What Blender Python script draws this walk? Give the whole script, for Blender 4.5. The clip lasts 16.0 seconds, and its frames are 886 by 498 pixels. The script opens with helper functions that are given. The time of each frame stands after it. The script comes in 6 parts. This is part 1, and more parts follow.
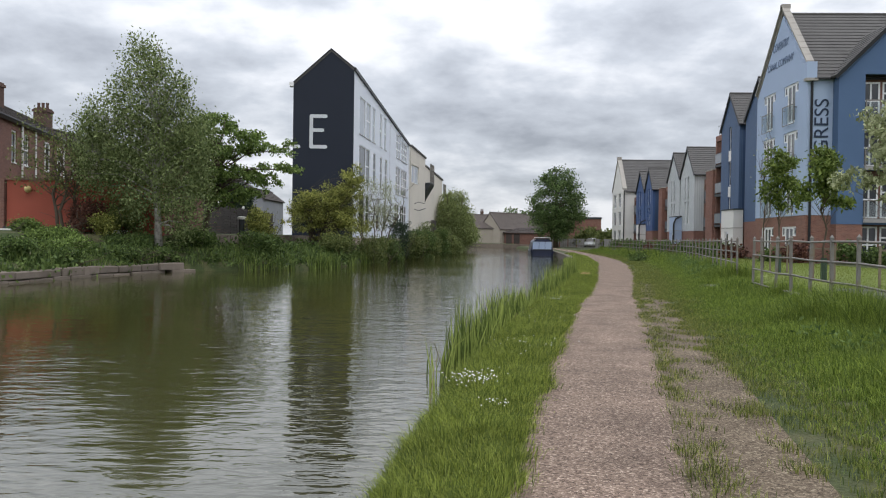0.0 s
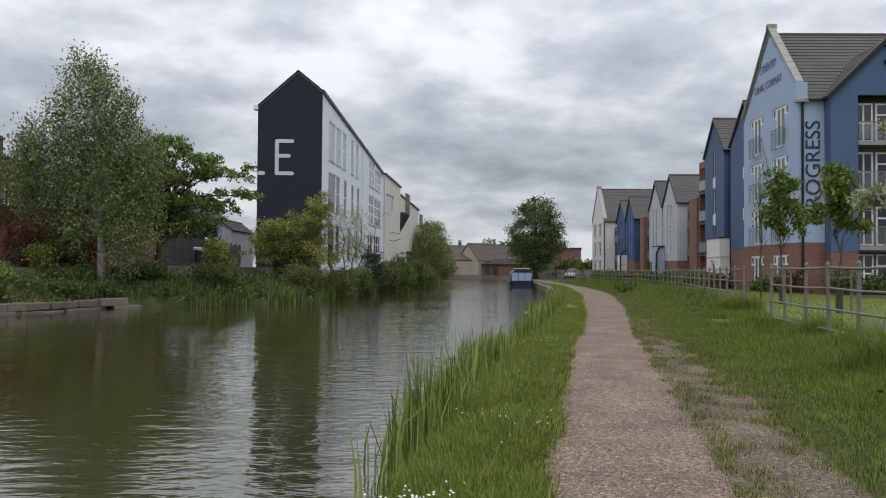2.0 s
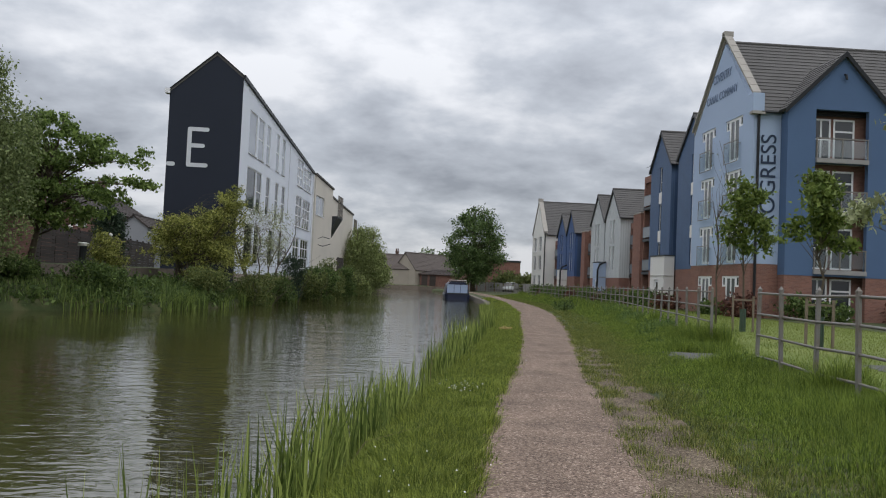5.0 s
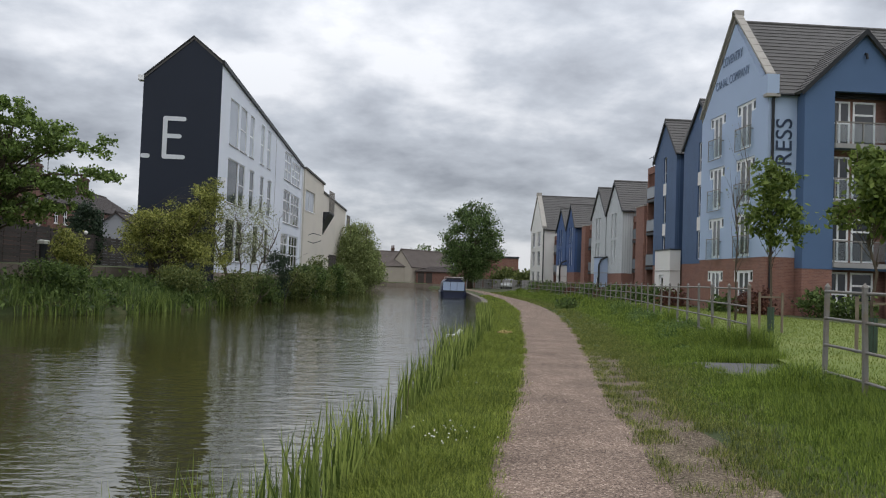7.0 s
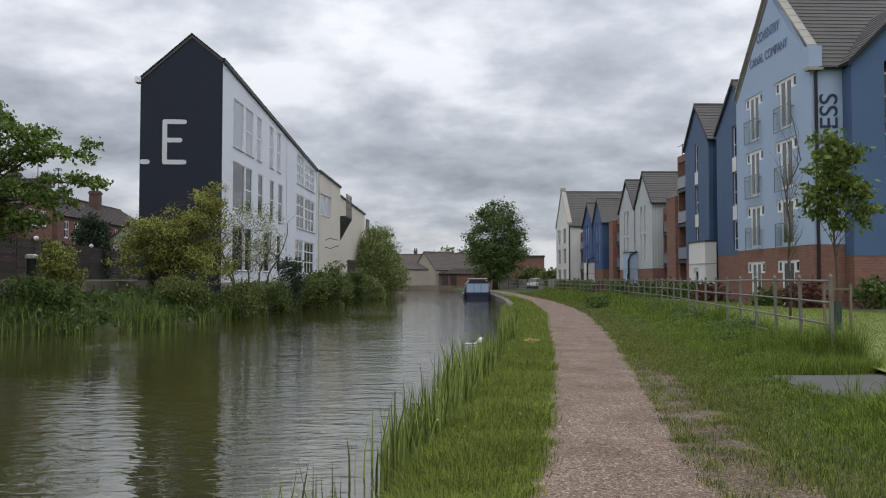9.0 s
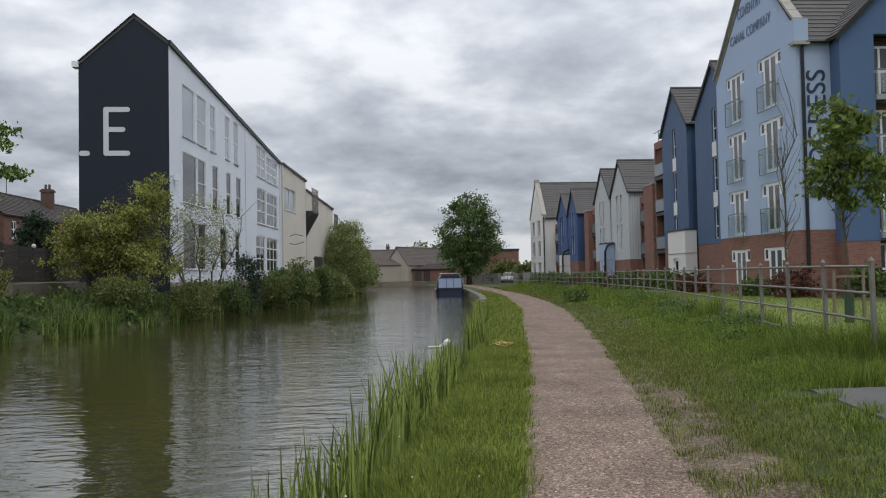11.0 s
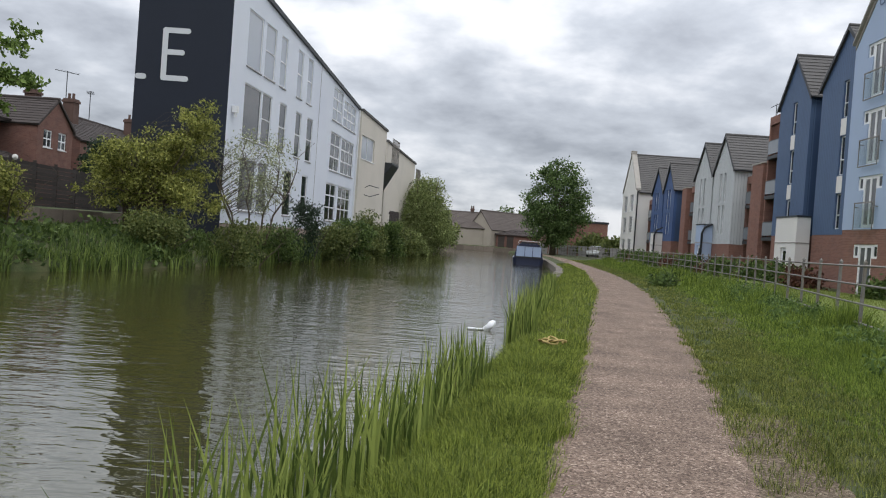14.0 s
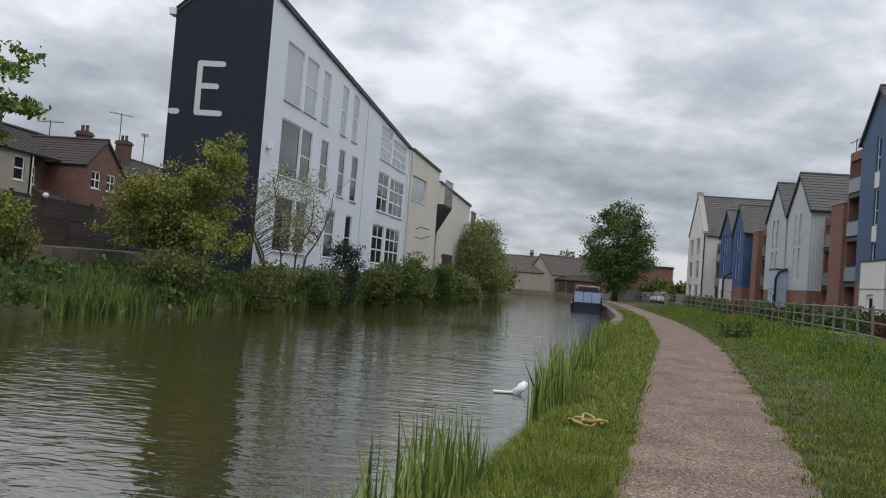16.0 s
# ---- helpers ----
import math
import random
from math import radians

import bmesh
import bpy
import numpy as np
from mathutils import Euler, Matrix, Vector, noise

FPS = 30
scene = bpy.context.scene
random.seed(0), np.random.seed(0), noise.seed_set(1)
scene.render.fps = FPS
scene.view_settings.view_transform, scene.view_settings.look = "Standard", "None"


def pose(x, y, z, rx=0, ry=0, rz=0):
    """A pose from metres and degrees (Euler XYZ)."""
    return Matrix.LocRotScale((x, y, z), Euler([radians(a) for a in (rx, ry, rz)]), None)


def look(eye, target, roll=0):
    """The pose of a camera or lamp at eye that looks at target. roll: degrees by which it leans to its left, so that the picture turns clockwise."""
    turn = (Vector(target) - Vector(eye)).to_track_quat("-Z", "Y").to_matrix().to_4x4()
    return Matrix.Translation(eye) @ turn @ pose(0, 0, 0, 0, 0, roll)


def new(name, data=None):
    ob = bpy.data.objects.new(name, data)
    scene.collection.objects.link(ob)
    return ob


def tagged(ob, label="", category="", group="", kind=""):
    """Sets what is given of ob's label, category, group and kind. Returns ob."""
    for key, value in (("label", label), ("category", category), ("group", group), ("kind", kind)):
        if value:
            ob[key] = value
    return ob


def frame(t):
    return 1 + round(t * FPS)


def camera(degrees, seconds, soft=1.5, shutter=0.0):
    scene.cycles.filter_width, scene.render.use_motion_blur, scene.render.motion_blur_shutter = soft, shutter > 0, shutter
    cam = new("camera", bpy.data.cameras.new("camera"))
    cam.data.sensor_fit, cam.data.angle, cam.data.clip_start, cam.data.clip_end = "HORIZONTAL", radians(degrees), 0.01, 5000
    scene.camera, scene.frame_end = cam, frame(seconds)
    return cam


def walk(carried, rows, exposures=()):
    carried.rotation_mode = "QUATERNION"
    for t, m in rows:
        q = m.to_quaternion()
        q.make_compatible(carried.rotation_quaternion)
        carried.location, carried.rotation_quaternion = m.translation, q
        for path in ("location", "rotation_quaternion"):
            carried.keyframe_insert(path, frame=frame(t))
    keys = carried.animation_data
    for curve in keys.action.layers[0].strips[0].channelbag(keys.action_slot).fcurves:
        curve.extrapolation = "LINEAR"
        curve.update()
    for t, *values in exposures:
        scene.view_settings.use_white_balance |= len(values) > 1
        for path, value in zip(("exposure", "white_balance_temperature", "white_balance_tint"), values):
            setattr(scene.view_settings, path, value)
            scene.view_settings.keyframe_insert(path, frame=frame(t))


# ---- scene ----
cam = camera(57.6, 16.0, soft=1.12)
METRES, EYE, TILT, LEAN, TURN = 23.0, 1.345, 0.0, 0.0, 2.3
ROWS = [
    (0.0, 0.0, 0.0, 0.0, 0.01, -0.8, -0.82),
    (0.5, 0.0035, 0.0362, -0.0001, -1.96, 0.61, -1.49),
    (1.0, 0.0046, 0.0679, -0.0017, -1.99, -0.27, 0.6),
    (1.5, 0.0074, 0.1026, -0.0021, -1.68, 1.84, 0.44),
    (2.0, 0.013, 0.1357, -0.0026, -1.49, 1.5, -0.45),
    (2.5, 0.0198, 0.1717, -0.0037, -3.76, 3.23, -1.37),
    (3.0, 0.0267, 0.2024, -0.002, -5.22, 2.95, -1.57),
    (3.5, 0.032, 0.2361, -0.0004, -5.72, 3.6, -1.46),
    (4.0, 0.0395, 0.2663, -0.0004, -5.65, 2.2, -3.26),
    (6.5, 0.0672, 0.414, 0.0009, -5.96, 2.46, -1.18),
    (7.0, 0.0732, 0.4472, 0.0013, -5.91, 2.08, -2.03),
    (7.5, 0.0774, 0.475, 0.0023, -4.2, 1.81, 0.28),
    (8.0, 0.0826, 0.5059, 0.003, -3.34, 2.91, 0.65),
    (10.5, 0.1173, 0.6527, 0.0002, -5.56, 0.9, -1.01),
    (11.0, 0.1217, 0.6818, 0.0008, -5.8, 1.86, 1.1),
    (11.5, 0.1284, 0.7112, 0.0005, -6.12, 1.56, -0.4),
    (12.0, 0.1341, 0.7388, 0.0005, -4.84, 1.56, -1.74),
    (12.5, 0.1428, 0.7702, -0.0004, -4.76, 2.03, -3.46),
    (13.0, 0.1507, 0.7974, -0.0004, -1.61, 0.35, -3.38),
    (13.5, 0.1603, 0.8281, -0.0007, -1.15, -0.5, -4.63),
    (14.0, 0.1698, 0.8566, -0.0002, 0.43, -0.84, -4.16),
    (14.5, 0.1787, 0.8874, 0.0001, -2.31, 0.98, -3.1),
    (15.0, 0.1854, 0.9165, 0.0004, -0.33, 1.17, -2.07),
    (15.5, 0.1907, 0.9471, 0.0007, 1.23, 2.0, -2.99),
    (16.0, 0.1976, 0.9779, -0.0004, 4.86, 2.01, -4.45),
]
EXPOSURES = [(0.0, 0.31), (0.5, 0.12), (1.0, 0.17), (1.5, -0.04), (2.0, 0.03), (2.5, -0.11), (4.0, -0.08), (7.0, 0.05), (8.0, -0.05), (10.5, 0.07), (11.0, 0.0), (12.0, 0.09), (12.5, 0.05), (13.0, 0.2), (14.0, 0.25), (14.5, 0.08), (15.5, 0.0), (16.0, -0.02)]
walk(cam, [(t, pose(0, 0, EYE, TILT, LEAN, TURN) @ pose(METRES * x, METRES * y, METRES * z, 90 + pitch, roll, yaw)) for t, x, y, z, yaw, pitch, roll in ROWS], EXPOSURES)

# ---- world, sun, exposure ----
scene.view_settings.exposure = 0.0
world = bpy.data.worlds.new("overcast_sky")
scene.world = world
world.use_nodes = True
wn, wl = world.node_tree.nodes, world.node_tree.links
wn.clear()


def wnode(kind, **kw):
    n = wn.new(kind)
    for k, v in kw.items():
        n.inputs[k].default_value = v
    return n


def wmath(op, a, b=None):
    n = wn.new("ShaderNodeMath")
    n.operation = op
    for i, v in enumerate((a, b)):
        if v is None:
            continue
        if isinstance(v, (int, float)):
            n.inputs[i].default_value = v
        else:
            wl.new(v, n.inputs[i])
    return n.outputs[0]


tc = wn.new("ShaderNodeTexCoord")
sep = wn.new("ShaderNodeSeparateXYZ")
wl.new(tc.outputs["Generated"], sep.inputs[0])
up = wmath("MAXIMUM", sep.outputs["Z"], 0.0)
flat = wmath("ADD", up, 0.27)
comb = wn.new("ShaderNodeCombineXYZ")
wl.new(wmath("DIVIDE", sep.outputs["X"], flat), comb.inputs[0])
wl.new(wmath("DIVIDE", sep.outputs["Y"], flat), comb.inputs[1])
big = wnode("ShaderNodeTexNoise", Scale=1.0, Detail=6.0, Roughness=0.5, Distortion=0.1)
small = wnode("ShaderNodeTexNoise", Scale=4.2, Detail=6.0, Roughness=0.55, Distortion=0.1)
shift = wn.new("ShaderNodeVectorMath")
shift.operation = "ADD"
shift.inputs[1].default_value = (3.1, 7.4, 0)
wl.new(comb.outputs[0], shift.inputs[0])
wl.new(shift.outputs[0], big.inputs["Vector"])
wl.new(comb.outputs[0], small.inputs["Vector"])
cloud = wmath("ADD", wmath("MULTIPLY", big.outputs[0], 0.66), wmath("MULTIPLY", small.outputs[0], 0.34))
ramp = wn.new("ShaderNodeValToRGB")
ramp.color_ramp.elements[0].position, ramp.color_ramp.elements[0].color = 0.38, (0.30, 0.32, 0.365, 1)
ramp.color_ramp.elements[1].position, ramp.color_ramp.elements[1].color = 0.585, (0.77, 0.785, 0.825, 1)
mid = ramp.color_ramp.elements.new(0.485)
mid.color = (0.49, 0.52, 0.575, 1)
wl.new(cloud, ramp.inputs[0])
gain = wmath("ADD", wmath("MULTIPLY", wmath("POWER", up, 1.25), 1.95), 0.88)
deck = wn.new("ShaderNodeVectorMath")
deck.operation = "SCALE"
wl.new(ramp.outputs[0], deck.inputs[0])
wl.new(gain, deck.inputs["Scale"])
SUN_ELEV, SUN_AZ = radians(55), radians(175)
sky = wn.new("ShaderNodeTexSky")
sky.sky_type, sky.sun_disc, sky.sun_elevation, sky.sun_rotation = "NISHITA", False, SUN_ELEV, SUN_AZ
clear = wnode("ShaderNodeBackground", Strength=0.1)
wl.new(sky.outputs[0], clear.inputs[0])
clouds = wnode("ShaderNodeBackground", Strength=1.0)
wl.new(deck.outputs[0], clouds.inputs[0])
mixw = wn.new("ShaderNodeMixShader")
mixw.inputs[0].default_value = 0.93
wl.new(clear.outputs[0], mixw.inputs[1])
wl.new(clouds.outputs[0], mixw.inputs[2])
wout = wn.new("ShaderNodeOutputWorld")
wl.new(mixw.outputs[0], wout.inputs[0])

sun = new("sun", bpy.data.lights.new("sun", "SUN"))
sun.data.energy, sun.data.angle, sun.data.color = 0.4, radians(40), (1.0, 0.97, 0.93)
sun.matrix_world = look((5, -60, 85), (0, 0, 0))

# ---- materials ----
MATS = {}


def mat(name, col, rough=0.8, metal=0.0, var=0.25, scale=3.0, fine=40.0, bump=0.2, spec=0.3, trans=0.0, per_object=0.0, per_island=0.0, tint=None, stretch=(1, 1, 1), fine_var=0.5, bump_dist=0.02):
    """A surface with two scales of mottling and a fine relief; tint is a second colour that it drifts to in stains."""
    if name in MATS:
        return MATS[name]
    m = bpy.data.materials.new(name)
    m.use_nodes = True
    MATS[name] = m
    nt = m.node_tree
    bs = nt.nodes["Principled BSDF"]
    bs.inputs["Roughness"].default_value, bs.inputs["Metallic"].default_value = rough, metal
    bs.inputs["Specular IOR Level"].default_value = spec
    if trans:
        bs.inputs["Subsurface Weight"].default_value = 0.0
    mp = nt.nodes.new("ShaderNodeMapping")
    mp.inputs["Scale"].default_value = stretch
    geo = nt.nodes.new("ShaderNodeNewGeometry")
    nt.links.new(geo.outputs["Position"], mp.inputs["Vector"])
    n1 = nt.nodes.new("ShaderNodeTexNoise")
    n1.inputs["Scale"].default_value, n1.inputs["Detail"].default_value = scale, 5
    n2 = nt.nodes.new("ShaderNodeTexNoise")
    n2.inputs["Scale"].default_value, n2.inputs["Detail"].default_value = fine, 4
    for n in (n1, n2):
        nt.links.new(mp.outputs[0], n.inputs["Vector"])

    def mth(op, a, b):
        n = nt.nodes.new("ShaderNodeMath")
        n.operation = op
        for i, v in enumerate((a, b)):
            if isinstance(v, (int, float)):
                n.inputs[i].default_value = v
            else:
                nt.links.new(v, n.inputs[i])
        return n.outputs[0]
    v = mth("ADD", mth("MULTIPLY", mth("SUBTRACT", n1.outputs[0], 0.5), 2.0 * var), 1.0)
    v = mth("ADD", v, mth("MULTIPLY", mth("SUBTRACT", n2.outputs[0], 0.5), 2.0 * var * fine_var))
    if per_object:
        oi = nt.nodes.new("ShaderNodeObjectInfo")
        v = mth("MULTIPLY", v, mth("ADD", mth("MULTIPLY", oi.outputs["Random"], 2 * per_object), 1 - per_object))
    if per_island:
        v = mth("MULTIPLY", v, mth("ADD", mth("MULTIPLY", geo.outputs["Random Per Island"], 2 * per_island), 1 - per_island))
    base = nt.nodes.new("ShaderNodeMix")
    base.data_type = "RGBA"
    base.inputs["A"].default_value = (*col, 1)
    base.inputs["B"].default_value = (*(tint or col), 1)
    st = nt.nodes.new("ShaderNodeMapRange")
    st.inputs["From Min"].default_value, st.inputs["From Max"].default_value = 0.45, 0.68
    if per_island and tint:
        nt.links.new(geo.outputs["Random Per Island"], st.inputs["Value"])
        st.inputs["From Min"].default_value, st.inputs["From Max"].default_value = 0.0, 1.0
    else:
        nt.links.new(n1.outputs[0], st.inputs["Value"])
    nt.links.new(st.outputs[0], base.inputs["Factor"])
    sc = nt.nodes.new("ShaderNodeVectorMath")
    sc.operation = "SCALE"
    nt.links.new(base.outputs["Result"], sc.inputs[0])
    nt.links.new(v, sc.inputs["Scale"])
    nt.links.new(sc.outputs[0], bs.inputs["Base Color"])
    if bump:
        bp = nt.nodes.new("ShaderNodeBump")
        bp.inputs["Strength"].default_value, bp.inputs["Distance"].default_value = bump, bump_dist
        nt.links.new(n2.outputs[0], bp.inputs["Height"])
        nt.links.new(bp.outputs[0], bs.inputs["Normal"])
    if trans:
        tr = nt.nodes.new("ShaderNodeBsdfTranslucent")
        nt.links.new(sc.outputs[0], tr.inputs["Color"])
        mx = nt.nodes.new("ShaderNodeMixShader")
        mx.inputs[0].default_value = trans
        nt.links.new(bs.outputs[0], mx.inputs[1])
        nt.links.new(tr.outputs[0], mx.inputs[2])
        nt.links.new(mx.outputs[0], nt.nodes["Material Output"].inputs[0])
    return m


def water_mat():
    m = bpy.data.materials.new("canal_water")
    m.use_nodes = True
    nt = m.node_tree
    bs = nt.nodes["Principled BSDF"]
    bs.inputs["Base Color"].default_value = (0.042, 0.040, 0.013, 1)
    bs.inputs["Roughness"].default_value, bs.inputs["IOR"].default_value = 0.02, 1.75
    bs.inputs["Specular IOR Level"].default_value = 0.8
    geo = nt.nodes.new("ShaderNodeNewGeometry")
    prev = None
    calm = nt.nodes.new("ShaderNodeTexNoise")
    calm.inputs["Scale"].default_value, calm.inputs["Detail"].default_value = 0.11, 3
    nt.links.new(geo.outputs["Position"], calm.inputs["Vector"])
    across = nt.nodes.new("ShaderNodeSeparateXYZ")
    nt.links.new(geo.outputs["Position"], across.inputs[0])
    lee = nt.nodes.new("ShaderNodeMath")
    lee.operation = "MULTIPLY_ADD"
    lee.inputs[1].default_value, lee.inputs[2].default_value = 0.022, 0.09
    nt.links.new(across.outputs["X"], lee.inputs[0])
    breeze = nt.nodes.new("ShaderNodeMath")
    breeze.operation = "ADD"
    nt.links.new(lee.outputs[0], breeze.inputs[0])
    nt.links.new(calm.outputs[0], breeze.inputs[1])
    for scl, rot, det, stren, dist in (((0.5, 1.3, 1), 8, 2, 0.15, 0.10), ((2.6, 6.0, 1), -12, 2, 0.38, 0.035), ((8, 15, 1), 16, 2, 0.18, 0.012)):
        mp = nt.nodes.new("ShaderNodeMapping")
        mp.inputs["Scale"].default_value, mp.inputs["Rotation"].default_value = scl, (0, 0, radians(rot))
        nt.links.new(geo.outputs["Position"], mp.inputs["Vector"])
        nz = nt.nodes.new("ShaderNodeTexNoise")
        nz.inputs["Scale"].default_value, nz.inputs["Detail"].default_value, nz.inputs["Distortion"].default_value = 1.0, det, 0.4
        nt.links.new(mp.outputs[0], nz.inputs["Vector"])
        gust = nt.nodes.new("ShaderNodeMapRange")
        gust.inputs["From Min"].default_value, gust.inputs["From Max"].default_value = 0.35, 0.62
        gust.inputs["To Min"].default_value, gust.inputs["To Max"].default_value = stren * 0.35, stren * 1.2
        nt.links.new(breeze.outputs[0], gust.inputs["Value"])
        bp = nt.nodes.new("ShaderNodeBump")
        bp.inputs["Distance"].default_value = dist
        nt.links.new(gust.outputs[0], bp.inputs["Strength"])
        nt.links.new(nz.outputs[0], bp.inputs["Height"])
        if prev:
            nt.links.new(prev, bp.inputs["Normal"])
        prev = bp.outputs[0]
    nt.links.new(prev, bs.inputs["Normal"])
    return m


def path_mat(name="gravelled_path", tone=(1, 1, 1)):
    """Rolled grit: small stones of many tones, worn patches, and faint cross ridges."""
    m = bpy.data.materials.new(name)
    m.use_nodes = True
    nt = m.node_tree
    bs = nt.nodes["Principled BSDF"]
    bs.inputs["Roughness"].default_value, bs.inputs["Specular IOR Level"].default_value = 0.95, 0.2
    geo = nt.nodes.new("ShaderNodeNewGeometry")

    def tex(kind, scale, detail=None):
        n = nt.nodes.new(kind)
        n.inputs["Scale"].default_value = scale
        if detail is not None:
            n.inputs["Detail"].default_value = detail
        nt.links.new(geo.outputs["Position"], n.inputs["Vector"])
        return n
    stones = tex("ShaderNodeTexVoronoi", 82)
    stones2 = tex("ShaderNodeTexVoronoi", 46)
    patch = tex("ShaderNodeTexNoise", 1.3, 6)
    ramp = nt.nodes.new("ShaderNodeValToRGB")
    cr = ramp.color_ramp
    cr.elements[0].position, cr.elements[0].color = 0.0, (0.055, 0.043, 0.036, 1)
    cr.elements[1].position, cr.elements[1].color = 1.0, (0.66, 0.58, 0.50, 1)
    for p, c in ((0.35, (0.205, 0.160, 0.132, 1)), (0.7, (0.305, 0.243, 0.205, 1))):
        e = cr.elements.new(p)
        e.color = c
    sx = nt.nodes.new("ShaderNodeSeparateColor")
    nt.links.new(stones.outputs["Color"], sx.inputs[0])
    sx2 = nt.nodes.new("ShaderNodeSeparateColor")
    nt.links.new(stones2.outputs["Color"], sx2.inputs[0])
    mixv = nt.nodes.new("ShaderNodeMix")
    mixv.inputs["Factor"].default_value = 0.3
    nt.links.new(sx.outputs[0], mixv.inputs["A"])
    nt.links.new(sx2.outputs[1], mixv.inputs["B"])
    nt.links.new(mixv.outputs["Result"], ramp.inputs[0])
    gain = nt.nodes.new("ShaderNodeMapRange")
    gain.inputs["From Min"].default_value, gain.inputs["From Max"].default_value = 0.3, 0.7
    gain.inputs["To Min"].default_value, gain.inputs["To Max"].default_value = 0.72, 1.2
    nt.links.new(patch.outputs[0], gain.inputs["Value"])
    sc = nt.nodes.new("ShaderNodeVectorMath")
    sc.operation = "SCALE"
    nt.links.new(ramp.outputs[0], sc.inputs[0])
    nt.links.new(gain.outputs[0], sc.inputs["Scale"])
    tn = nt.nodes.new("ShaderNodeVectorMath")
    tn.operation = "MULTIPLY"
    tn.inputs[1].default_value = tone
    nt.links.new(sc.outputs[0], tn.inputs[0])
    nt.links.new(tn.outputs[0], bs.inputs["Base Color"])
    bp = nt.nodes.new("ShaderNodeBump")
    bp.inputs["Strength"].default_value, bp.inputs["Distance"].default_value = 0.8, 0.008
    nt.links.new(mixv.outputs["Result"], bp.inputs["Height"])
    nt.links.new(bp.outputs[0], bs.inputs["Normal"])
    return m


def coursed(m, kind, size):
    """Lays courses of bricks, or the joints of upright boards, over a wall material."""
    nt = m.node_tree
    bs = nt.nodes["Principled BSDF"]
    src = bs.inputs["Base Color"].links[0].from_socket
    geo = nt.nodes.new("ShaderNodeNewGeometry")
    sp = nt.nodes.new("ShaderNodeSeparateXYZ")
    nt.links.new(geo.outputs["Position"], sp.inputs[0])
    add = nt.nodes.new("ShaderNodeMath")
    nt.links.new(sp.outputs["X"], add.inputs[0])
    nt.links.new(sp.outputs["Y"], add.inputs[1])
    cb = nt.nodes.new("ShaderNodeCombineXYZ")
    nt.links.new(add.outputs[0], cb.inputs[0])
    nt.links.new(sp.outputs["Z"], cb.inputs[1])
    br = nt.nodes.new("ShaderNodeTexBrick")
    br.inputs["Scale"].default_value = 1.0
    br.inputs["Color1"].default_value, br.inputs["Color2"].default_value = ((1.12, 1.12, 1.1, 1), (0.82, 0.8, 0.82, 1)) if kind == "brick" else ((1.03, 1.03, 1.03, 1), (0.96, 0.96, 0.96, 1))
    br.inputs["Mortar"].default_value = (1.25, 1.5, 1.6, 1) if kind == "brick" else (0.5, 0.5, 0.52, 1)
    br.inputs["Mortar Size"].default_value = 0.007 if kind == "brick" else 0.011
    br.inputs["Brick Width"].default_value, br.inputs["Row Height"].default_value = size
    if kind != "brick":
        br.offset = 0.0
    nt.links.new(cb.outputs[0], br.inputs["Vector"])
    mu = nt.nodes.new("ShaderNodeVectorMath")
    mu.operation = "MULTIPLY"
    nt.links.new(src, mu.inputs[0])
    nt.links.new(br.outputs["Color"], mu.inputs[1])
    nt.links.new(mu.outputs[0], bs.inputs["Base Color"])
    return m


def glass_mat(name, col=(0.02, 0.025, 0.03), rough=0.04):
    """Window glass before an unlit room: dark and mirror-like."""
    m = bpy.data.materials.new(name)
    m.use_nodes = True
    bs = m.node_tree.nodes["Principled BSDF"]
    bs.inputs["Base Color"].default_value = (*col, 1)
    bs.inputs["Roughness"].default_value, bs.inputs["Specular IOR Level"].default_value = rough, 0.6
    bs.inputs["IOR"].default_value = 1.52
    return m


RENDER_LIGHT_BLUE = mat("light_blue_render", (0.37, 0.455, 0.60), 0.85, var=0.06, scale=0.6, fine=60, bump=0.15)
RENDER_DARK_BLUE = mat("dark_blue_render", (0.085, 0.14, 0.245), 0.8, var=0.08, scale=0.6, fine=60, bump=0.15)
NAVY = mat("navy_boarding", (0.075, 0.122, 0.215), 0.6, var=0.08, scale=0.6, fine=30, bump=0.1)
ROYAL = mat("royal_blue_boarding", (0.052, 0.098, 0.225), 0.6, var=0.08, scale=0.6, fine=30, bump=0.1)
# darker copy of the navy: shade on the side walls put into the colour
NAVY_SHADED = mat("shaded_navy_side", (0.045, 0.078, 0.15), 0.6, var=0.08, scale=0.6, fine=30, bump=0.1)
GREY_RENDER = mat("pale_grey_boarding", (0.50, 0.52, 0.52), 0.75, var=0.07, scale=0.6, fine=50, bump=0.12)
CREAM = mat("cream_render", (0.66, 0.61, 0.53), 0.85, var=0.07, scale=0.35, fine=50, bump=0.12, tint=(0.58, 0.54, 0.47))
WHITE_RENDER = mat("white_render", (0.74, 0.77, 0.83), 0.85, var=0.05, scale=0.35, fine=50, bump=0.12, tint=(0.68, 0.71, 0.78))
OFF_WHITE = mat("off_white_render", (0.72, 0.70, 0.66), 0.85, var=0.06, scale=0.4, fine=50, bump=0.12)
BLACK_WALL = mat("black_painted_render", (0.019, 0.024, 0.037), 0.75, var=0.12, scale=0.5, fine=50, bump=0.2)
BRICK = mat("red_brick", (0.235, 0.118, 0.088), 0.9, var=0.22, scale=1.6, fine=9, bump=0.3, tint=(0.19, 0.10, 0.078))
OLD_BRICK = mat("old_red_brick", (0.195, 0.10, 0.077), 0.9, var=0.25, scale=1.2, fine=9, bump=0.3, tint=(0.14, 0.075, 0.06))
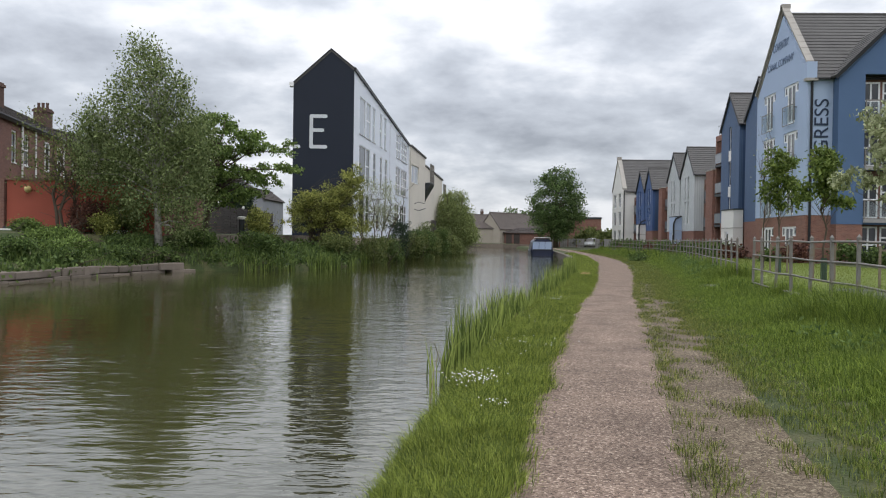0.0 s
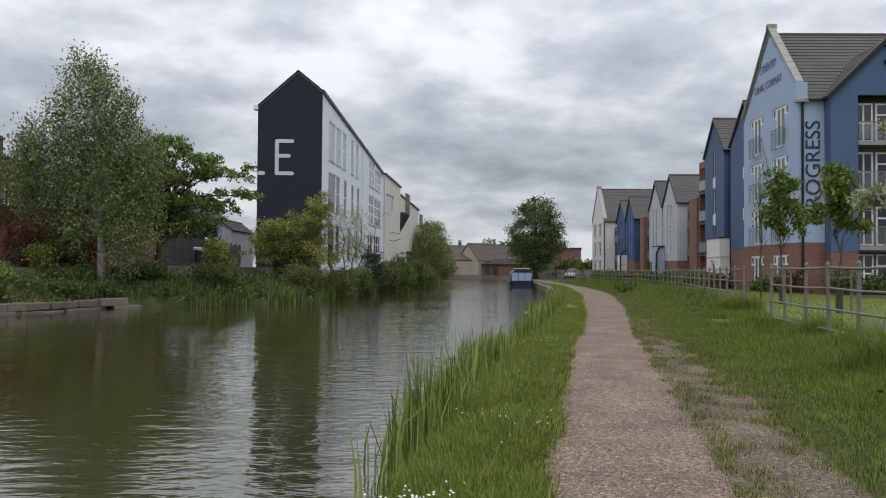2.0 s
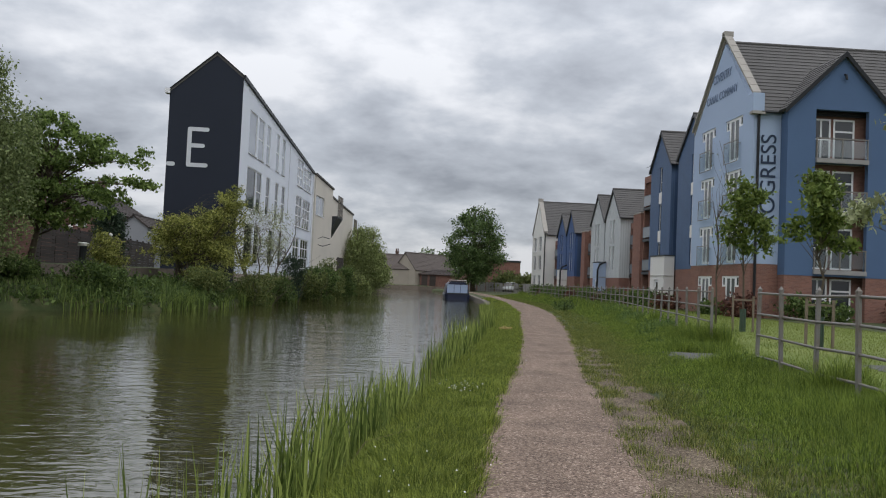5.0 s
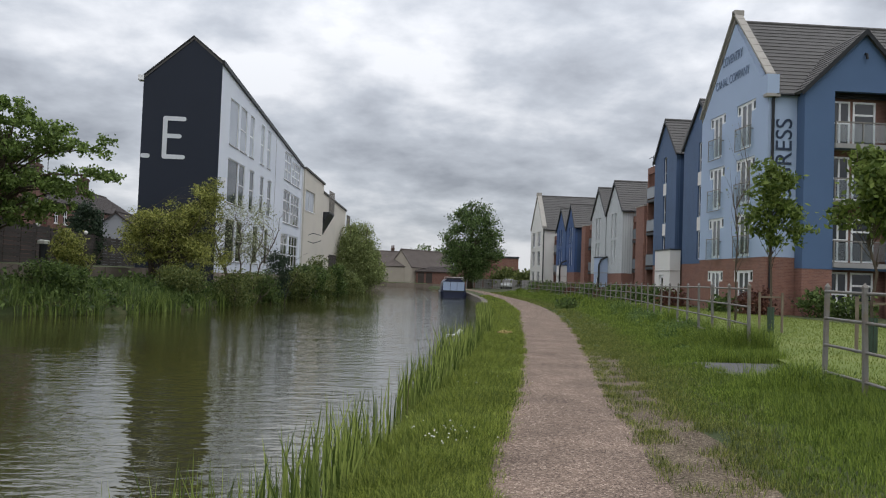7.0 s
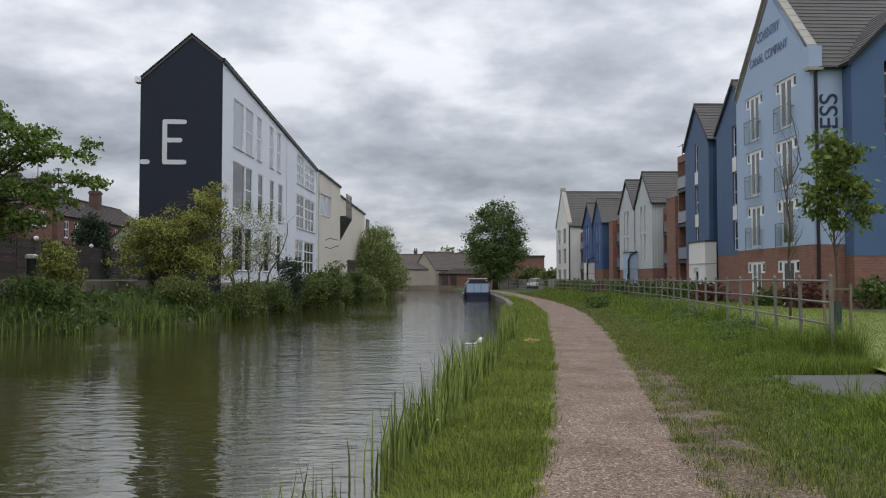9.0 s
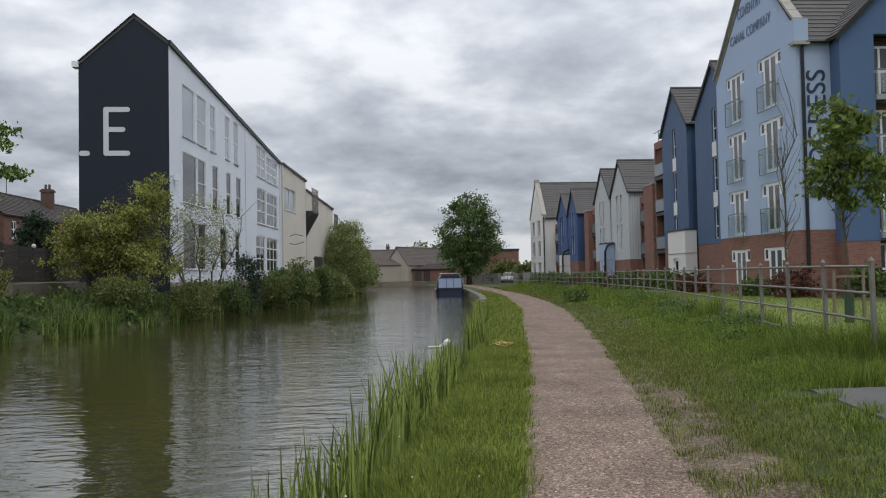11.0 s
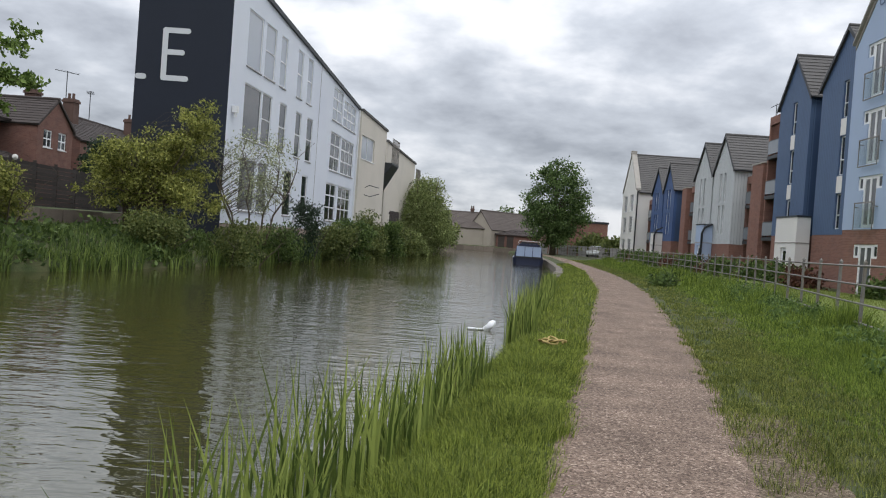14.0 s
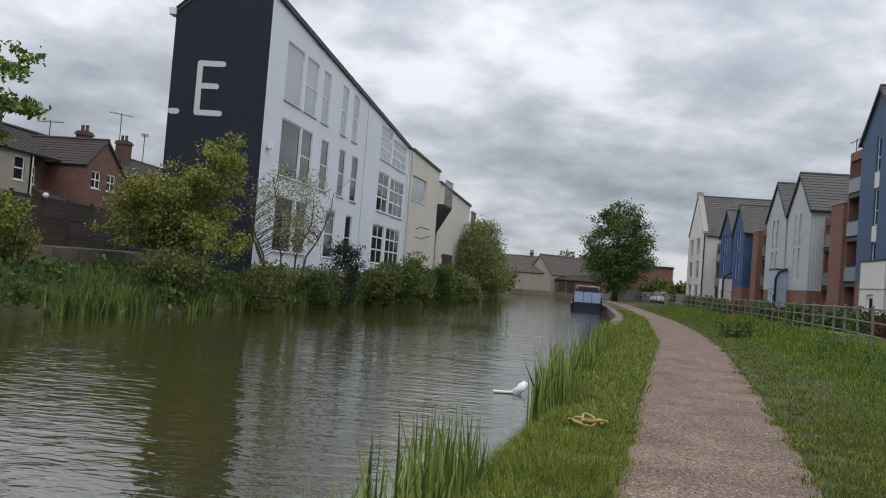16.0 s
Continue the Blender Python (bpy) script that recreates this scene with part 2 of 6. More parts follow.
for _m in (BRICK, OLD_BRICK):
    coursed(_m, "brick", (0.225, 0.075))
for _m in (NAVY, ROYAL, GREY_RENDER):
    coursed(_m, "board", (0.22, 60.0))
MORTAR = mat("mortar", (0.33, 0.26, 0.22), 0.95, var=0.15, fine=50)
RED_PAINT = mat("red_painted_wall", (0.33, 0.085, 0.055), 0.8, var=0.16, scale=0.7, fine=40, bump=0.2, tint=(0.26, 0.07, 0.045))
SLATE = mat("grey_concrete_tile", (0.108, 0.103, 0.099), 0.85, var=0.2, scale=0.8, fine=20, bump=0.3, per_object=0.06)
OLD_TILE = mat("old_brown_tile", (0.06, 0.05, 0.046), 0.9, var=0.25, scale=0.8, fine=20, bump=0.3, per_object=0.08)
STONE = mat("buff_stone_coping", (0.36, 0.335, 0.30), 0.9, var=0.15, scale=2, fine=40)
WHITE_FRAME = mat("white_plastic", (0.80, 0.80, 0.80), 0.4, var=0.03, fine=20, bump=0.0, spec=0.5)
LETTER = mat("white_letter_paint", (0.62, 0.64, 0.66), 0.8, var=0.06, fine=40)
LETTER_NAVY = mat("navy_letter", (0.03, 0.045, 0.08), 0.6, var=0.05, fine=30)
FADED_NAVY = mat("faded_navy_letter", (0.12, 0.165, 0.25), 0.7, var=0.08, fine=30)
SOOTY_BRICK = mat("sooty_brick", (0.115, 0.072, 0.058), 0.9, var=0.3, scale=2.0, fine=9, bump=0.3)
BLACK_PIPE = mat("black_plastic_pipe", (0.015, 0.016, 0.018), 0.45, var=0.1, bump=0)
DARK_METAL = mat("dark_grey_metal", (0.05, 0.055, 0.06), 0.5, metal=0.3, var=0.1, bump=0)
GALV = mat("weathered_galvanised_steel", (0.225, 0.215, 0.20), 0.6, metal=0.35, var=0.2, scale=6, fine=60, bump=0.15, tint=(0.19, 0.16, 0.13))
GLASS = glass_mat("window_glass")
PALE_GLASS = glass_mat("blinded_window_glass", (0.36, 0.39, 0.44), 0.12)
BALUSTER = mat("grey_balcony_glass", (0.16, 0.18, 0.20), 0.25, var=0.08, bump=0, spec=0.7)
CONCRETE = mat("grey_concrete", (0.30, 0.29, 0.28), 0.9, var=0.15, scale=1.5, fine=40)
GROUND = mat("grassy_earth", (0.045, 0.062, 0.02), 0.95, var=0.55, scale=1.4, fine=26, bump=0.8, tint=(0.085, 0.078, 0.038), fine_var=1.2, bump_dist=0.04)
LAWN = mat("mown_lawn", (0.14, 0.18, 0.04), 0.95, var=0.22, scale=0.5, fine=12, bump=0.3, tint=(0.18, 0.205, 0.06))
BARE = path_mat("trodden_earth", (0.55, 0.53, 0.44))
PATH = path_mat("gravelled_path", (0.77, 0.705, 0.65))
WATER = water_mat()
RUBBLE = mat("old_stone", (0.17, 0.14, 0.115), 0.95, var=0.3, scale=3, fine=25, bump=0.6, per_object=0.2)
DARK_FENCE = mat("dark_stained_boards", (0.052, 0.042, 0.037), 0.8, var=0.3, scale=2, fine=30, bump=0.3, per_object=0.2, stretch=(0.3, 0.3, 3))
BARK = mat("brown_bark", (0.095, 0.075, 0.055), 0.95, var=0.3, scale=6, fine=40, bump=0.6)
BIRCH = mat("pale_birch_bark", (0.36, 0.34, 0.30), 0.85, var=0.35, scale=5, fine=30, bump=0.4, tint=(0.10, 0.09, 0.08))

# ---- mesh helpers ----
ROOT = {}


def thing(name, at, label, category, group="", kind=""):
    e = new(name)
    e.location = at
    ROOT[e] = Vector(at)
    return tagged(e, label, category, group, kind)


def link(me, name, material, parent=None, label="", smooth=False):
    """One mesh object; its mesh is in world metres and is laid relative to its thing's base."""
    if material:
        me.materials.append(material)
    if smooth:
        for p in me.polygons:
            p.use_smooth = True
    ob = new(name, me)
    if parent is not None:
        base = ROOT.get(parent, Vector((0, 0, 0)))
        me.transform(Matrix.Translation(-base))
        ob.parent = parent
        ROOT[ob] = base
    if label:
        ob["label"] = label
    return ob


def part(name, bm, material, parent=None, label="", smooth=False):
    me = bpy.data.meshes.new(name)
    bm.to_mesh(me)
    bm.free()
    return link(me, name, material, parent, label, smooth)


def np_mesh(name, verts, quads, material, parent=None, label="", smooth=False):
    """A mesh out of computed arrays: verts (n, 3), quads (m, 3 or 4)."""
    me = bpy.data.meshes.new(name)
    verts, quads = np.asarray(verts, np.float32), np.asarray(quads, np.int32)
    k = quads.shape[1]
    me.vertices.add(len(verts))
    me.vertices.foreach_set("co", verts.ravel())
    me.loops.add(quads.size)
    me.loops.foreach_set("vertex_index", quads.ravel())
    me.polygons.add(len(quads))
    me.polygons.foreach_set("loop_start", np.arange(0, quads.size, k, dtype=np.int32))
    me.update(calc_edges=True)
    me.validate()
    return link(me, name, material, parent, label, smooth)


def box(bm, lo, hi, m=None):
    x0, y0, z0 = lo
    x1, y1, z1 = hi
    co = [(x, y, z) for z in (z0, z1) for x, y in ((x0, y0), (x1, y0), (x1, y1), (x0, y1))]
    vs = [bm.verts.new(m @ Vector(c) if m else c) for c in co]
    for f in ((3, 2, 1, 0), (4, 5, 6, 7), (0, 1, 5, 4), (1, 2, 6, 5), (2, 3, 7, 6), (3, 0, 4, 7)):
        bm.faces.new([vs[i] for i in f])
    return vs


def prism(bm, pts, shift_by):
    """A closed prism: the polygon pts (3D) pushed along shift_by."""
    a = [bm.verts.new(p) for p in pts]
    b = [bm.verts.new(Vector(p) + Vector(shift_by)) for p in pts]
    n = len(pts)
    bm.faces.new(a[::-1])
    bm.faces.new(b)
    for i in range(n):
        bm.faces.new((a[i], a[(i + 1) % n], b[(i + 1) % n], b[i]))


def tube(bm, pts, radii, sides=6):
    """A round, tapered tube through pts."""
    rings = []
    for i, p in enumerate(pts):
        p = Vector(p)
        d = (Vector(pts[min(i + 1, len(pts) - 1)]) - Vector(pts[max(i - 1, 0)])).normalized()
        a = d.orthogonal().normalized()
        b = d.cross(a)
        r = radii[i] if hasattr(radii, "__len__") else radii
        rings.append([bm.verts.new(p + (a * math.cos(2 * math.pi * k / sides) + b * math.sin(2 * math.pi * k / sides)) * r) for k in range(sides)])
    for r0, r1 in zip(rings, rings[1:]):
        for k in range(sides):
            bm.faces.new((r0[k], r0[(k + 1) % sides], r1[(k + 1) % sides], r1[k]))
    bm.faces.new(rings[0][::-1])
    bm.faces.new(rings[-1])


class Wall:
    """A standing wall seen from outside: s runs to the right, z up, out is its normal."""

    def __init__(self, p0, p1):
        self.p0, self.p1 = Vector((*p0, 0)), Vector((*p1, 0))
        self.d = (self.p1 - self.p0).normalized()
        self.n = Vector((self.d.y, -self.d.x, 0))
        self.length = (self.p1 - self.p0).length

    def at(self, s, z, out=0.0):
        return self.p0 + self.d * s + self.n * out + Vector((0, 0, z))

    def block(self, bm, s0, s1, z0, z1, o0, o1):
        co = [self.at(s, z, o) for z in (z0, z1) for s, o in ((s0, o1), (s1, o1), (s1, o0), (s0, o0))]
        vs = [bm.verts.new(c) for c in co]
        for f in ((3, 2, 1, 0), (4, 5, 6, 7), (0, 1, 5, 4), (1, 2, 6, 5), (2, 3, 7, 6), (3, 0, 4, 7)):
            bm.faces.new([vs[i] for i in f])

    def panel(self, bm, z0, z1, openings=(), thick=0.3, s0=0.0, s1=None, gable=None, sets=0.0):
        """Front, back and reveals of a wall with openings (s0, s1, z0, z1); gable: points (s, z) of the part above z1."""
        s1 = self.length if s1 is None else s1
        ss = sorted({s0, s1, *[v for o in openings for v in o[:2] if s0 < v < s1]})
        zs = sorted({z0, z1, *[v for o in openings for v in o[2:4] if z0 < v < z1]})
        f, b = sets, sets - thick
        solid = {}
        for i in range(len(ss) - 1):
            for j in range(len(zs) - 1):
                cs, cz = (ss[i] + ss[i + 1]) / 2, (zs[j] + zs[j + 1]) / 2
                solid[i, j] = not any(o[0] < cs < o[1] and o[2] < cz < o[3] for o in openings)

        def quad(*pts):
            bm.faces.new([bm.verts.new(p) for p in pts])
        for (i, j), ok in solid.items():
            a, c, e, g = ss[i], ss[i + 1], zs[j], zs[j + 1]
            if not ok:
                continue
            quad(self.at(a, e, f), self.at(c, e, f), self.at(c, g, f), self.at(a, g, f))
            quad(self.at(c, e, b), self.at(a, e, b), self.at(a, g, b), self.at(c, g, b))
            if not solid.get((i - 1, j), False):
                quad(self.at(a, e, b), self.at(a, e, f), self.at(a, g, f), self.at(a, g, b))
            if not solid.get((i + 1, j), False):
                quad(self.at(c, e, f), self.at(c, e, b), self.at(c, g, b), self.at(c, g, f))
            if not solid.get((i, j - 1), False):
                quad(self.at(a, e, b), self.at(c, e, b), self.at(c, e, f), self.at(a, e, f))
            if not solid.get((i, j + 1), False):
                quad(self.at(a, g, f), self.at(c, g, f), self.at(c, g, b), self.at(a, g, b))
        if gable:
            prism(bm, [self.at(s, z, b) for s, z in gable][::-1], self.n * thick)
        bmesh.ops.remove_doubles(bm, verts=bm.verts, dist=0.0005)


def window(wall, s0, s1, z0, z1, parent, panes=(2, 1), glass=None, frame_mat=None, depth=0.1, bar=0.06, sill=True, label="", name="window"):
    """A framed window set back in its opening, each pane a part of its own."""
    bm = bmesh.new()
    b = bar
    nx, nz = panes
    us = [s0 + b + (s1 - s0 - 2 * b) * i / nx for i in range(nx + 1)]
    vs = [z0 + b + (z1 - z0 - 2 * b) * j / nz for j in range(nz + 1)] if isinstance(nz, int) else [z0 + b, *[z0 + (z1 - z0) * q for q in nz], z1 - b]
    holes = []
    for i in range(len(us) - 1):
        for j in range(len(vs) - 1):
            holes.append((us[i] + (b / 2 if i else 0), us[i + 1] - (b / 2 if i < nx - 1 else 0), vs[j] + (b / 2 if j else 0), vs[j + 1] - (b / 2 if j < len(vs) - 2 else 0)))
    wall.panel(bm, z0, z1, holes, 0.07, s0, s1, sets=-depth)
    w = part(name, bm, frame_mat or WHITE_FRAME, parent, label)
    if sill:
        bm = bmesh.new()
        wall.block(bm, s0 - 0.05, s1 + 0.05, z0 - 0.06, z0 - 0.002, -depth, 0.05)
        part("sill", bm, frame_mat or WHITE_FRAME, w)
    for i in range(len(us) - 1):
        for j in range(len(vs) - 1):
            bm = bmesh.new()
            wall.block(bm, us[i], us[i + 1], vs[j], vs[j + 1], -depth - 0.045, -depth - 0.03)
            part("pane", bm, glass or GLASS, w)
    return w


def tiled_roof(name, eave0, eave1, ridge0, ridge1, material, parent, course=0.33, step=0.035, thick=0.12):
    """One slope of a roof: a single slab whose top is stepped in courses of tiles from eave to ridge."""
    e0, e1, r0, r1 = (Vector(v) for v in (eave0, eave1, ridge0, ridge1))
    n = max(2, int(round((r0 - e0).length / course)))
    nrm = (e1 - e0).cross(r0 - e0).normalized()
    if nrm.z < 0:
        nrm = -nrm
    bm = bmesh.new()
    lines = [(0, -thick)]
    for i in range(n):
        lines += [(i / n, step), ((i + 1) / n, 0.004)]
    lines.append((1, -thick))
    rows = [(bm.verts.new(e0.lerp(r0, a) + nrm * h), bm.verts.new(e1.lerp(r1, a) + nrm * h)) for a, h in lines]
    for (a, b), (c, d) in zip(rows, rows[1:]):
        bm.faces.new((a, b, d, c))
    bm.faces.new((rows[-1][0], rows[-1][1], rows[0][1], rows[0][0]))
    bm.faces.new([r[0] for r in rows])
    bm.faces.new([r[1] for r in rows][::-1])
    bmesh.ops.recalc_face_normals(bm, faces=bm.faces)
    return part(name, bm, material, parent)


# ---- the lie of the land ----
def curve(table):
    ys, xs = [r[0] for r in table], [r[1] for r in table]
    return lambda y: float(np.interp(y, ys, xs))


def smooth_curve(table):
    """A plan line x(y), smoothed over its corners."""
    ys, xs = [r[0] for r in table], [r[1] for r in table]
    fy = np.arange(-60, 400, 0.5)
    fx = np.interp(fy, ys, xs)
    k = np.ones(9) / 9
    sm = np.convolve(np.pad(fx, 4, mode="edge"), k, mode="valid")
    return lambda y: float(np.interp(y, fy, sm))


path_left = smooth_curve([(-60, -6.5), (-10, -1.75), (0, -0.38), (4.2, 0.2), (7, 0.54), (11, 1.16), (16.3, 2.0), (20.7, 2.92), (26, 3.82), (30.7, 4.56), (36.3, 5.44), (41.7, 6.3), (47, 7.1), (52, 7.55), (65, 8.95), (90, 10.2), (108, 10.8), (130, 10.5), (150, 9), (400, -20)])
path_right = smooth_curve([(-60, -5.3), (-10, -0.75), (0, 0.5), (4.3, 1.2), (6.6, 1.64), (11.2, 2.48), (17, 3.48), (21.1, 4.18), (27, 5.38), (32, 6.35), (36.3, 7.06), (46.5, 8.7), (56, 9.75), (65, 10.5), (93, 11.8), (108, 12.2), (130, 11.9), (150, 10.5), (400, -18)])
bank_right = smooth_curve([(-60, -7.8), (-10, -2.8), (0, -1.2), (5, -0.62), (8, -0.35), (12, 0.12), (17, 1.0), (21, 1.75), (26, 2.72), (31, 3.5), (36, 4.1), (45, 5.2), (54, 6.1), (64, 7.4), (70, 7.9), (90, 8.9), (108, 9.3), (130, 8.9), (150, 7.5), (400, -22)])
bank_left = smooth_curve([(-60, -18), (20, -16.3), (32, -15.0), (37.5, -13.7), (38.2, -11.5), (39.5, -9.0), (46, -7.5), (51, -6.8), (70, -5.15), (90, -3.6), (108, -2.6), (125, -2.8), (150, -4.5), (400, -20)])
fence_line = smooth_curve([(-60, -3), (0, 4.5), (12.5, 6.0), (21, 7.02), (25.6, 8.25), (35.5, 10.3), (43.5, 11.9), (52.5, 13.4), (65, 14.9), (80, 15.7), (95, 15.5), (110, 14.6), (126, 13.4), (150, 13.5), (400, 20)])
WATER_Z, FAR_BANK = -0.38, 150.0


def land(y):
    """Stations across the valley floor at y, as (x, z): left ground, canal, verge, path, verge, lawn."""
    bl, br, pl, pr, fl = bank_left(y), bank_right(y), path_left(y), path_right(y), fence_line(y)
    shut = min(1.0, max(0.0, (y - FAR_BANK) / 1.2))
    bed = -1.3 + 1.7 * shut
    return [(-900, 1.5), (-120, 1.5), (-40, 1.5), (bl - 9, 1.4), (bl - 5.0, 1.25), (bl - 4.3, 0.85), (bl - 2.2, 0.55), (bl - 0.7, 0.1), (bl - 0.15, -0.12), (bl + 0.1, max(bed, -0.55)), (bl + 1.0, bed),
            (br - 0.6, bed), (br - 0.12, max(bed, -0.75)), (br + 0.06, max(bed, -0.3)), (br + 0.3, -0.1), ((br + pl) / 2 + 0.1, -0.02), (pl, -0.012), ((pl + pr) / 2, -0.03), (pr, -0.012), (pr + 0.6, 0.0),
            (pr + (fl - pr) * 0.4, 0.02), (pr + (fl - pr) * 0.7, 0.05), (fl, 0.05), (fl + 2.0, 0.06), (max(fl + 4, 19.5), 0.12), (60, 0.15), (140, 0.15), (900, 0.15)]


ROWS_Y = [-300, -120, -60, -30] + [float(v) for v in np.arange(-20, 70, 0.5)] + [float(v) for v in np.arange(70, 149.5, 2.0)] + [149.6, 150, 150.6, 151.2, 153, 160, 200, 300, 600, 1500, 4000]


def ground():
    verts, faces = [], []
    for y in ROWS_Y:
        for i, (x, z) in enumerate(land(y)):
            j = 0.0
            if 4 <= i <= 8 or i == 21:
                j = 0.05 * noise.noise((x * 0.7, y * 0.7, 3.0)) + 0.03 * noise.noise((x * 2.1, y * 2.1, 1.0))
            verts.append((x, y, z + j))
    k = len(land(0))
    for r in range(len(ROWS_Y) - 1):
        for i in range(k - 1):
            a = r * k + i
            faces.append((a, a + 1, a + k + 1, a + k))
    ob = np_mesh("ground", verts, faces, GROUND, None, smooth=True)
    tagged(ob, "grassy canal bank and rough earth", "ground", kind="structure")


def strip(name, left, right, y0, y1, z, material, label, category, step=0.5, across=4, camber=0.0, wobble=0.0):
    verts, faces = [], []
    ys = np.arange(y0, y1 + step / 2, step)
    for y in ys:
        a, b = left(y), right(y)
        a += wobble * (noise.noise((y * 1.3, 5.0, 0)) + 0.6 * noise.noise((y * 4.1, 9.0, 0)))
        b += wobble * (noise.noise((y * 1.3, 15.0, 0)) + 0.6 * noise.noise((y * 4.1, 19.0, 0)))
        for i in range(across + 1):
            u = i / across
            verts.append((a + (b - a) * u, y, z + camber * (1 - (2 * u - 1) ** 2)))
    k = across + 1
    for r in range(len(ys) - 1):
        for i in range(across):
            q = r * k + i
            faces.append((q, q + 1, q + k + 1, q + k))
    ob = np_mesh(name, verts, faces, material, None, smooth=True)
    return tagged(ob, label, category, kind="structure")


ground()
strip("path", path_left, path_right, -30, 150, 0.0, PATH, "pinkish-grey gravelled towpath, worn smooth along the middle", "path", 0.25, 6, 0.012, 0.045)
strip("lawn", lambda y: fence_line(y) + 0.3, lambda y: 19.4, -20, 70, 0.125, LAWN, "close-mown lawn behind the railings", "lawn", 0.5, 6)
bm = bmesh.new()
for p in ((-60, -120, WATER_Z), (60, -120, WATER_Z), (60, FAR_BANK + 1.5, WATER_Z), (-60, FAR_BANK + 1.5, WATER_Z)):
    bm.verts.new(p)
bm.faces.new(bm.verts)
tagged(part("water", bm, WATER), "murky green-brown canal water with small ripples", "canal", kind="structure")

# ---- apartment blocks on the towpath side ----
GZ = 0.1


def house_block(name, label, x0, x1, y0, y1, eave, apex, wall_mat, side_mat, openings=(), base_mat=None, base_z=0.0, thick=0.3, over=0.25, apex_y=None, roof=True, roof_mat=None, coping=False):
    """A gabled block whose gable looks at the canal (towards -x); its ridge runs back from it. openings are on the gable wall."""
    t = thing(name, (x0, (y0 + y1) / 2, GZ), label, "building", "apartment blocks by the canal")
    ym = apex_y or (y0 + y1) / 2
    f = Wall((x0, y1), (x0, y0))
    bm = bmesh.new()
    gable = [(0, eave), (f.length, eave), (y1 - ym, apex)]
    zb = base_z if base_mat else GZ - 0.3
    f.panel(bm, zb, eave, [o for o in openings if o[3] > zb], thick, gable=gable)
    part("gable_wall", bm, wall_mat, t)
    if base_mat:
        bm = bmesh.new()
        f.panel(bm, GZ - 0.3, base_z, [o for o in openings if o[2] < zb], thick, sets=-0.02)
        part("brick_base", bm, base_mat, t, "red brick ground storey")
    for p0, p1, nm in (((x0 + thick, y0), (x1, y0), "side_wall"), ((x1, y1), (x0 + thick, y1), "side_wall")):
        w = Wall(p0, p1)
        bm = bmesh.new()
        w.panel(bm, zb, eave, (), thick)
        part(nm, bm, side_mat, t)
        if base_mat:
            bm = bmesh.new()
            w.panel(bm, GZ - 0.3, base_z, (), thick, sets=-0.02)
            part("brick_base", bm, base_mat, t)
    bm = bmesh.new()
    b = Wall((x1, y0), (x1, y1))
    b.panel(bm, GZ - 0.3, eave, (), thick, s0=thick, s1=b.length - thick, gable=[(0, eave), (b.length, eave), (ym - y0, apex)])
    part("rear_wall", bm, side_mat, t)
    # thin dark sheet in place of the darkness of unlit rooms
    bm = bmesh.new()
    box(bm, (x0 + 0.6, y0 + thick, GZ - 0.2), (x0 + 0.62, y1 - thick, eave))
    part("room_backing", bm, DARK_METAL, t, "dark sheet standing in for unlit rooms behind the glass")
    if roof:
        rise = (apex - eave)
        xo = x0 - (0.0 if coping else 0.12)
        if coping:
            xo = x0 + thick
        for ye, s in ((y0, -1), (y1, 1)):
            run = abs(ym - ye)
            dz = rise / run * over
            tiled_roof("roof_slope", (xo, ye + s * over, eave - dz + 0.12), (x1 + 0.2, ye + s * over, eave - dz + 0.12), (xo, ym, apex + 0.12), (x1 + 0.2, ym, apex + 0.12), roof_mat or SLATE, t)
            if not coping:
                bm = bmesh.new()
                prism(bm, [(xo - 0.03, ye + s * over, eave - dz - 0.12), (xo - 0.03, ye + s * over, eave - dz + 0.14), (xo - 0.03, ym, apex + 0.16), (xo - 0.03, ym, apex - 0.10)], (0.03, 0, 0))
                bmesh.ops.recalc_face_normals(bm, faces=bm.faces)
                part("bargeboard", bm, BLACK_PIPE, t, "dark fascia board")
            bm = bmesh.new()
            tube(bm, [(xo, ye + s * (over + 0.05), eave - dz + 0.05), (x1, ye + s * (over + 0.05), eave - dz + 0.05)], 0.06)
            part("gutter", bm, BLACK_PIPE, t)
        bm = bmesh.new()
        tube(bm, [(xo, ym, apex + 0.13), (x1 + 0.2, ym, apex + 0.13)], 0.11, 8)
        part("ridge_tile", bm, SLATE, t)
    return t, f


def strip_windows(t, f, cols, levels, width=0.62, name="strip_window"):
    for s in cols:
        for k, (z0, z1) in enumerate(levels):
            window(f, s, s + width, z0, z1, t, (1, (0.62,)), sill=False, name=name)


# far white gable
FW_OPEN = [(s, s + 2.2, z, z + 2.0) for s in (1.2, 5.2) for z in (0.8, 3.5, 6.1)]
far_white, fwf = house_block("apartment_building", "off-white rendered apartment block with a stone-coped gable", 20.8, 38, 115.2, 124.0, 8.4, 13.0, OFF_WHITE, OFF_WHITE, FW_OPEN, coping=True)
for o in FW_OPEN:
    window(fwf, *o, far_white, (3, 1))
for ye, s in ((115.1, 1), (124.1, -1)):
    bm = bmesh.new()
    prism(bm, [(20.7, ye, 8.5), (20.7, 119.6, 13.1), (20.7, 119.6, 13.35), (20.7, ye, 8.75)], (0.6, 0, 0))
    bmesh.ops.recalc_face_normals(bm, faces=bm.faces)
    part("coping", bm, STONE, far_white, "buff stone gable coping")
bm = bmesh.new()
box(bm, (20.65, 119.35, 13.1), (21.3, 119.85, 13.55))
part("finial", bm, STONE, far_white)
bm = bmesh.new()
tube(bm, [(20.95, 115.1, 0.2), (20.95, 115.1, 8.4)], 0.07)
part("downpipe", bm, BLACK_PIPE, far_white)

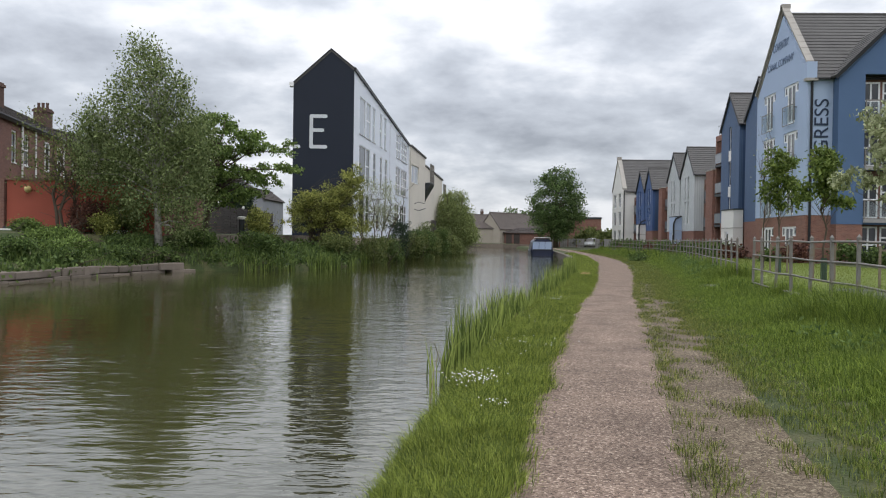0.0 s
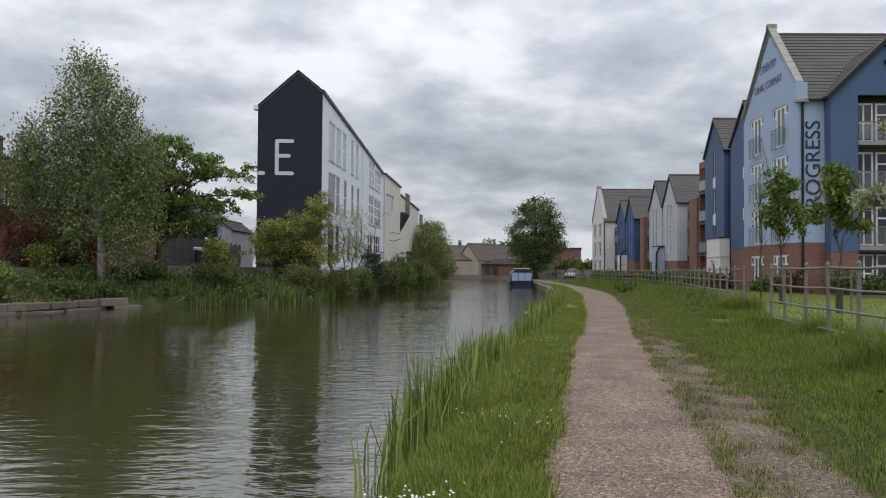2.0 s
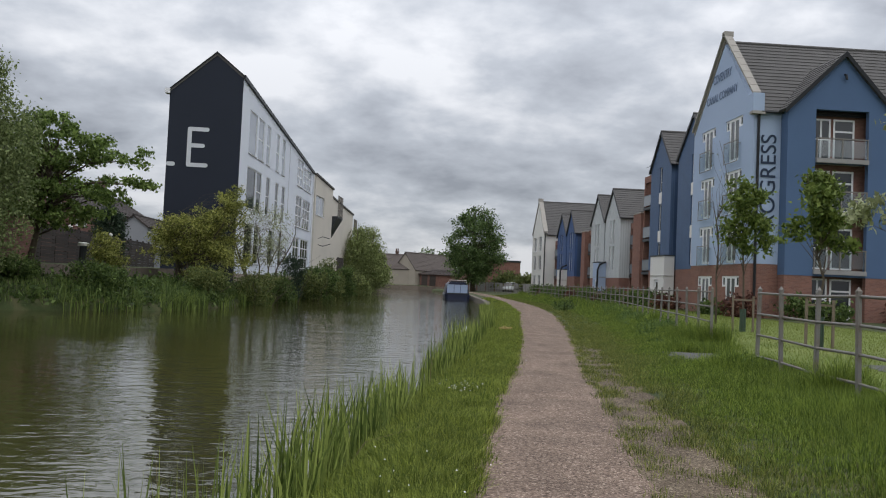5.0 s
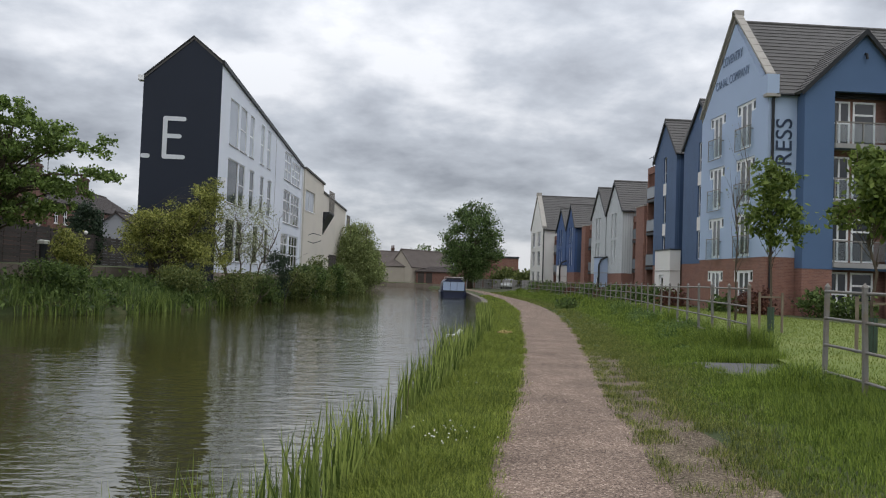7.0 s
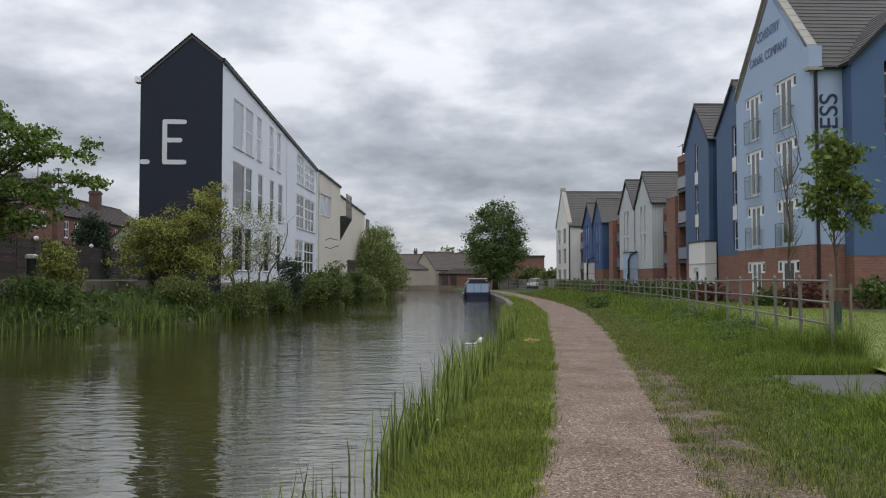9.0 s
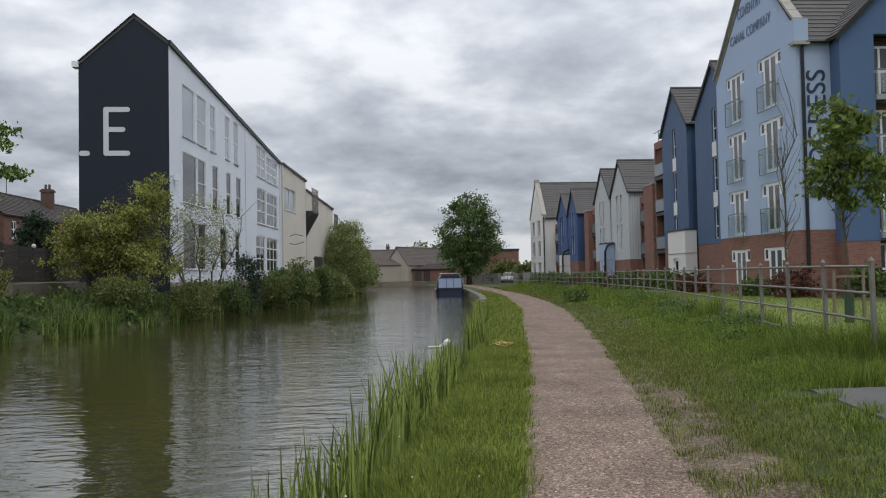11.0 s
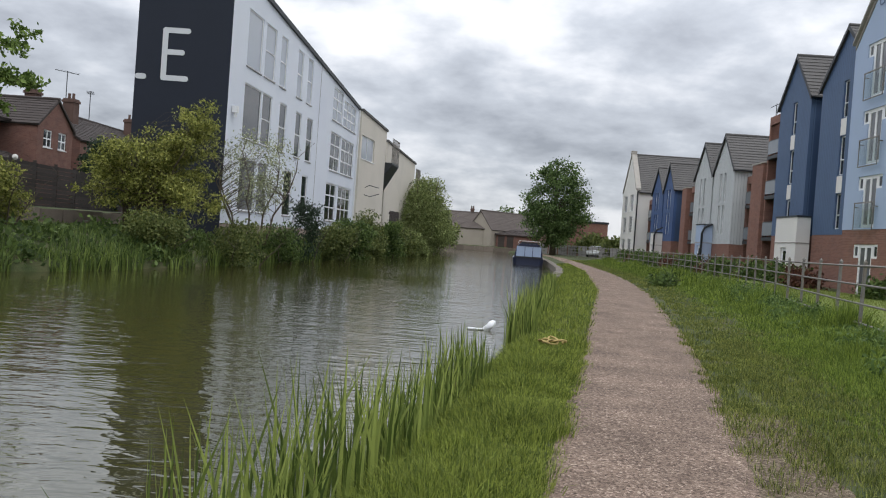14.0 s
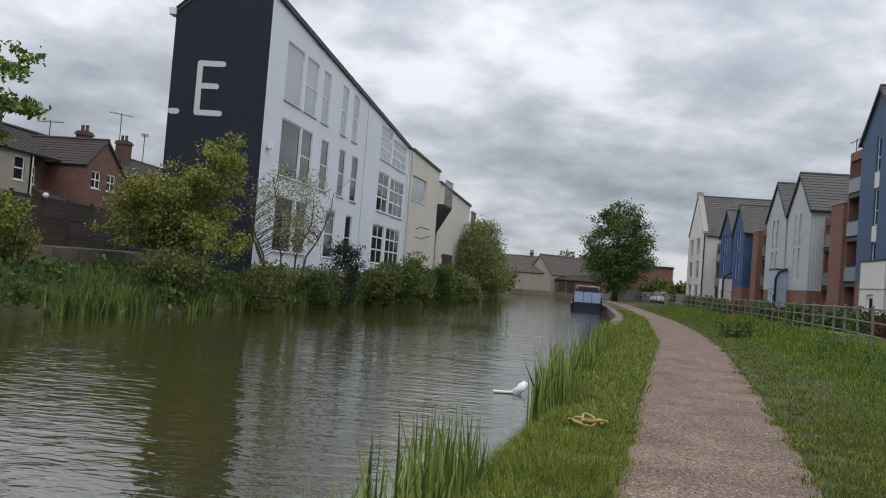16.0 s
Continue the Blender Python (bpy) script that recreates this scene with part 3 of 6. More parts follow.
# royal blue pair
for y0, y1 in ((106.4, 111.8), (101.4, 106.0)):
    w = y1 - y0
    ops = [(s, s + 0.6, z, z + 2.2) for s in (w * 0.30, w * 0.30 + 1.1) for z in (3.3, 5.9)]
    t, f = house_block("apartment_building", "royal blue boarded apartment block with a steep gable", 22, 36, y0, y1, 7.9, 10.5, ROYAL, NAVY_SHADED, ops, BRICK, 2.6)
    for o in ops:
        window(f, *o, t, (1, (0.35, 0.66)), sill=False)

# pale grey pair
for y0, y1 in ((88.2, 93.7), (82.4, 87.8)):
    w = y1 - y0
    ops = [(s, s + 0.55, z, z + 2.3) for s in (w * 0.32, w * 0.32 + 1.15) for z in (3.2, 5.75)]
    t, f = house_block("apartment_building", "pale grey boarded apartment block with a steep gable", 22, 36, y0, y1, 8.25, 11.0, GREY_RENDER, GREY_RENDER, ops, BRICK, 2.4)
    for o in ops:
        window(f, *o, t, (1, (0.35, 0.66)), sill=False)

# slate blue pair
NAVY_BLOCKS = []
# the sides at the gap between the pair carry their shade in the colour
for y0, y1, sm in ((68.65, 73.6, NAVY_SHADED), (61.0, 67.1, NAVY)):
    w = y1 - y0
    s = w * 0.5 - 0.3
    ops = [(s, s + 0.65, z0, z1) for z0, z1 in ((3.3, 5.2), (6.2, 8.3), (9.3, 11.3))]
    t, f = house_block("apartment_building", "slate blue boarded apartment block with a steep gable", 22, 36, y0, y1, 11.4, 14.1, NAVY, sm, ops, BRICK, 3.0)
    for o in ops:
        window(f, *o, t, (1, (0.4,)), sill=False)
    for z in (5.25, 8.35):
        bm = bmesh.new()
        f.block(bm, s, s + 0.65, z, z + 0.9, 0.003, 0.02)
        part("spandrel_panel", bm, OFF_WHITE, t, "white panel between the windows")
    NAVY_BLOCKS.append((t, f))

# ---- lettering ----
def lettering(name, text, size, m, material, parent, width=None, depth=0.03):
    """Raised letters of the built-in font, laid by the pose m and stretched to width."""
    cu = bpy.data.curves.new(name, "FONT")
    cu.body, cu.size, cu.align_x, cu.align_y = text, size, "CENTER", "CENTER"
    cu.extrude = depth
    ob = new(name, cu)
    bpy.context.view_layer.update()
    me = bpy.data.meshes.new_from_object(ob.evaluated_get(bpy.context.evaluated_depsgraph_get()))
    bpy.data.objects.remove(ob)
    if width:
        xs = [v.co.x for v in me.vertices]
        me.transform(Matrix.Diagonal((width / (max(xs) - min(xs)), 1, 1, 1)))
    me.transform(m)
    me.materials.clear()
    return link(me, name, material, parent)


# ---- the blue corner block with the canal company's gable ----
COLS = ((57.15, 55.85), (53.4, 52.0))
LEVELS = ((9.0, 11.5), (5.97, 8.45), (3.12, 5.45))
ops = []
for ya, yb in COLS:
    for z0, z1 in LEVELS + ((0.12, 2.38),):
        ops.append((58.9 - ya, 58.9 - yb, z0, z1))
        ops.append((58.9 - ya - 0.48, 58.9 - ya, z1 - 0.62, z1))
        ops.append((58.9 - yb, 58.9 - yb + 0.48, z1 - 0.62, z1))
corner, cf = house_block("apartment_building", "light blue rendered corner block over brick with a stone-coped gable", 20.1, 45, 50.1, 58.9, 11.5, 16.3, RENDER_LIGHT_BLUE, RENDER_LIGHT_BLUE, ops, BRICK, 3.05, apex_y=54.3, coping=True, over=0.2)


def juliet(wall, s0, s1, z0, parent):
    """A railing of glass with a steel handrail before a tall window."""
    bm = bmesh.new()
    wall.block(bm, s0 - 0.25, s1 + 0.25, z0 + 1.08, z0 + 1.13, 0.16, 0.21)
    for s in (s0 - 0.25, s1 + 0.21):
        wall.block(bm, s, s + 0.04, z0 - 0.12, z0 + 1.08, 0.17, 0.2)
        wall.block(bm, s, s + 0.04, z0 + 0.9, z0 + 0.94, 0.0, 0.17)
    wall.block(bm, s0 - 0.25, s1 + 0.25, z0 - 0.12, z0 - 0.08, 0.165, 0.205)
    r = part("juliet_balcony", bm, GALV, parent, "slim grey steel Juliet railing")
    bm = bmesh.new()
    wall.block(bm, s0 - 0.2, s1 + 0.2, z0 - 0.02, z0 + 1.05, 0.18, 0.19)
    g = part("glass_panel", bm, CLEAR, r)
    g.visible_shadow = False


CLEAR = bpy.data.materials.new("clear_glass")
CLEAR.use_nodes = True
_n, _l = CLEAR.node_tree.nodes, CLEAR.node_tree.links
_n.remove(_n["Principled BSDF"])
_t, _g, _m = _n.new("ShaderNodeBsdfTransparent"), _n.new("ShaderNodeBsdfGlossy"), _n.new("ShaderNodeMixShader")
_t.inputs[0].default_value, _g.inputs["Roughness"].default_value, _m.inputs[0].default_value = (0.84, 0.88, 0.88, 1), 0.05, 0.10
_l.new(_t.outputs[0], _m.inputs[1])
_l.new(_g.outputs[0], _m.inputs[2])
_l.new(_m.outputs[0], _n["Material Output"].inputs[0])
CURTAIN_GLASS = glass_mat("curtained_window_glass", (0.11, 0.115, 0.12), 0.06)

for ya, yb in COLS:
    s0, s1 = 58.9 - ya, 58.9 - yb
    for k, (z0, z1) in enumerate(LEVELS + ((0.12, 2.38),)):
        window(cf, s0, s1, z0, z1, corner, (2, 1), glass=CURTAIN_GLASS, depth=0.06, bar=0.15, sill=False, name="french_window")
        for a, b in ((s0 - 0.48, s0), (s1, s1 + 0.48)):
            window(cf, a, b, z1 - 0.62, z1, corner, (1, 1), depth=0.055, bar=0.1, sill=False, name="side_light")
        if k < 3:
            juliet(cf, s0, s1, z0, corner)
# coping stones up both slopes of the gable, with kneelers at the feet
for ye, s in ((50.1, 1), (58.9, -1)):
    n = 9
    for i in range(n):
        a, b = Vector((19.95, ye - s * 0.1, 12.3)), Vector((19.95, 54.3, 16.85))
        if s < 0:
            a = Vector((19.95, ye + 0.1, 11.75))
        p, q = a.lerp(b, i / n + 0.004), a.lerp(b, (i + 1) / n - 0.004)
        bm = bmesh.new()
        prism(bm, [p, q, q + Vector((0, 0, 0.14)), p + Vector((0, 0, 0.14))], (0.46, 0, 0))
        prism(bm, [p - Vector((0, 0, 0.2)) + Vector((0.16, 0, 0)), q - Vector((0, 0, 0.2)) + Vector((0.16, 0, 0)), q + Vector((0.16, 0, 0)), p + Vector((0.16, 0, 0))], (0.3, 0, 0))
        bmesh.ops.recalc_face_normals(bm, faces=bm.faces)
        part("coping_stone", bm, STONE, corner)
bm = bmesh.new()
box(bm, (19.92, 49.85, 11.35), (20.55, 50.5, 12.35))
part("kneeler", bm, RENDER_LIGHT_BLUE, corner)
bm = bmesh.new()
box(bm, (19.88, 49.8, 11.2), (20.6, 50.2, 11.36))
part("kneeler_corbel", bm, STONE, corner, "buff stone corbel")
bm = bmesh.new()
box(bm, (19.95, 54.1, 16.75), (20.5, 54.5, 17.05))
part("apex_stone", bm, STONE, corner)
bm = bmesh.new()
tube(bm, [(20.32, 49.99, 0.15), (20.32, 49.99, 11.1), (20.4, 49.9, 11.35)], 0.075)
part("downpipe", bm, BLACK_PIPE, corner, "black downpipe")
# words
face = Matrix(((0, 0, -1, 20.07), (-1, 0, 0, 54.57), (0, 1, 0, 14.41), (0, 0, 0, 1)))
lettering("gable_lettering", "COVENTRY", 0.76, face, FADED_NAVY, corner, 2.7, 0.006)
face2 = Matrix(((0, 0, -1, 20.07), (-1, 0, 0, 54.6), (0, 1, 0, 13.25), (0, 0, 0, 1)))
lettering("gable_lettering", "CANAL COMPANY", 0.70, face2, FADED_NAVY, corner, 4.5, 0.006)
side = Matrix(((0, -1, 0, 20.99), (0, 0, -1, 50.07), (1, 0, 0, 7.28), (0, 0, 0, 1)))
lettering("wall_lettering", "PROGRESS", 1.22, side, LETTER_NAVY, corner, 5.65, 0.015)

# dark blue bay with recessed balconies
BAY = Wall((21.62, 49.3), (27.4, 49.3))
bay = thing("apartment_bay", (24.5, 49.3, GZ), "dark blue rendered gabled bay over brick with recessed balconies", "building", "apartment blocks by the canal")
slot = [(1.55, 4.5, z0, z1) for z0, z1 in ((8.85, 11.5), (6.0, 8.6), (2.85, 5.75))]
bm = bmesh.new()
BAY.panel(bm, 2.5, 11.5, slot, 0.3, gable=[(0, 11.5), (BAY.length, 11.5), (3.05, 14.5)])
part("gable_wall", bm, RENDER_DARK_BLUE, bay)
bm = bmesh.new()
BAY.panel(bm, -0.2, 2.5, [(1.55, 4.5, 0.1, 2.5)], 0.3, sets=-0.02)
part("brick_base", bm, BRICK, bay, "red brick ground storey")
for p0, p1 in (((21.62, 50.08), (21.62, 49.6)), ((27.4, 49.6), (27.4, 50.08))):
    w = Wall(p0, p1)
    bm = bmesh.new()
    w.panel(bm, 2.5, 11.5, (), 0.3)
    part("side_wall", bm, RENDER_DARK_BLUE, bay)
    bm = bmesh.new()
    w.panel(bm, -0.2, 2.5, (), 0.3, sets=-0.02)
    part("brick_base", bm, BRICK, bay)
for sgn, xe in ((-1, 21.62), (1, 27.4)):
    tiled_roof("roof_slope", (xe + sgn * 0.25, 49.1, 11.4), (xe + sgn * 0.25, 52.6, 11.4), (24.67, 49.1, 14.65), (24.67, 53.2, 14.65), SLATE, bay)
    bm = bmesh.new()
    prism(bm, [(xe + sgn * 0.25, 49.06, 11.14), (xe + sgn * 0.25, 49.06, 11.42), (24.67, 49.06, 14.7), (24.67, 49.06, 14.4)], (0, 0.035, 0))
    bmesh.ops.recalc_face_normals(bm, faces=bm.faces)
    part("bargeboard", bm, BLACK_PIPE, bay, "dark fascia board")
back = Wall((21.62, 50.06), (27.2, 50.06))
# brick lining over the render; its dark tone also stands in for recess shade
bm = bmesh.new()
back.block(bm, 1.2, 4.85, 0.0, 11.5, 0.0, 0.02)
part("recess_wall", bm, OLD_BRICK, bay, "brick lining behind the balconies, darkened for the recess shade")
for z in (8.85, 6.0, 2.85, 0.1):
    for a, b in ((1.65, 2.75), (2.9, 4.1)):
        window(back, a, b, z + 0.05, z + 2.3, bay, (2, (0.5,)) if a < 2 else (1, (0.7,)), depth=-0.06, bar=0.1, sill=False, name="balcony_door")
    if z > 1:
        bm = bmesh.new()
        BAY.block(bm, 1.56, 4.49, z - 0.24, z, -0.72, 0.12)
        slab = part("balcony_slab", bm, CONCRETE, bay, "pale concrete balcony edge")
        bm = bmesh.new()
        for s in (1.58, 3.0, 4.42):
            BAY.block(bm, s, s + 0.06, z, z + 1.05, 0.0, 0.06)
        BAY.block(bm, 1.58, 4.48, z + 1.05, z + 1.12, -0.01, 0.07)
        part("balcony_rail", bm, GALV, slab, "pale grey balcony rail")
        bm = bmesh.new()
        BAY.block(bm, 1.65, 3.0, z + 0.1, z + 1.0, 0.02, 0.035)
        BAY.block(bm, 3.07, 4.42, z + 0.1, z + 1.0, 0.02, 0.035)
        g = part("glass_panel", bm, CLEAR, slab)
        g.visible_shadow = False
bm = bmesh.new()
tube(bm, [(24.7, 49.27, 13.45), (24.7, 49.14, 13.4), (24.7, 49.1, 13.15)], 0.07)
part("wall_lamp", bm, BLACK_PIPE, bay)
# the brick and blue range beyond the bay
far_wing = thing("apartment_wing", (33, 49.6, GZ), "red brick wing with a dark blue panel beside the bay", "building", "apartment blocks by the canal")
wing = Wall((27.42, 49.6), (44, 49.6))
bm = bmesh.new()
wing.panel(bm, -0.2, 11.4, [(s, s + 1.6, z, z + 1.5) for s in (3.5, 8, 12) for z in (0.9, 3.9, 6.8, 9.2)], 0.3)
part("wall", bm, BRICK, far_wing)
for s in (3.5, 8, 12):
    for z in (0.9, 3.9, 6.8, 9.2):
        window(wing, s, s + 1.6, z, z + 1.5, far_wing)
bm = bmesh.new()
wing.block(bm, 0.25, 2.9, 2.6, 11.3, 0.003, 0.05)
part("blue_panel", bm, RENDER_DARK_BLUE, far_wing, "dark blue rendered panel")


# ---- balcony stacks, brick piers and porches between the gables ----
def balcony_stack(y0, y1, xf, xb, top, levels, label, roofed=False):
    """Open brick balconies stacked between two gables, with grey glass fronts."""
    t = thing("balcony_stack", (xf, (y0 + y1) / 2, GZ), label, "balcony", "balcony stacks")
    w = Wall((xb, y1), (xb, y0))
    bm = bmesh.new()
    w.panel(bm, -0.2, top, [], 0.3)
    part("rear_wall", bm, BRICK, t)
    bm = bmesh.new()
    box(bm, (xf, y1 - 0.22, -0.2), (xb + 0.1, y1 - 0.004, top))
    part("brick_pier", bm, BRICK, t)
    bm = bmesh.new()
    box(bm, (xf, y0 + 0.004, top - 0.55), (xf + 0.25, y1 - 0.22, top))
    part("parapet", bm, BRICK, t)
    for z in levels:
        bm = bmesh.new()
        box(bm, (xf - 0.12, y0 + 0.02, z - 0.22), (xb, y1 - 0.24, z))
        s = part("balcony_slab", bm, DARK_METAL, t, "dark grey balcony floor edge")
        bm = bmesh.new()
        box(bm, (xf - 0.08, y0 + 0.05, z + 1.0), (xf - 0.02, y1 - 0.26, z + 1.06))
        for y in np.linspace(y0 + 0.08, y1 - 0.32, 4):
            box(bm, (xf - 0.07, y, z + 0.002), (xf - 0.03, y + 0.04, z + 0.998))
        part("balcony_rail", bm, DARK_METAL, s, "dark steel rail")
        bm = bmesh.new()
        box(bm, (xf - 0.1, y0 + 0.05, z + 0.12), (xf - 0.085, y1 - 0.26, z + 0.98))
        part("balcony_panel", bm, BALUSTER, s, "grey obscured glass panel")
        d = Wall((xb - 0.02, y1 - 0.3), (xb - 0.02, y0 + 0.1))
        window(d, 0.3, min(1.6, d.length - 0.2), z + 0.03, z + 2.1, t, (2, 1), depth=-0.07, sill=False, name="balcony_door")
    return t


def pier(x0, x1, y0, y1, top):
    t = thing("brick_pier", ((x0 + x1) / 2, (y0 + y1) / 2, GZ), "tall plain red brick pier between balconies", "pier", "brick piers")
    bm = bmesh.new()
    box(bm, (x0, y0, -0.2), (x1, y1, top))
    part("shaft", bm, BRICK, t)
    bm = bmesh.new()
    box(bm, (x0 - 0.05, y0 - 0.05, top), (x1 + 0.05, y1 + 0.05, top + 0.1))
    part("cap", bm, STONE, t)


def porch(x0, x1, y0, y1, top, material, label):
    t = thing("entrance_porch", ((x0 + x1) / 2, (y0 + y1) / 2, GZ), label, "porch", "entrance porches")
    f = Wall((x0, y1), (x0, y0))
    bm = bmesh.new()
    o = (f.length * 0.3, f.length * 0.3 + 0.95, 0.12, 2.2)
    f.panel(bm, -0.2, top, [o], 0.2)
    part("front_wall", bm, material, t)
    bm = bmesh.new()
    box(bm, (x0 + 0.2, y0, -0.2), (x1, y1, top - 0.001))
    part("body", bm, material, t)
    bm = bmesh.new()
    box(bm, (x0 - 0.04, y0 - 0.04, top), (x1, y1 + 0.04, top + 0.1))
    part("flat_roof", bm, DARK_METAL, t)
    bm = bmesh.new()
    box(bm, (x0 - 0.03, y0 - 0.03, top * 0.62), (x1, y1 + 0.03, top * 0.62 + 0.05))
    part("string_course", bm, STONE, t)
    bm = bmesh.new()
    f.block(bm, o[0], o[1], o[2], o[3], -0.15, -0.1)
    d = part("door", bm, WHITE_FRAME, t, "white part-glazed entrance door")
    bm = bmesh.new()
    f.block(bm, o[0] + 0.25, o[1] - 0.25, 0.7, 2.0, -0.098, -0.092)
    part("pane", bm, GLASS, d)
    bm = bmesh.new()
    f.block(bm, o[1] - 0.12, o[1] - 0.06, 1.05, 1.2, -0.1, -0.05)
    part("door_handle", bm, DARK_METAL, d)


balcony_stack(73.62, 76.0, 22.2, 24.0, 11.1, (2.9, 5.7, 8.4), "brick balcony stack with grey panels beside a slate blue gable")
pier(22.0, 24.0, 76.1, 78.3, 8.0)
balcony_stack(78.5, 82.38, 23.0, 25.0, 7.6, (2.7, 5.4), "brick balcony stack with grey panels beside a pale grey gable")
balcony_stack(93.75, 96.4, 22.4, 24.0, 7.7, (2.6, 5.2), "brick balcony stack with grey panels between grey and blue gables")
pier(22.0, 24.0, 96.5, 98.2, 7.6)
balcony_stack(98.4, 101.38, 23.0, 24.6, 7.6, (2.6, 5.2), "brick balcony stack with grey panels beside a royal blue gable")
balcony_stack(111.85, 115.15, 22.4, 24.2, 7.4, (2.6, 5.2), "brick balcony stack with grey panels beside the white gable")
porch(21.2, 21.98, 67.3, 70.6, 4.0, OFF_WHITE, "off-white rendered entrance porch with a string course")
porch(21.2, 21.98, 87.0, 89.2, 3.9, RENDER_LIGHT_BLUE, "light blue rendered entrance porch")
porch(21.2, 21.98, 105.2, 107.4, 3.4, OFF_WHITE, "off-white rendered entrance porch")
for y in (86.9, 105.1):
    p = thing("downpipe", (21.9, y, GZ), "black rainwater downpipe with an offset head", "downpipe", "downpipes")
    bm = bmesh.new()
    tube(bm, [(21.1, y, 0.12), (21.1, y, 3.2), (21.3, y, 3.7), (21.9, y, 4.0)], 0.09)
    part("pipe", bm, BLACK_PIPE, p)
# flat-roofed mass behind the gables, closing the row
mass = thing("apartment_range", (36, 87, GZ), "plain brick rear range behind the canal gables", "building")
bm = bmesh.new()
box(bm, (25.2, 58.95, 0), (35.5, 115.1, 7.3))
part("wall", bm, BRICK, mass)
bm = bmesh.new()
box(bm, (25.1, 58.95, 7.3), (35.6, 115.1, 7.45))
part("roof", bm, SLATE, mass)
# television aerial
aer = thing("television_aerial", (24, 80.2, 11.0), "thin grey rooftop television aerial", "aerial", "television aerials")
bm = bmesh.new()
tube(bm, [(24, 80.2, 7.4), (24, 80.2, 12.9)], 0.03)
tube(bm, [(24, 79.6, 12.8), (24, 81.4, 12.8)], 0.025)
part("mast", bm, DARK_METAL, aer)

# ---- railings along the towpath ----
def railing(ys, name_label):
    t = thing("railing", (fence_line(ys[0]), ys[0], 0.05), name_label, "railing", "towpath railings")
    for y in ys:
        x = fence_line(y)
        bm = bmesh.new()
        m = Matrix.Translation((x, y, 0)) @ Matrix.Rotation(0.02 * math.sin(y * 7), 4, "Y")
        box(bm, (-0.025, -0.027, -0.2), (0.025, 0.027, 1.43), m)
        box(bm, (-0.032, -0.034, 1.431), (0.032, 0.034, 1.445), m)
        vs = [bm.verts.new(m @ Vector(c)) for c in ((-0.027, -0.029, 1.446), (0.027, -0.029, 1.446), (0.027, 0.029, 1.446), (-0.027, 0.029, 1.446), (0, 0, 1.50))]
        for a, b in ((0, 1), (1, 2), (2, 3), (3, 0)):
            bm.faces.new((vs[a], vs[b], vs[4]))
        bm.faces.new(vs[3::-1])
        part("post", bm, GALV, t)
    for z in (0.32, 0.67, 1.02, 1.37):
        bm = bmesh.new()
        tube(bm, [(fence_line(y), y, z + 0.012 * math.sin(y * 3 + z)) for y in ys], 0.021, 6)
        part("rail", bm, GALV, t, smooth=True)


railing([20.8 - 1.3 * k for k in range(12)], "weathered grey four-rail steel railing in long grass")
railing([25.65 + 1.9 * k for k in range(53)], "weathered grey four-rail steel railing in long grass")

# grey slab at the gateway, and a trodden strip by the path
TARMAC = mat("worn_grey_tarmac", (0.105, 0.102, 0.098), 0.95, var=0.25, scale=2, fine=60, bump=0.4)
slab = thing("tarmac_slab", (7.0, 22.9, 0.0), "dark grey tarmac apron at the gap in the railings", "slab")
bm = bmesh.new()
prism(bm, [(6.3, 22.1, -0.2), (9.3, 21.9, -0.2), (9.7, 24.3, -0.2), (6.6, 24.2, -0.2)], (0, 0, 0.268))
bmesh.ops.recalc_face_normals(bm, faces=bm.faces)
part("paving", bm, TARMAC, slab)
strip("garden_path", lambda y: fence_line(y) + 2.2, lambda y: fence_line(y) + 3.5, 8, 22, 0.14, TARMAC, "narrow grey tarmac garden path across the lawn", "path", 0.5, 2)


def ground_z(x, y):
    st = land(y)
    return float(np.interp(x, [s[0] for s in st], [s[1] for s in st]))


# ---- the black and white block across the canal ----
office = thing("office_building", (-10, 66, 1.4), "white rendered canal building with a black painted gable end", "building")
G = Wall((-12.52, 54.5), (-8.4, 54.7))
bm = bmesh.new()
G.panel(bm, 0.0, 11.8, (), 0.35, gable=[(0, 11.8), (G.length, 11.8), (G.length, 12.75), (2.55, 14.1)])
part("gable_wall", bm, BLACK_WALL, office, "matt black painted gable end")
CW = Wall((-8.4, 54.72), (-6.85, 81.0))
R1 = [(1.97, 4.0), (4.43, 6.05), (6.85, 7.95), (9.95, 11.0), (12.0, 13.1)]
R2 = [(1.97, 4.35), (4.5, 5.95), (7.25, 8.45), (10.2, 11.3), (12.5, 13.75)]
R3 = [(2.0, 4.2), (4.5, 6.0), (8.75, 10.3), (12.2, 13.4)]
far6, far7 = (18.3, 21.05), (21.4, 25.3)
o_near = [(a, b, 8.62, 11.25) for a, b in R1] + [(a, b, 5.27, 7.83) for a, b in R2] + [(a, b, 1.9, 4.4) for a, b in R3]
o_mid = [(*far6, 8.62, 10.8), (*far6, 5.27, 7.83), (17.9, 20.7, 1.88, 4.4)]
o_far = [(*far7, 8.6, 10.42), (*far7, 5.27, 7.78), (21.3, 25.2, 1.88, 4.4)]
bm = bmesh.new()
CW.panel(bm, 0.0, 11.3, o_near, 0.35, 0, 17.5, gable=[(0, 11.3), (17.5, 11.3), (17.5, 11.4), (0, 12.8)])
CW.panel(bm, 0.0, 10.9, o_mid, 0.35, 17.5, 21.2, gable=[(17.5, 10.9), (21.2, 10.9), (21.2, 11.1), (17.5, 11.4)])
CW.panel(bm, 0.0, 10.5, o_far, 0.35, 21.2, CW.length, gable=[(21.2, 10.5), (CW.length, 10.5), (CW.length, 10.7), (21.2, 11.1)])
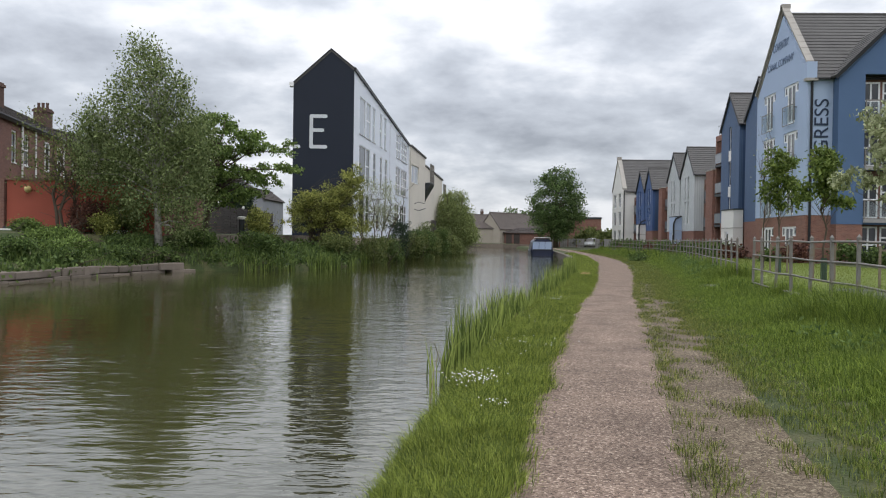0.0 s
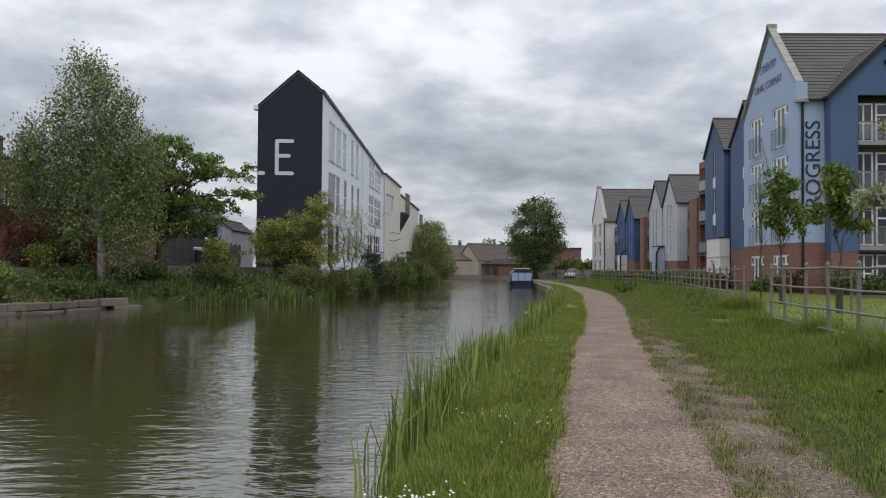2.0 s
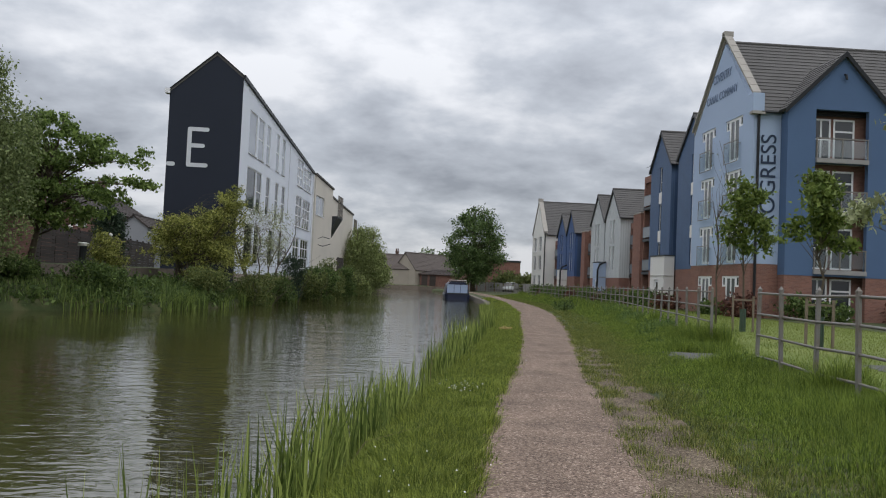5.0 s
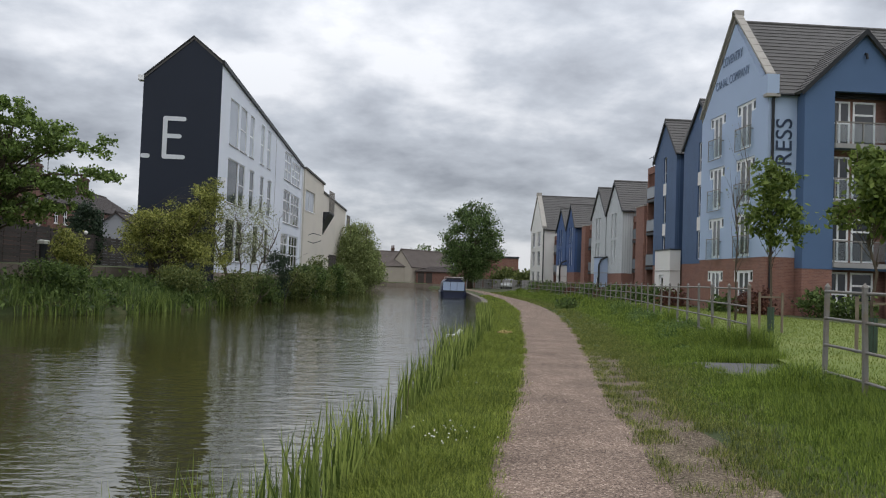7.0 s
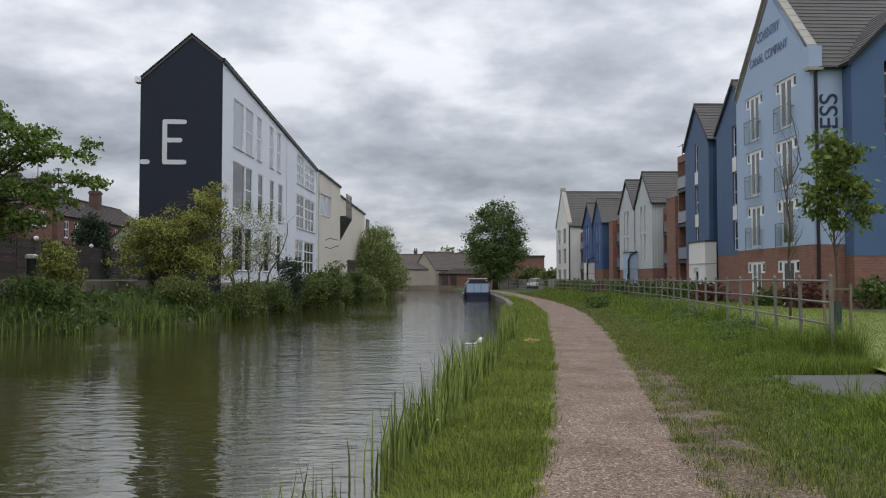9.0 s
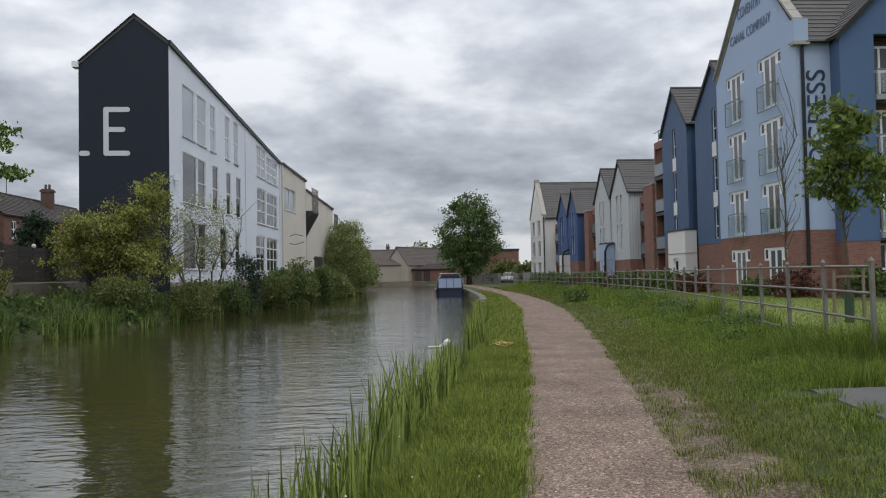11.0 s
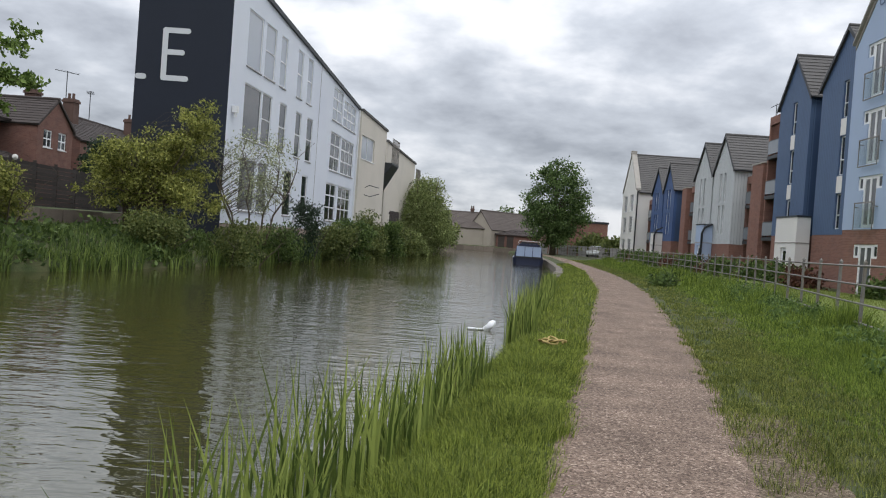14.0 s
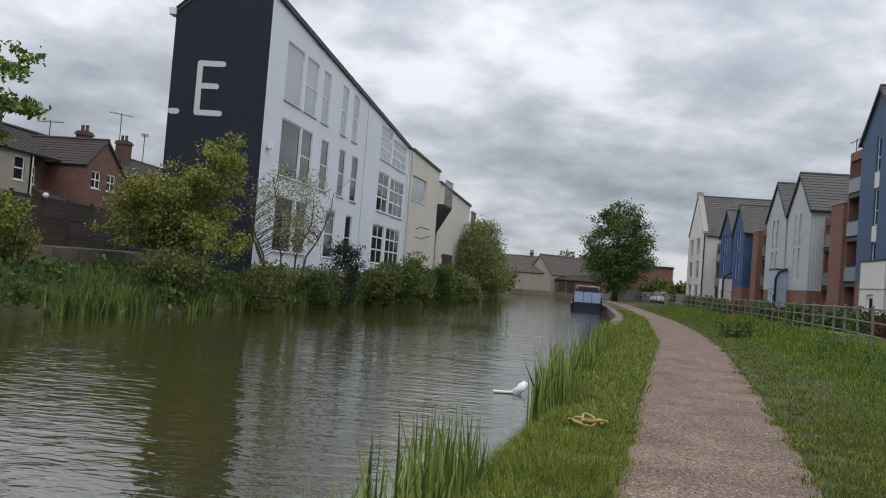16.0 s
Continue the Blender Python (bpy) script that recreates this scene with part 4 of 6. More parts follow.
part("canal_wall", bm, WHITE_RENDER, office, "white rendered wall with tall windows")
for o in o_near:
    top = o[2] > 5
    window(CW, *o, office, (1, (0.5,)) if o[1] - o[0] < 1.8 else (1, 1), glass=PALE_GLASS if o[2] > 8 else GLASS, depth=0.04, bar=0.06, sill=False)
for k, o in enumerate(o_mid + o_far):
    window(CW, *o, office, (2 if k < 3 else 3, (0.36, 0.68)), glass=PALE_GLASS if o[2] > 8 else GLASS, depth=0.05, bar=0.09, sill=False)
for o in o_near + o_mid + o_far:
    bm = bmesh.new()
    CW.block(bm, o[0] - 0.03, o[1] + 0.03, o[2] - 0.07, o[2] - 0.005, -0.03, 0.05)
    part("sill", bm, CONCRETE, office, "grey slip sill")
bm = bmesh.new()
CW.block(bm, -0.02, CW.length, 0.0, 1.25, 0.005, 0.06)
part("plinth", bm, MORTAR, office, "buff brick plinth")
for s in (14.9,):
    bm = bmesh.new()
    CW.block(bm, s, s + 0.05, 1.5, 11.4, 0.002, 0.012)
    part("movement_joint", bm, CONCRETE, office)
bm = bmesh.new()
CW.block(bm, CW.length - 0.2, CW.length - 0.1, 1.5, 10.5, 0.02, 0.12)
part("downpipe", bm, WHITE_FRAME, office)
bm = bmesh.new()
prism(bm, [CW.at(-0.06, 12.62, 0.12), CW.at(CW.length, 10.52, 0.12), CW.at(CW.length, 10.75, 0.12), CW.at(-0.06, 12.85, 0.12)], -CW.n * 0.14)
bmesh.ops.recalc_face_normals(bm, faces=bm.faces)
part("gutter", bm, BLACK_PIPE, office, "dark sloping gutter")
drop = Vector((0, 0, -2.1))
fa = [G.at(-0.1, 11.66, 0.03), G.at(2.55, 14.05, 0.03), G.at(G.length + 0.08, 12.72, 0.03)]
run = CW.d * 26.3
tiled_roof("roof_slope", fa[2], fa[2] + run + drop, fa[1], fa[1] + run + drop, SLATE, office)
tiled_roof("roof_slope", fa[0], fa[0] + run, fa[1], fa[1] + run + drop, SLATE, office)
bm = bmesh.new()
prism(bm, [fa[0] + Vector((0, -0.05, 0.0)), fa[1] + Vector((0, -0.05, 0.0)), fa[1] + Vector((0, -0.05, 0.07)), fa[0] + Vector((0, -0.05, 0.07))], (0, 0.06, 0))
prism(bm, [fa[1] + Vector((0, -0.05, 0.0)), fa[2] + Vector((0, -0.05, 0.0)), fa[2] + Vector((0, -0.05, 0.07)), fa[1] + Vector((0, -0.05, 0.07))], (0, 0.06, 0))
bmesh.ops.recalc_face_normals(bm, faces=bm.faces)
part("verge_trim", bm, BLACK_PIPE, office)
bm = bmesh.new()
G.block(bm, -0.28, 0.02, 11.5, 11.78, -0.4, 0.1)
part("eave_return", bm, WHITE_FRAME, office, "white boxed eave end")
rear = Wall((-10.9, 81.2), (-12.5, 54.8))
bm = bmesh.new()
rear.panel(bm, 0.9, 11.7, (), 0.3)
part("rear_wall", bm, WHITE_RENDER, office)


def stroke(bm, wall, pts, r, out0, out1, n=8):
    """A painted stroke with round ends between two points on a wall."""
    (s0, z0), (s1, z1) = pts
    a = math.atan2(z1 - z0, s1 - s0)
    ring = [(s1 + r * math.cos(a - math.pi / 2 + math.pi * k / n), z1 + r * math.sin(a - math.pi / 2 + math.pi * k / n)) for k in range(n + 1)]
    ring += [(s0 + r * math.cos(a + math.pi / 2 + math.pi * k / n), z0 + r * math.sin(a + math.pi / 2 + math.pi * k / n)) for k in range(n + 1)]
    prism(bm, [wall.at(s, z, out0) for s, z in ring], wall.n * (out1 - out0))


bm = bmesh.new()
e0, e1, er = 1.24, 2.22, 0.12
stroke(bm, G, ((e0, 7.42), (e0, 9.5)), er, 0.004, 0.02)
for z, w in ((9.5, 1.0), (8.55, 0.78), (7.42, 1.0)):
    stroke(bm, G, ((e0, z), (e0 + (e1 - e0) * w, z)), er * 0.98, 0.005 + 0.001 * z / 10, 0.021 + 0.002 * z / 10)
bmesh.ops.recalc_face_normals(bm, faces=bm.faces)
part("letter", bm, LETTER, office, "large pale painted capital E")
bm = bmesh.new()
stroke(bm, G, ((0.13, 7.42), (0.38, 7.42)), er, 0.004, 0.02)
bmesh.ops.recalc_face_normals(bm, faces=bm.faces)
part("letter", bm, LETTER, office, "foot of a large pale painted letter")
bm = bmesh.new()
CW.block(bm, 0.5, 0.75, 6.2, 6.5, 0.02, 0.25)
CW.block(bm, 0.56, 0.68, 6.0, 6.2, 0.1, 0.2)
part("floodlight", bm, WHITE_FRAME, office)

# ---- cream block with hanging balconies ----
cream = thing("canal_house", (-6, 92, 1.4), "cream rendered canal house with stepped sloping roofs", "building")
for p0, p1, za, zb, wins in (((-6.62, 81.08), (-5.67, 89.2), 10.5, 10.05, [(0.4, 4.3, 6.95, 8.75)]), ((-6.0, 92.6), (-4.4, 104.6), 9.6, 8.75, [])):
    w = Wall(p0, p1)
    bm = bmesh.new()
    w.panel(bm, 0.0, zb - 0.6, wins, 0.35, gable=[(0, zb - 0.6), (w.length, zb - 0.6), (w.length, zb), (0, za)])
    part("canal_wall", bm, CREAM, cream)
    for o in wins:
        window(w, *o, cream, (2, 1), glass=PALE_GLASS, depth=0.1)
    bm = bmesh.new()
    prism(bm, [w.at(-0.05, za, 0.12), w.at(w.length + 0.1, zb, 0.12), w.at(w.length + 0.1, zb + 0.18, 0.12), w.at(-0.05, za + 0.18, 0.12)], -w.n * 6)
    bmesh.ops.recalc_face_normals(bm, faces=bm.faces)
    part("roof", bm, SLATE, cream)
    e = Wall(p1, (p1[0] - 6, p1[1] + 0.4))
    bm = bmesh.new()
    e.panel(bm, 0.0, zb - 0.1, (), 0.3, s0=0.36)
    part("end_wall", bm, CREAM, cream)
w = Wall((-7.2, 89.2), (-6.9, 92.7))
bm = bmesh.new()
w.panel(bm, 0.0, 9.3, (), 0.3)
part("recess_wall", bm, CREAM, cream)
w = Wall((-6.0, 89.6), (-5.7, 92.5))
bm = bmesh.new()
prism(bm, [w.at(0, 7.3, 0.9), w.at(0, 7.45, 0.9), w.at(0, 7.45, -1.0), w.at(0, 4.6, -1.0), w.at(0, 5.2, -0.3)], w.d * 2.9)
bmesh.ops.recalc_face_normals(bm, faces=bm.faces)
balc = part("balcony", bm, DARK_METAL, cream, "dark hanging balcony with a sloping underside")
bm = bmesh.new()
for z in (7.5, 8.2, 8.9, 9.5):
    w.block(bm, 0, 2.9, z, z + 0.05, 0.84, 0.89)
for s in np.linspace(0, 2.85, 14):
    w.block(bm, s, s + 0.035, 7.46, 9.5, 0.85, 0.88)
part("balcony_rail", bm, GALV, balc, "grey steel balustrade")
w = Wall((-4.7, 105.0), (-4.4, 107.5))
bm = bmesh.new()
w.block(bm, 0, 2.2, 6.6, 6.75, -1.5, 0.5)
b2 = part("balcony", bm, DARK_METAL, cream)
bm = bmesh.new()
for s in np.linspace(0, 2.15, 9):
    w.block(bm, s, s + 0.04, 6.76, 8.3, 0.4, 0.45)
w.block(bm, 0, 2.2, 8.3, 8.36, 0.39, 0.46)
part("balcony_rail", bm, GALV, b2)
gate = thing("yard_gate", (-4.7, 91.5, 1.2), "dark slatted yard gate below the balcony", "gate")
w = Wall((-5.0, 89.6), (-4.6, 93.4))
for k in range(9):
    bm = bmesh.new()
    w.block(bm, k * 0.42, k * 0.42 + 0.3, 0.9, 3.3, 0, 0.06)
    part("slat", bm, DARK_FENCE, gate)
bm = bmesh.new()
w.block(bm, -0.05, 3.75, 3.0, 3.15, -0.08, -0.004)
part("rail", bm, DARK_FENCE, gate)
lamp = thing("street_lamp", (-6.4, 83.7, 4.8), "curved grey wall lamp arm on the white wall", "lamp")
bm = bmesh.new()
tube(bm, [(-6.6, 83.2, 4.7), (-6.0, 83.3, 5.0), (-5.3, 83.5, 4.85)], 0.03)
tube(bm, [(-6.6, 83.2, 4.3), (-5.9, 83.0, 4.1), (-5.2, 83.1, 4.35)], 0.03)
part("arm", bm, DARK_METAL, lamp)


# ---- houses behind the far bank ----
def gabled(name, label, p, w, l, eave, apex, ang, wall_mat, roof_mat, zb=1.3, wins_front=(), wins_side=(), wins_left=(), over=0.2, cat="house"):
    """A house with its gable to the front: p the front left corner, w along the gable, l back from it, turned by ang."""
    c, s = math.cos(radians(ang)), math.sin(radians(ang))

    def q(a, b):
        return (p[0] + c * a - s * b, p[1] + s * a + c * b)
    t = thing(name, (*q(w / 2, l / 2), zb), label, cat)
    f, r, bk, lf = Wall(q(0, 0), q(w, 0)), Wall(q(w, 0.3), q(w, l - 0.3)), Wall(q(w, l), q(0, l)), Wall(q(0, l - 0.3), q(0, 0.3))
    for wl_, nm, wins, gab in ((f, "gable_wall", wins_front, True), (r, "side_wall", wins_side, False), (bk, "gable_wall", (), True), (lf, "side_wall", wins_left, False)):
        bm = bmesh.new()
        wl_.panel(bm, zb - 0.4, eave, wins, 0.3, gable=[(0, eave), (wl_.length, eave), (wl_.length / 2, apex)] if gab else None)
        part(nm, bm, wall_mat, t)
        for o in wins:
            window(wl_, *o, t, (2, (0.5,)), depth=0.06, bar=0.09)
    for a, b in ((-over, w / 2), (w + over, w / 2)):
        dz = (apex - eave) / (w / 2) * over
        tiled_roof("roof_slope", (*q(a, -0.15), eave - dz + 0.1), (*q(a, l + 0.15), eave - dz + 0.1), (*q(b, -0.15), apex + 0.1), (*q(b, l + 0.15), apex + 0.1), roof_mat, t)
    bm = bmesh.new()
    tube(bm, [(*q(w / 2, -0.15), apex + 0.12), (*q(w / 2, l + 0.15), apex + 0.12)], 0.12)
    part("ridge_tile", bm, roof_mat, t)
    return t, q


def chimney(t, x, y, z0, z1, w=0.7, pots=2):
    bm = bmesh.new()
    box(bm, (x - w / 2, y - w / 2, z0), (x + w / 2, y + w / 2, z1))
    box(bm, (x - w / 2 - 0.08, y - w / 2 - 0.08, z1 - 0.3), (x + w / 2 + 0.08, y + w / 2 + 0.08, z1 - 0.12))
    ch = part("chimney", bm, SOOTY_BRICK, t, "sooty old brick chimney stack")
    for k in range(pots):
        bm = bmesh.new()
        xx = x + (k - (pots - 1) / 2) * 0.34
        tube(bm, [(xx, y, z1), (xx, y, z1 + 0.25), (xx, y, z1 + 0.45)], (0.13, 0.11, 0.12), 8)
        part("chimney_pot", bm, SOOTY_BRICK, ch)


def aerial(x, y, z0, z1, yaw=0.0):
    t = thing("television_aerial", (x, y, z0), "thin grey television aerial on a rooftop mast", "aerial", "television aerials")
    bm = bmesh.new()
    tube(bm, [(x, y, z0), (x, y, z1)], 0.035)
    part("mast", bm, DARK_METAL, t)
    bm = bmesh.new()
    c, s = math.cos(yaw), math.sin(yaw)
    tube(bm, [(x - c * 1.0, y - s, z1 - 0.1), (x + c * 1.0, y + s, z1 - 0.1)], 0.025)
    for k in np.linspace(-0.9, 0.9, 7):
        tube(bm, [(x + c * k - s * 0.3, y + s * k + c * 0.3, z1 - 0.05), (x + c * k + s * 0.3, y + s * k - c * 0.3, z1 - 0.05)], 0.014, 4)
    part("antenna", bm, DARK_METAL, t)


GREY_TILE = mat("grey_brown_tile", (0.112, 0.094, 0.084), 0.9, var=0.2, scale=0.8, fine=20, bump=0.3)
BUFF = mat("cream_painted_brick", (0.36, 0.32, 0.265), 0.85, var=0.12, scale=0.8, fine=12, bump=0.2)
GREY_PAINT = mat("grey_painted_render", (0.30, 0.31, 0.33), 0.85, var=0.12, scale=0.8, fine=30, bump=0.2)
h1, q1 = gabled("terraced_house", "old red brick rear wing with a gable and white windows", (-27.0, 72.5), 4.6, 6.4, 7.0, 8.85, 90, OLD_BRICK, OLD_TILE, wins_front=[(0.75, 1.85, 5.5, 6.7), (2.65, 3.75, 5.5, 6.7)])
chimney(h1, -29.5, 76.0, 8.0, 9.7, 0.8)
# the house that the wing belongs to: a cream painted bay, a brick recess and one long roof
back_house = thing("terraced_house", (-31, 67, 1.3), "old terraced house with a cream painted bay and brown tiled roof", "house")
CREAM_BAY, RECESS = Wall((-29.0, 60.0), (-29.0, 69.9)), Wall((-29.9, 69.9), (-29.9, 72.5))
for wl_, wins, nm, wm in ((CREAM_BAY, [(8.1, 9.1, 5.3, 6.8), (3.4, 4.4, 5.3, 6.8)], "bay_wall", BUFF), (RECESS, [(0.75, 1.65, 5.3, 6.5)], "recess_wall", OLD_BRICK)):
    bm = bmesh.new()
    wl_.panel(bm, 0.9, 7.1, wins, 0.3)
    part(nm, bm, wm, back_house)
    for o in wins:
        window(wl_, *o, back_house, (1, (0.5,)), depth=0.06, bar=0.09)
bm = bmesh.new()
box(bm, (-29.88, 69.6, 0.9), (-29.0, 69.9, 7.1))
part("bay_cheek", bm, OLD_BRICK, back_house)
bm = bmesh.new()
box(bm, (-36.0, 60.0, 0.9), (-30.3, 79.0, 6.9))
part("body", bm, OLD_BRICK, back_house)
bm = bmesh.new()
tube(bm, [(-28.93, 69.75, 1.3), (-28.93, 69.75, 7.0)], 0.05)
part("downpipe", bm, WHITE_FRAME, back_house, "white downpipe")
tiled_roof("roof_slope", (-28.75, 59.8, 7.1), (-28.75, 72.45, 7.1), (-33.2, 59.8, 9.3), (-33.2, 72.45, 9.3), OLD_TILE, back_house)
tiled_roof("roof_slope", (-29.9, 72.45, 7.1), (-29.9, 79.2, 7.1), (-33.2, 72.45, 9.28), (-33.2, 79.2, 9.28), OLD_TILE, back_house)
tiled_roof("roof_slope", (-36.4, 59.8, 7.1), (-36.4, 79.2, 7.1), (-33.2, 59.8, 9.3), (-33.2, 79.2, 9.3), OLD_TILE, back_house)
bm = bmesh.new()
tube(bm, [(-33.2, 59.7, 9.36), (-33.2, 79.3, 9.36)], 0.13)
part("ridge_tile", bm, OLD_TILE, back_house)
chimney(back_house, -33.2, 71.0, 9.0, 9.9, 1.1, 0)
lean_to = thing("lean_to", (-28.2, 70.9, 1.3), "brick lean-to with a tiled slope in the yard corner", "outbuilding")
bm = bmesh.new()
box(bm, (-28.9, 69.95, 0.9), (-26.9, 72.1, 4.0))
part("wall", bm, OLD_BRICK, lean_to)
tiled_roof("roof_slope", (-26.7, 69.9, 4.0), (-26.7, 72.2, 4.0), (-28.9, 69.9, 4.95), (-28.9, 72.2, 4.95), OLD_TILE, lean_to)
h3, q3 = gabled("terraced_house", "red brick terrace with brown tiled roof and chimneys", (-35.2, 79.4), 7.6, 24, 6.7, 9.0, 0, OLD_BRICK, OLD_TILE, wins_side=[(a, a + 0.9, 4.9, 6.3) for a in (1.0, 2.9, 6.2, 8.2, 12.0, 14.2)])
chimney(h3, -30.4, 83.0, 7.6, 10.2, 0.9)
chimney(h3, -30.4, 94.0, 7.6, 10.2, 0.9)
gabled("terraced_house", "pale grey rendered house end behind the board fence", (-25.6, 86), 2.7, 9, 5.3, 6.3, 0, GREY_PAINT, OLD_TILE)
# long terrace whose rear looks over the red wall
row = thing("terraced_house", (-30, 53, 1.3), "red brick terrace rear with white sash windows and downpipes", "house")
RW = Wall((-25.6, 40), (-31.4, 64))
wins = [(s, s + 1.0, 5.4, 7.3) for s in (6.0, 8.4, 12.6, 15.6, 19.5, 22.2)]
bm = bmesh.new()
RW.panel(bm, 0.8, 7.9, wins, 0.3)
part("rear_wall", bm, OLD_BRICK, row)
for o in wins:
    window(RW, *o, row, (1, (0.5,)), depth=-0.05 if 10 < o[0] < 16 else 0.08, bar=0.1)
for s in (7.7, 10.4, 17.0):
    bm = bmesh.new()
    tube(bm, [RW.at(s, 1.3, 0.1), RW.at(s, 7.8, 0.1)], 0.06)
    part("downpipe", bm, WHITE_FRAME, row, "white downpipe")
bm = bmesh.new()
tube(bm, [RW.at(0, 7.85, 0.25), RW.at(RW.length, 7.85, 0.25)], 0.07)
part("gutter", bm, BLACK_PIPE, row)
tiled_roof("roof_slope", RW.at(-0.2, 7.75, 0.25), RW.at(RW.length + 0.2, 7.75, 0.25), RW.at(-0.2, 10.3, -4), RW.at(RW.length + 0.2, 10.3, -4), OLD_TILE, row)
tiled_roof("roof_slope", RW.at(-0.2, 7.75, -8.25), RW.at(RW.length + 0.2, 7.75, -8.25), RW.at(-0.2, 10.3, -4), RW.at(RW.length + 0.2, 10.3, -4), OLD_TILE, row)
bm = bmesh.new()
ew = Wall(tuple(RW.at(0, 0, -8)[:2]), tuple(RW.at(0, 0)[:2]))
ew.panel(bm, 0.8, 7.8, (), 0.3, gable=[(0, 7.8), (ew.length, 7.8), (ew.length / 2, 10.2)])
part("gable_wall", bm, OLD_BRICK, row)
for s in (12, 23.3):
    c = RW.at(s, 0, -3)
    chimney(row, c.x, c.y, 9.0, 11.0, 1.0, 3)
for x, y, z0, z1, a in ((-33.2, 71.3, 9.3, 13.4, 0.3), (-31.4, 84, 8.6, 12.6, 1.0), (-31.4, 88, 8.6, 11.6, 2.0), (-33.2, 77.5, 9.2, 10.6, 0.1)):
    aerial(x, y, z0, z1, a)

# ---- red painted yard wall, kerb and board fence ----
red = thing("yard_building", (-19.5, 42, 1.3), "low yard building with a red painted wall", "building")
bm = bmesh.new()
RD = Wall((-23.2, 39), (-15.4, 39))
RD.panel(bm, 0.8, 3.9, (), 0.3)
part("wall", bm, RED_PAINT, red, "red painted brick wall")
bm = bmesh.new()
box(bm, (-23.2, 39.3, 0.8), (-15.4, 45, 3.85))
part("body", bm, OLD_BRICK, red)
bm = bmesh.new()
box(bm, (-23.3, 38.93, 3.9), (-15.3, 45.1, 3.99))
part("roof", bm, OLD_BRICK, red)
bm = bmesh.new()
box(bm, (-24.0, 38.85, 0.8), (-23.25, 39.5, 4.0))
part("pier", bm, OLD_BRICK, red, "brown brick end pier")
bm = bmesh.new()
bmesh.ops.create_uvsphere(bm, u_segments=12, v_segments=8, radius=0.17, matrix=Matrix.Translation((-22.1, 38.93, 3.45)))
part("alarm_box", bm, mat("yellowed_plastic", (0.6, 0.5, 0.22), 0.5, var=0.1), red, "round yellowed alarm box")
bm = bmesh.new()
box(bm, (-23.2, 38.7, 1.52), (-18.6, 38.99, 1.6))
part("ledge", bm, DARK_METAL, red, "dark ledge along the foot of the wall")
kerb = thing("kerb_wall", (-18.5, 38.4, 1.0), "low whitewashed concrete kerb wall above the bank", "kerb")
for k in range(5):
    bm = bmesh.new()
    x0 = -25 + k * 1.62
    if k == 3:
        box(bm, (x0, 38.35, 0.3), (x0 + 0.9, 38.6, 1.4))
    else:
        box(bm, (x0, 38.3, 0.3), (x0 + 1.6, 38.62, 1.48 + 0.02 * (k % 2)))
    part("concrete_block", bm, OFF_WHITE if k != 3 else DARK_METAL, kerb)
fence = thing("board_fence", (-18.2, 54, 1.3), "dark stained horizontal board fence with post lights", "fence")
FW = Wall((-16.6, 43.0), (-20.3, 80.0))
for j in range(11):
    for i in range(16):
        bm = bmesh.new()
        s0 = i * 2.31
        zz = 1.32 + j * 0.193 + 0.008 * math.sin(i * 2.3 + j)
        FW.block(bm, s0 + 0.04, s0 + 2.29, zz, zz + 0.178, 0, 0.03 + 0.006 * ((i + j) % 3))
        part("board", bm, DARK_FENCE, fence)
for i in range(17):
    bm = bmesh.new()
    FW.block(bm, i * 2.31 - 0.06, i * 2.31 + 0.06, 0.9, 3.55, -0.13, -0.004)
    p = part("post", bm, DARK_FENCE, fence)
    if i in (5, 9):
        bm = bmesh.new()
        bmesh.ops.create_uvsphere(bm, u_segments=10, v_segments=6, radius=0.13, matrix=Matrix.Translation(FW.at(i * 2.31, 3.5, 0.1)))
        part("post_light", bm, OFF_WHITE, p, "round white post light")
ledge = thing("stone_ledge", (-12.5, 47, 1.2), "weathered low stone ledge above the reeds", "wall")
for k in range(14):
    y = 39.6 + k * 1.15
    x = bank_left(y) - 4.5
    bm = bmesh.new()
    a = math.atan2(bank_left(y + 1) - bank_left(y), 1)
    m = pose(x, y, 0, 0, 0, -math.degrees(a)) @ Matrix.Diagonal((1, 1, 1, 1))
    box(bm, (-0.3, 0.01, 0.4), (0.1 + 0.03 * (k % 2), 1.13, 1.34 + 0.03 * math.sin(k * 2.7)), m)
    part("stone", bm, RUBBLE, ledge)
bin_ = thing("litter_bin", (-12.9, 44.0, 1.2), "slim dark bollard bin with a white top", "bin")
bm = bmesh.new()
tube(bm, [(-12.9, 44.0, 0.9), (-12.9, 44.0, 2.2)], 0.16, 10)
part("body", bm, DARK_METAL, bin_)
bm = bmesh.new()
tube(bm, [(-12.9, 44.0, 2.2), (-12.9, 44.0, 2.32), (-12.9, 44.0, 2.36)], (0.24, 0.24, 0.15), 10)
part("lid", bm, OFF_WHITE, bin_, "white cap")
quay = thing("quay_wall", (-14.5, 34, -0.3), "old stone quay edge with weeds in the joints", "wall")
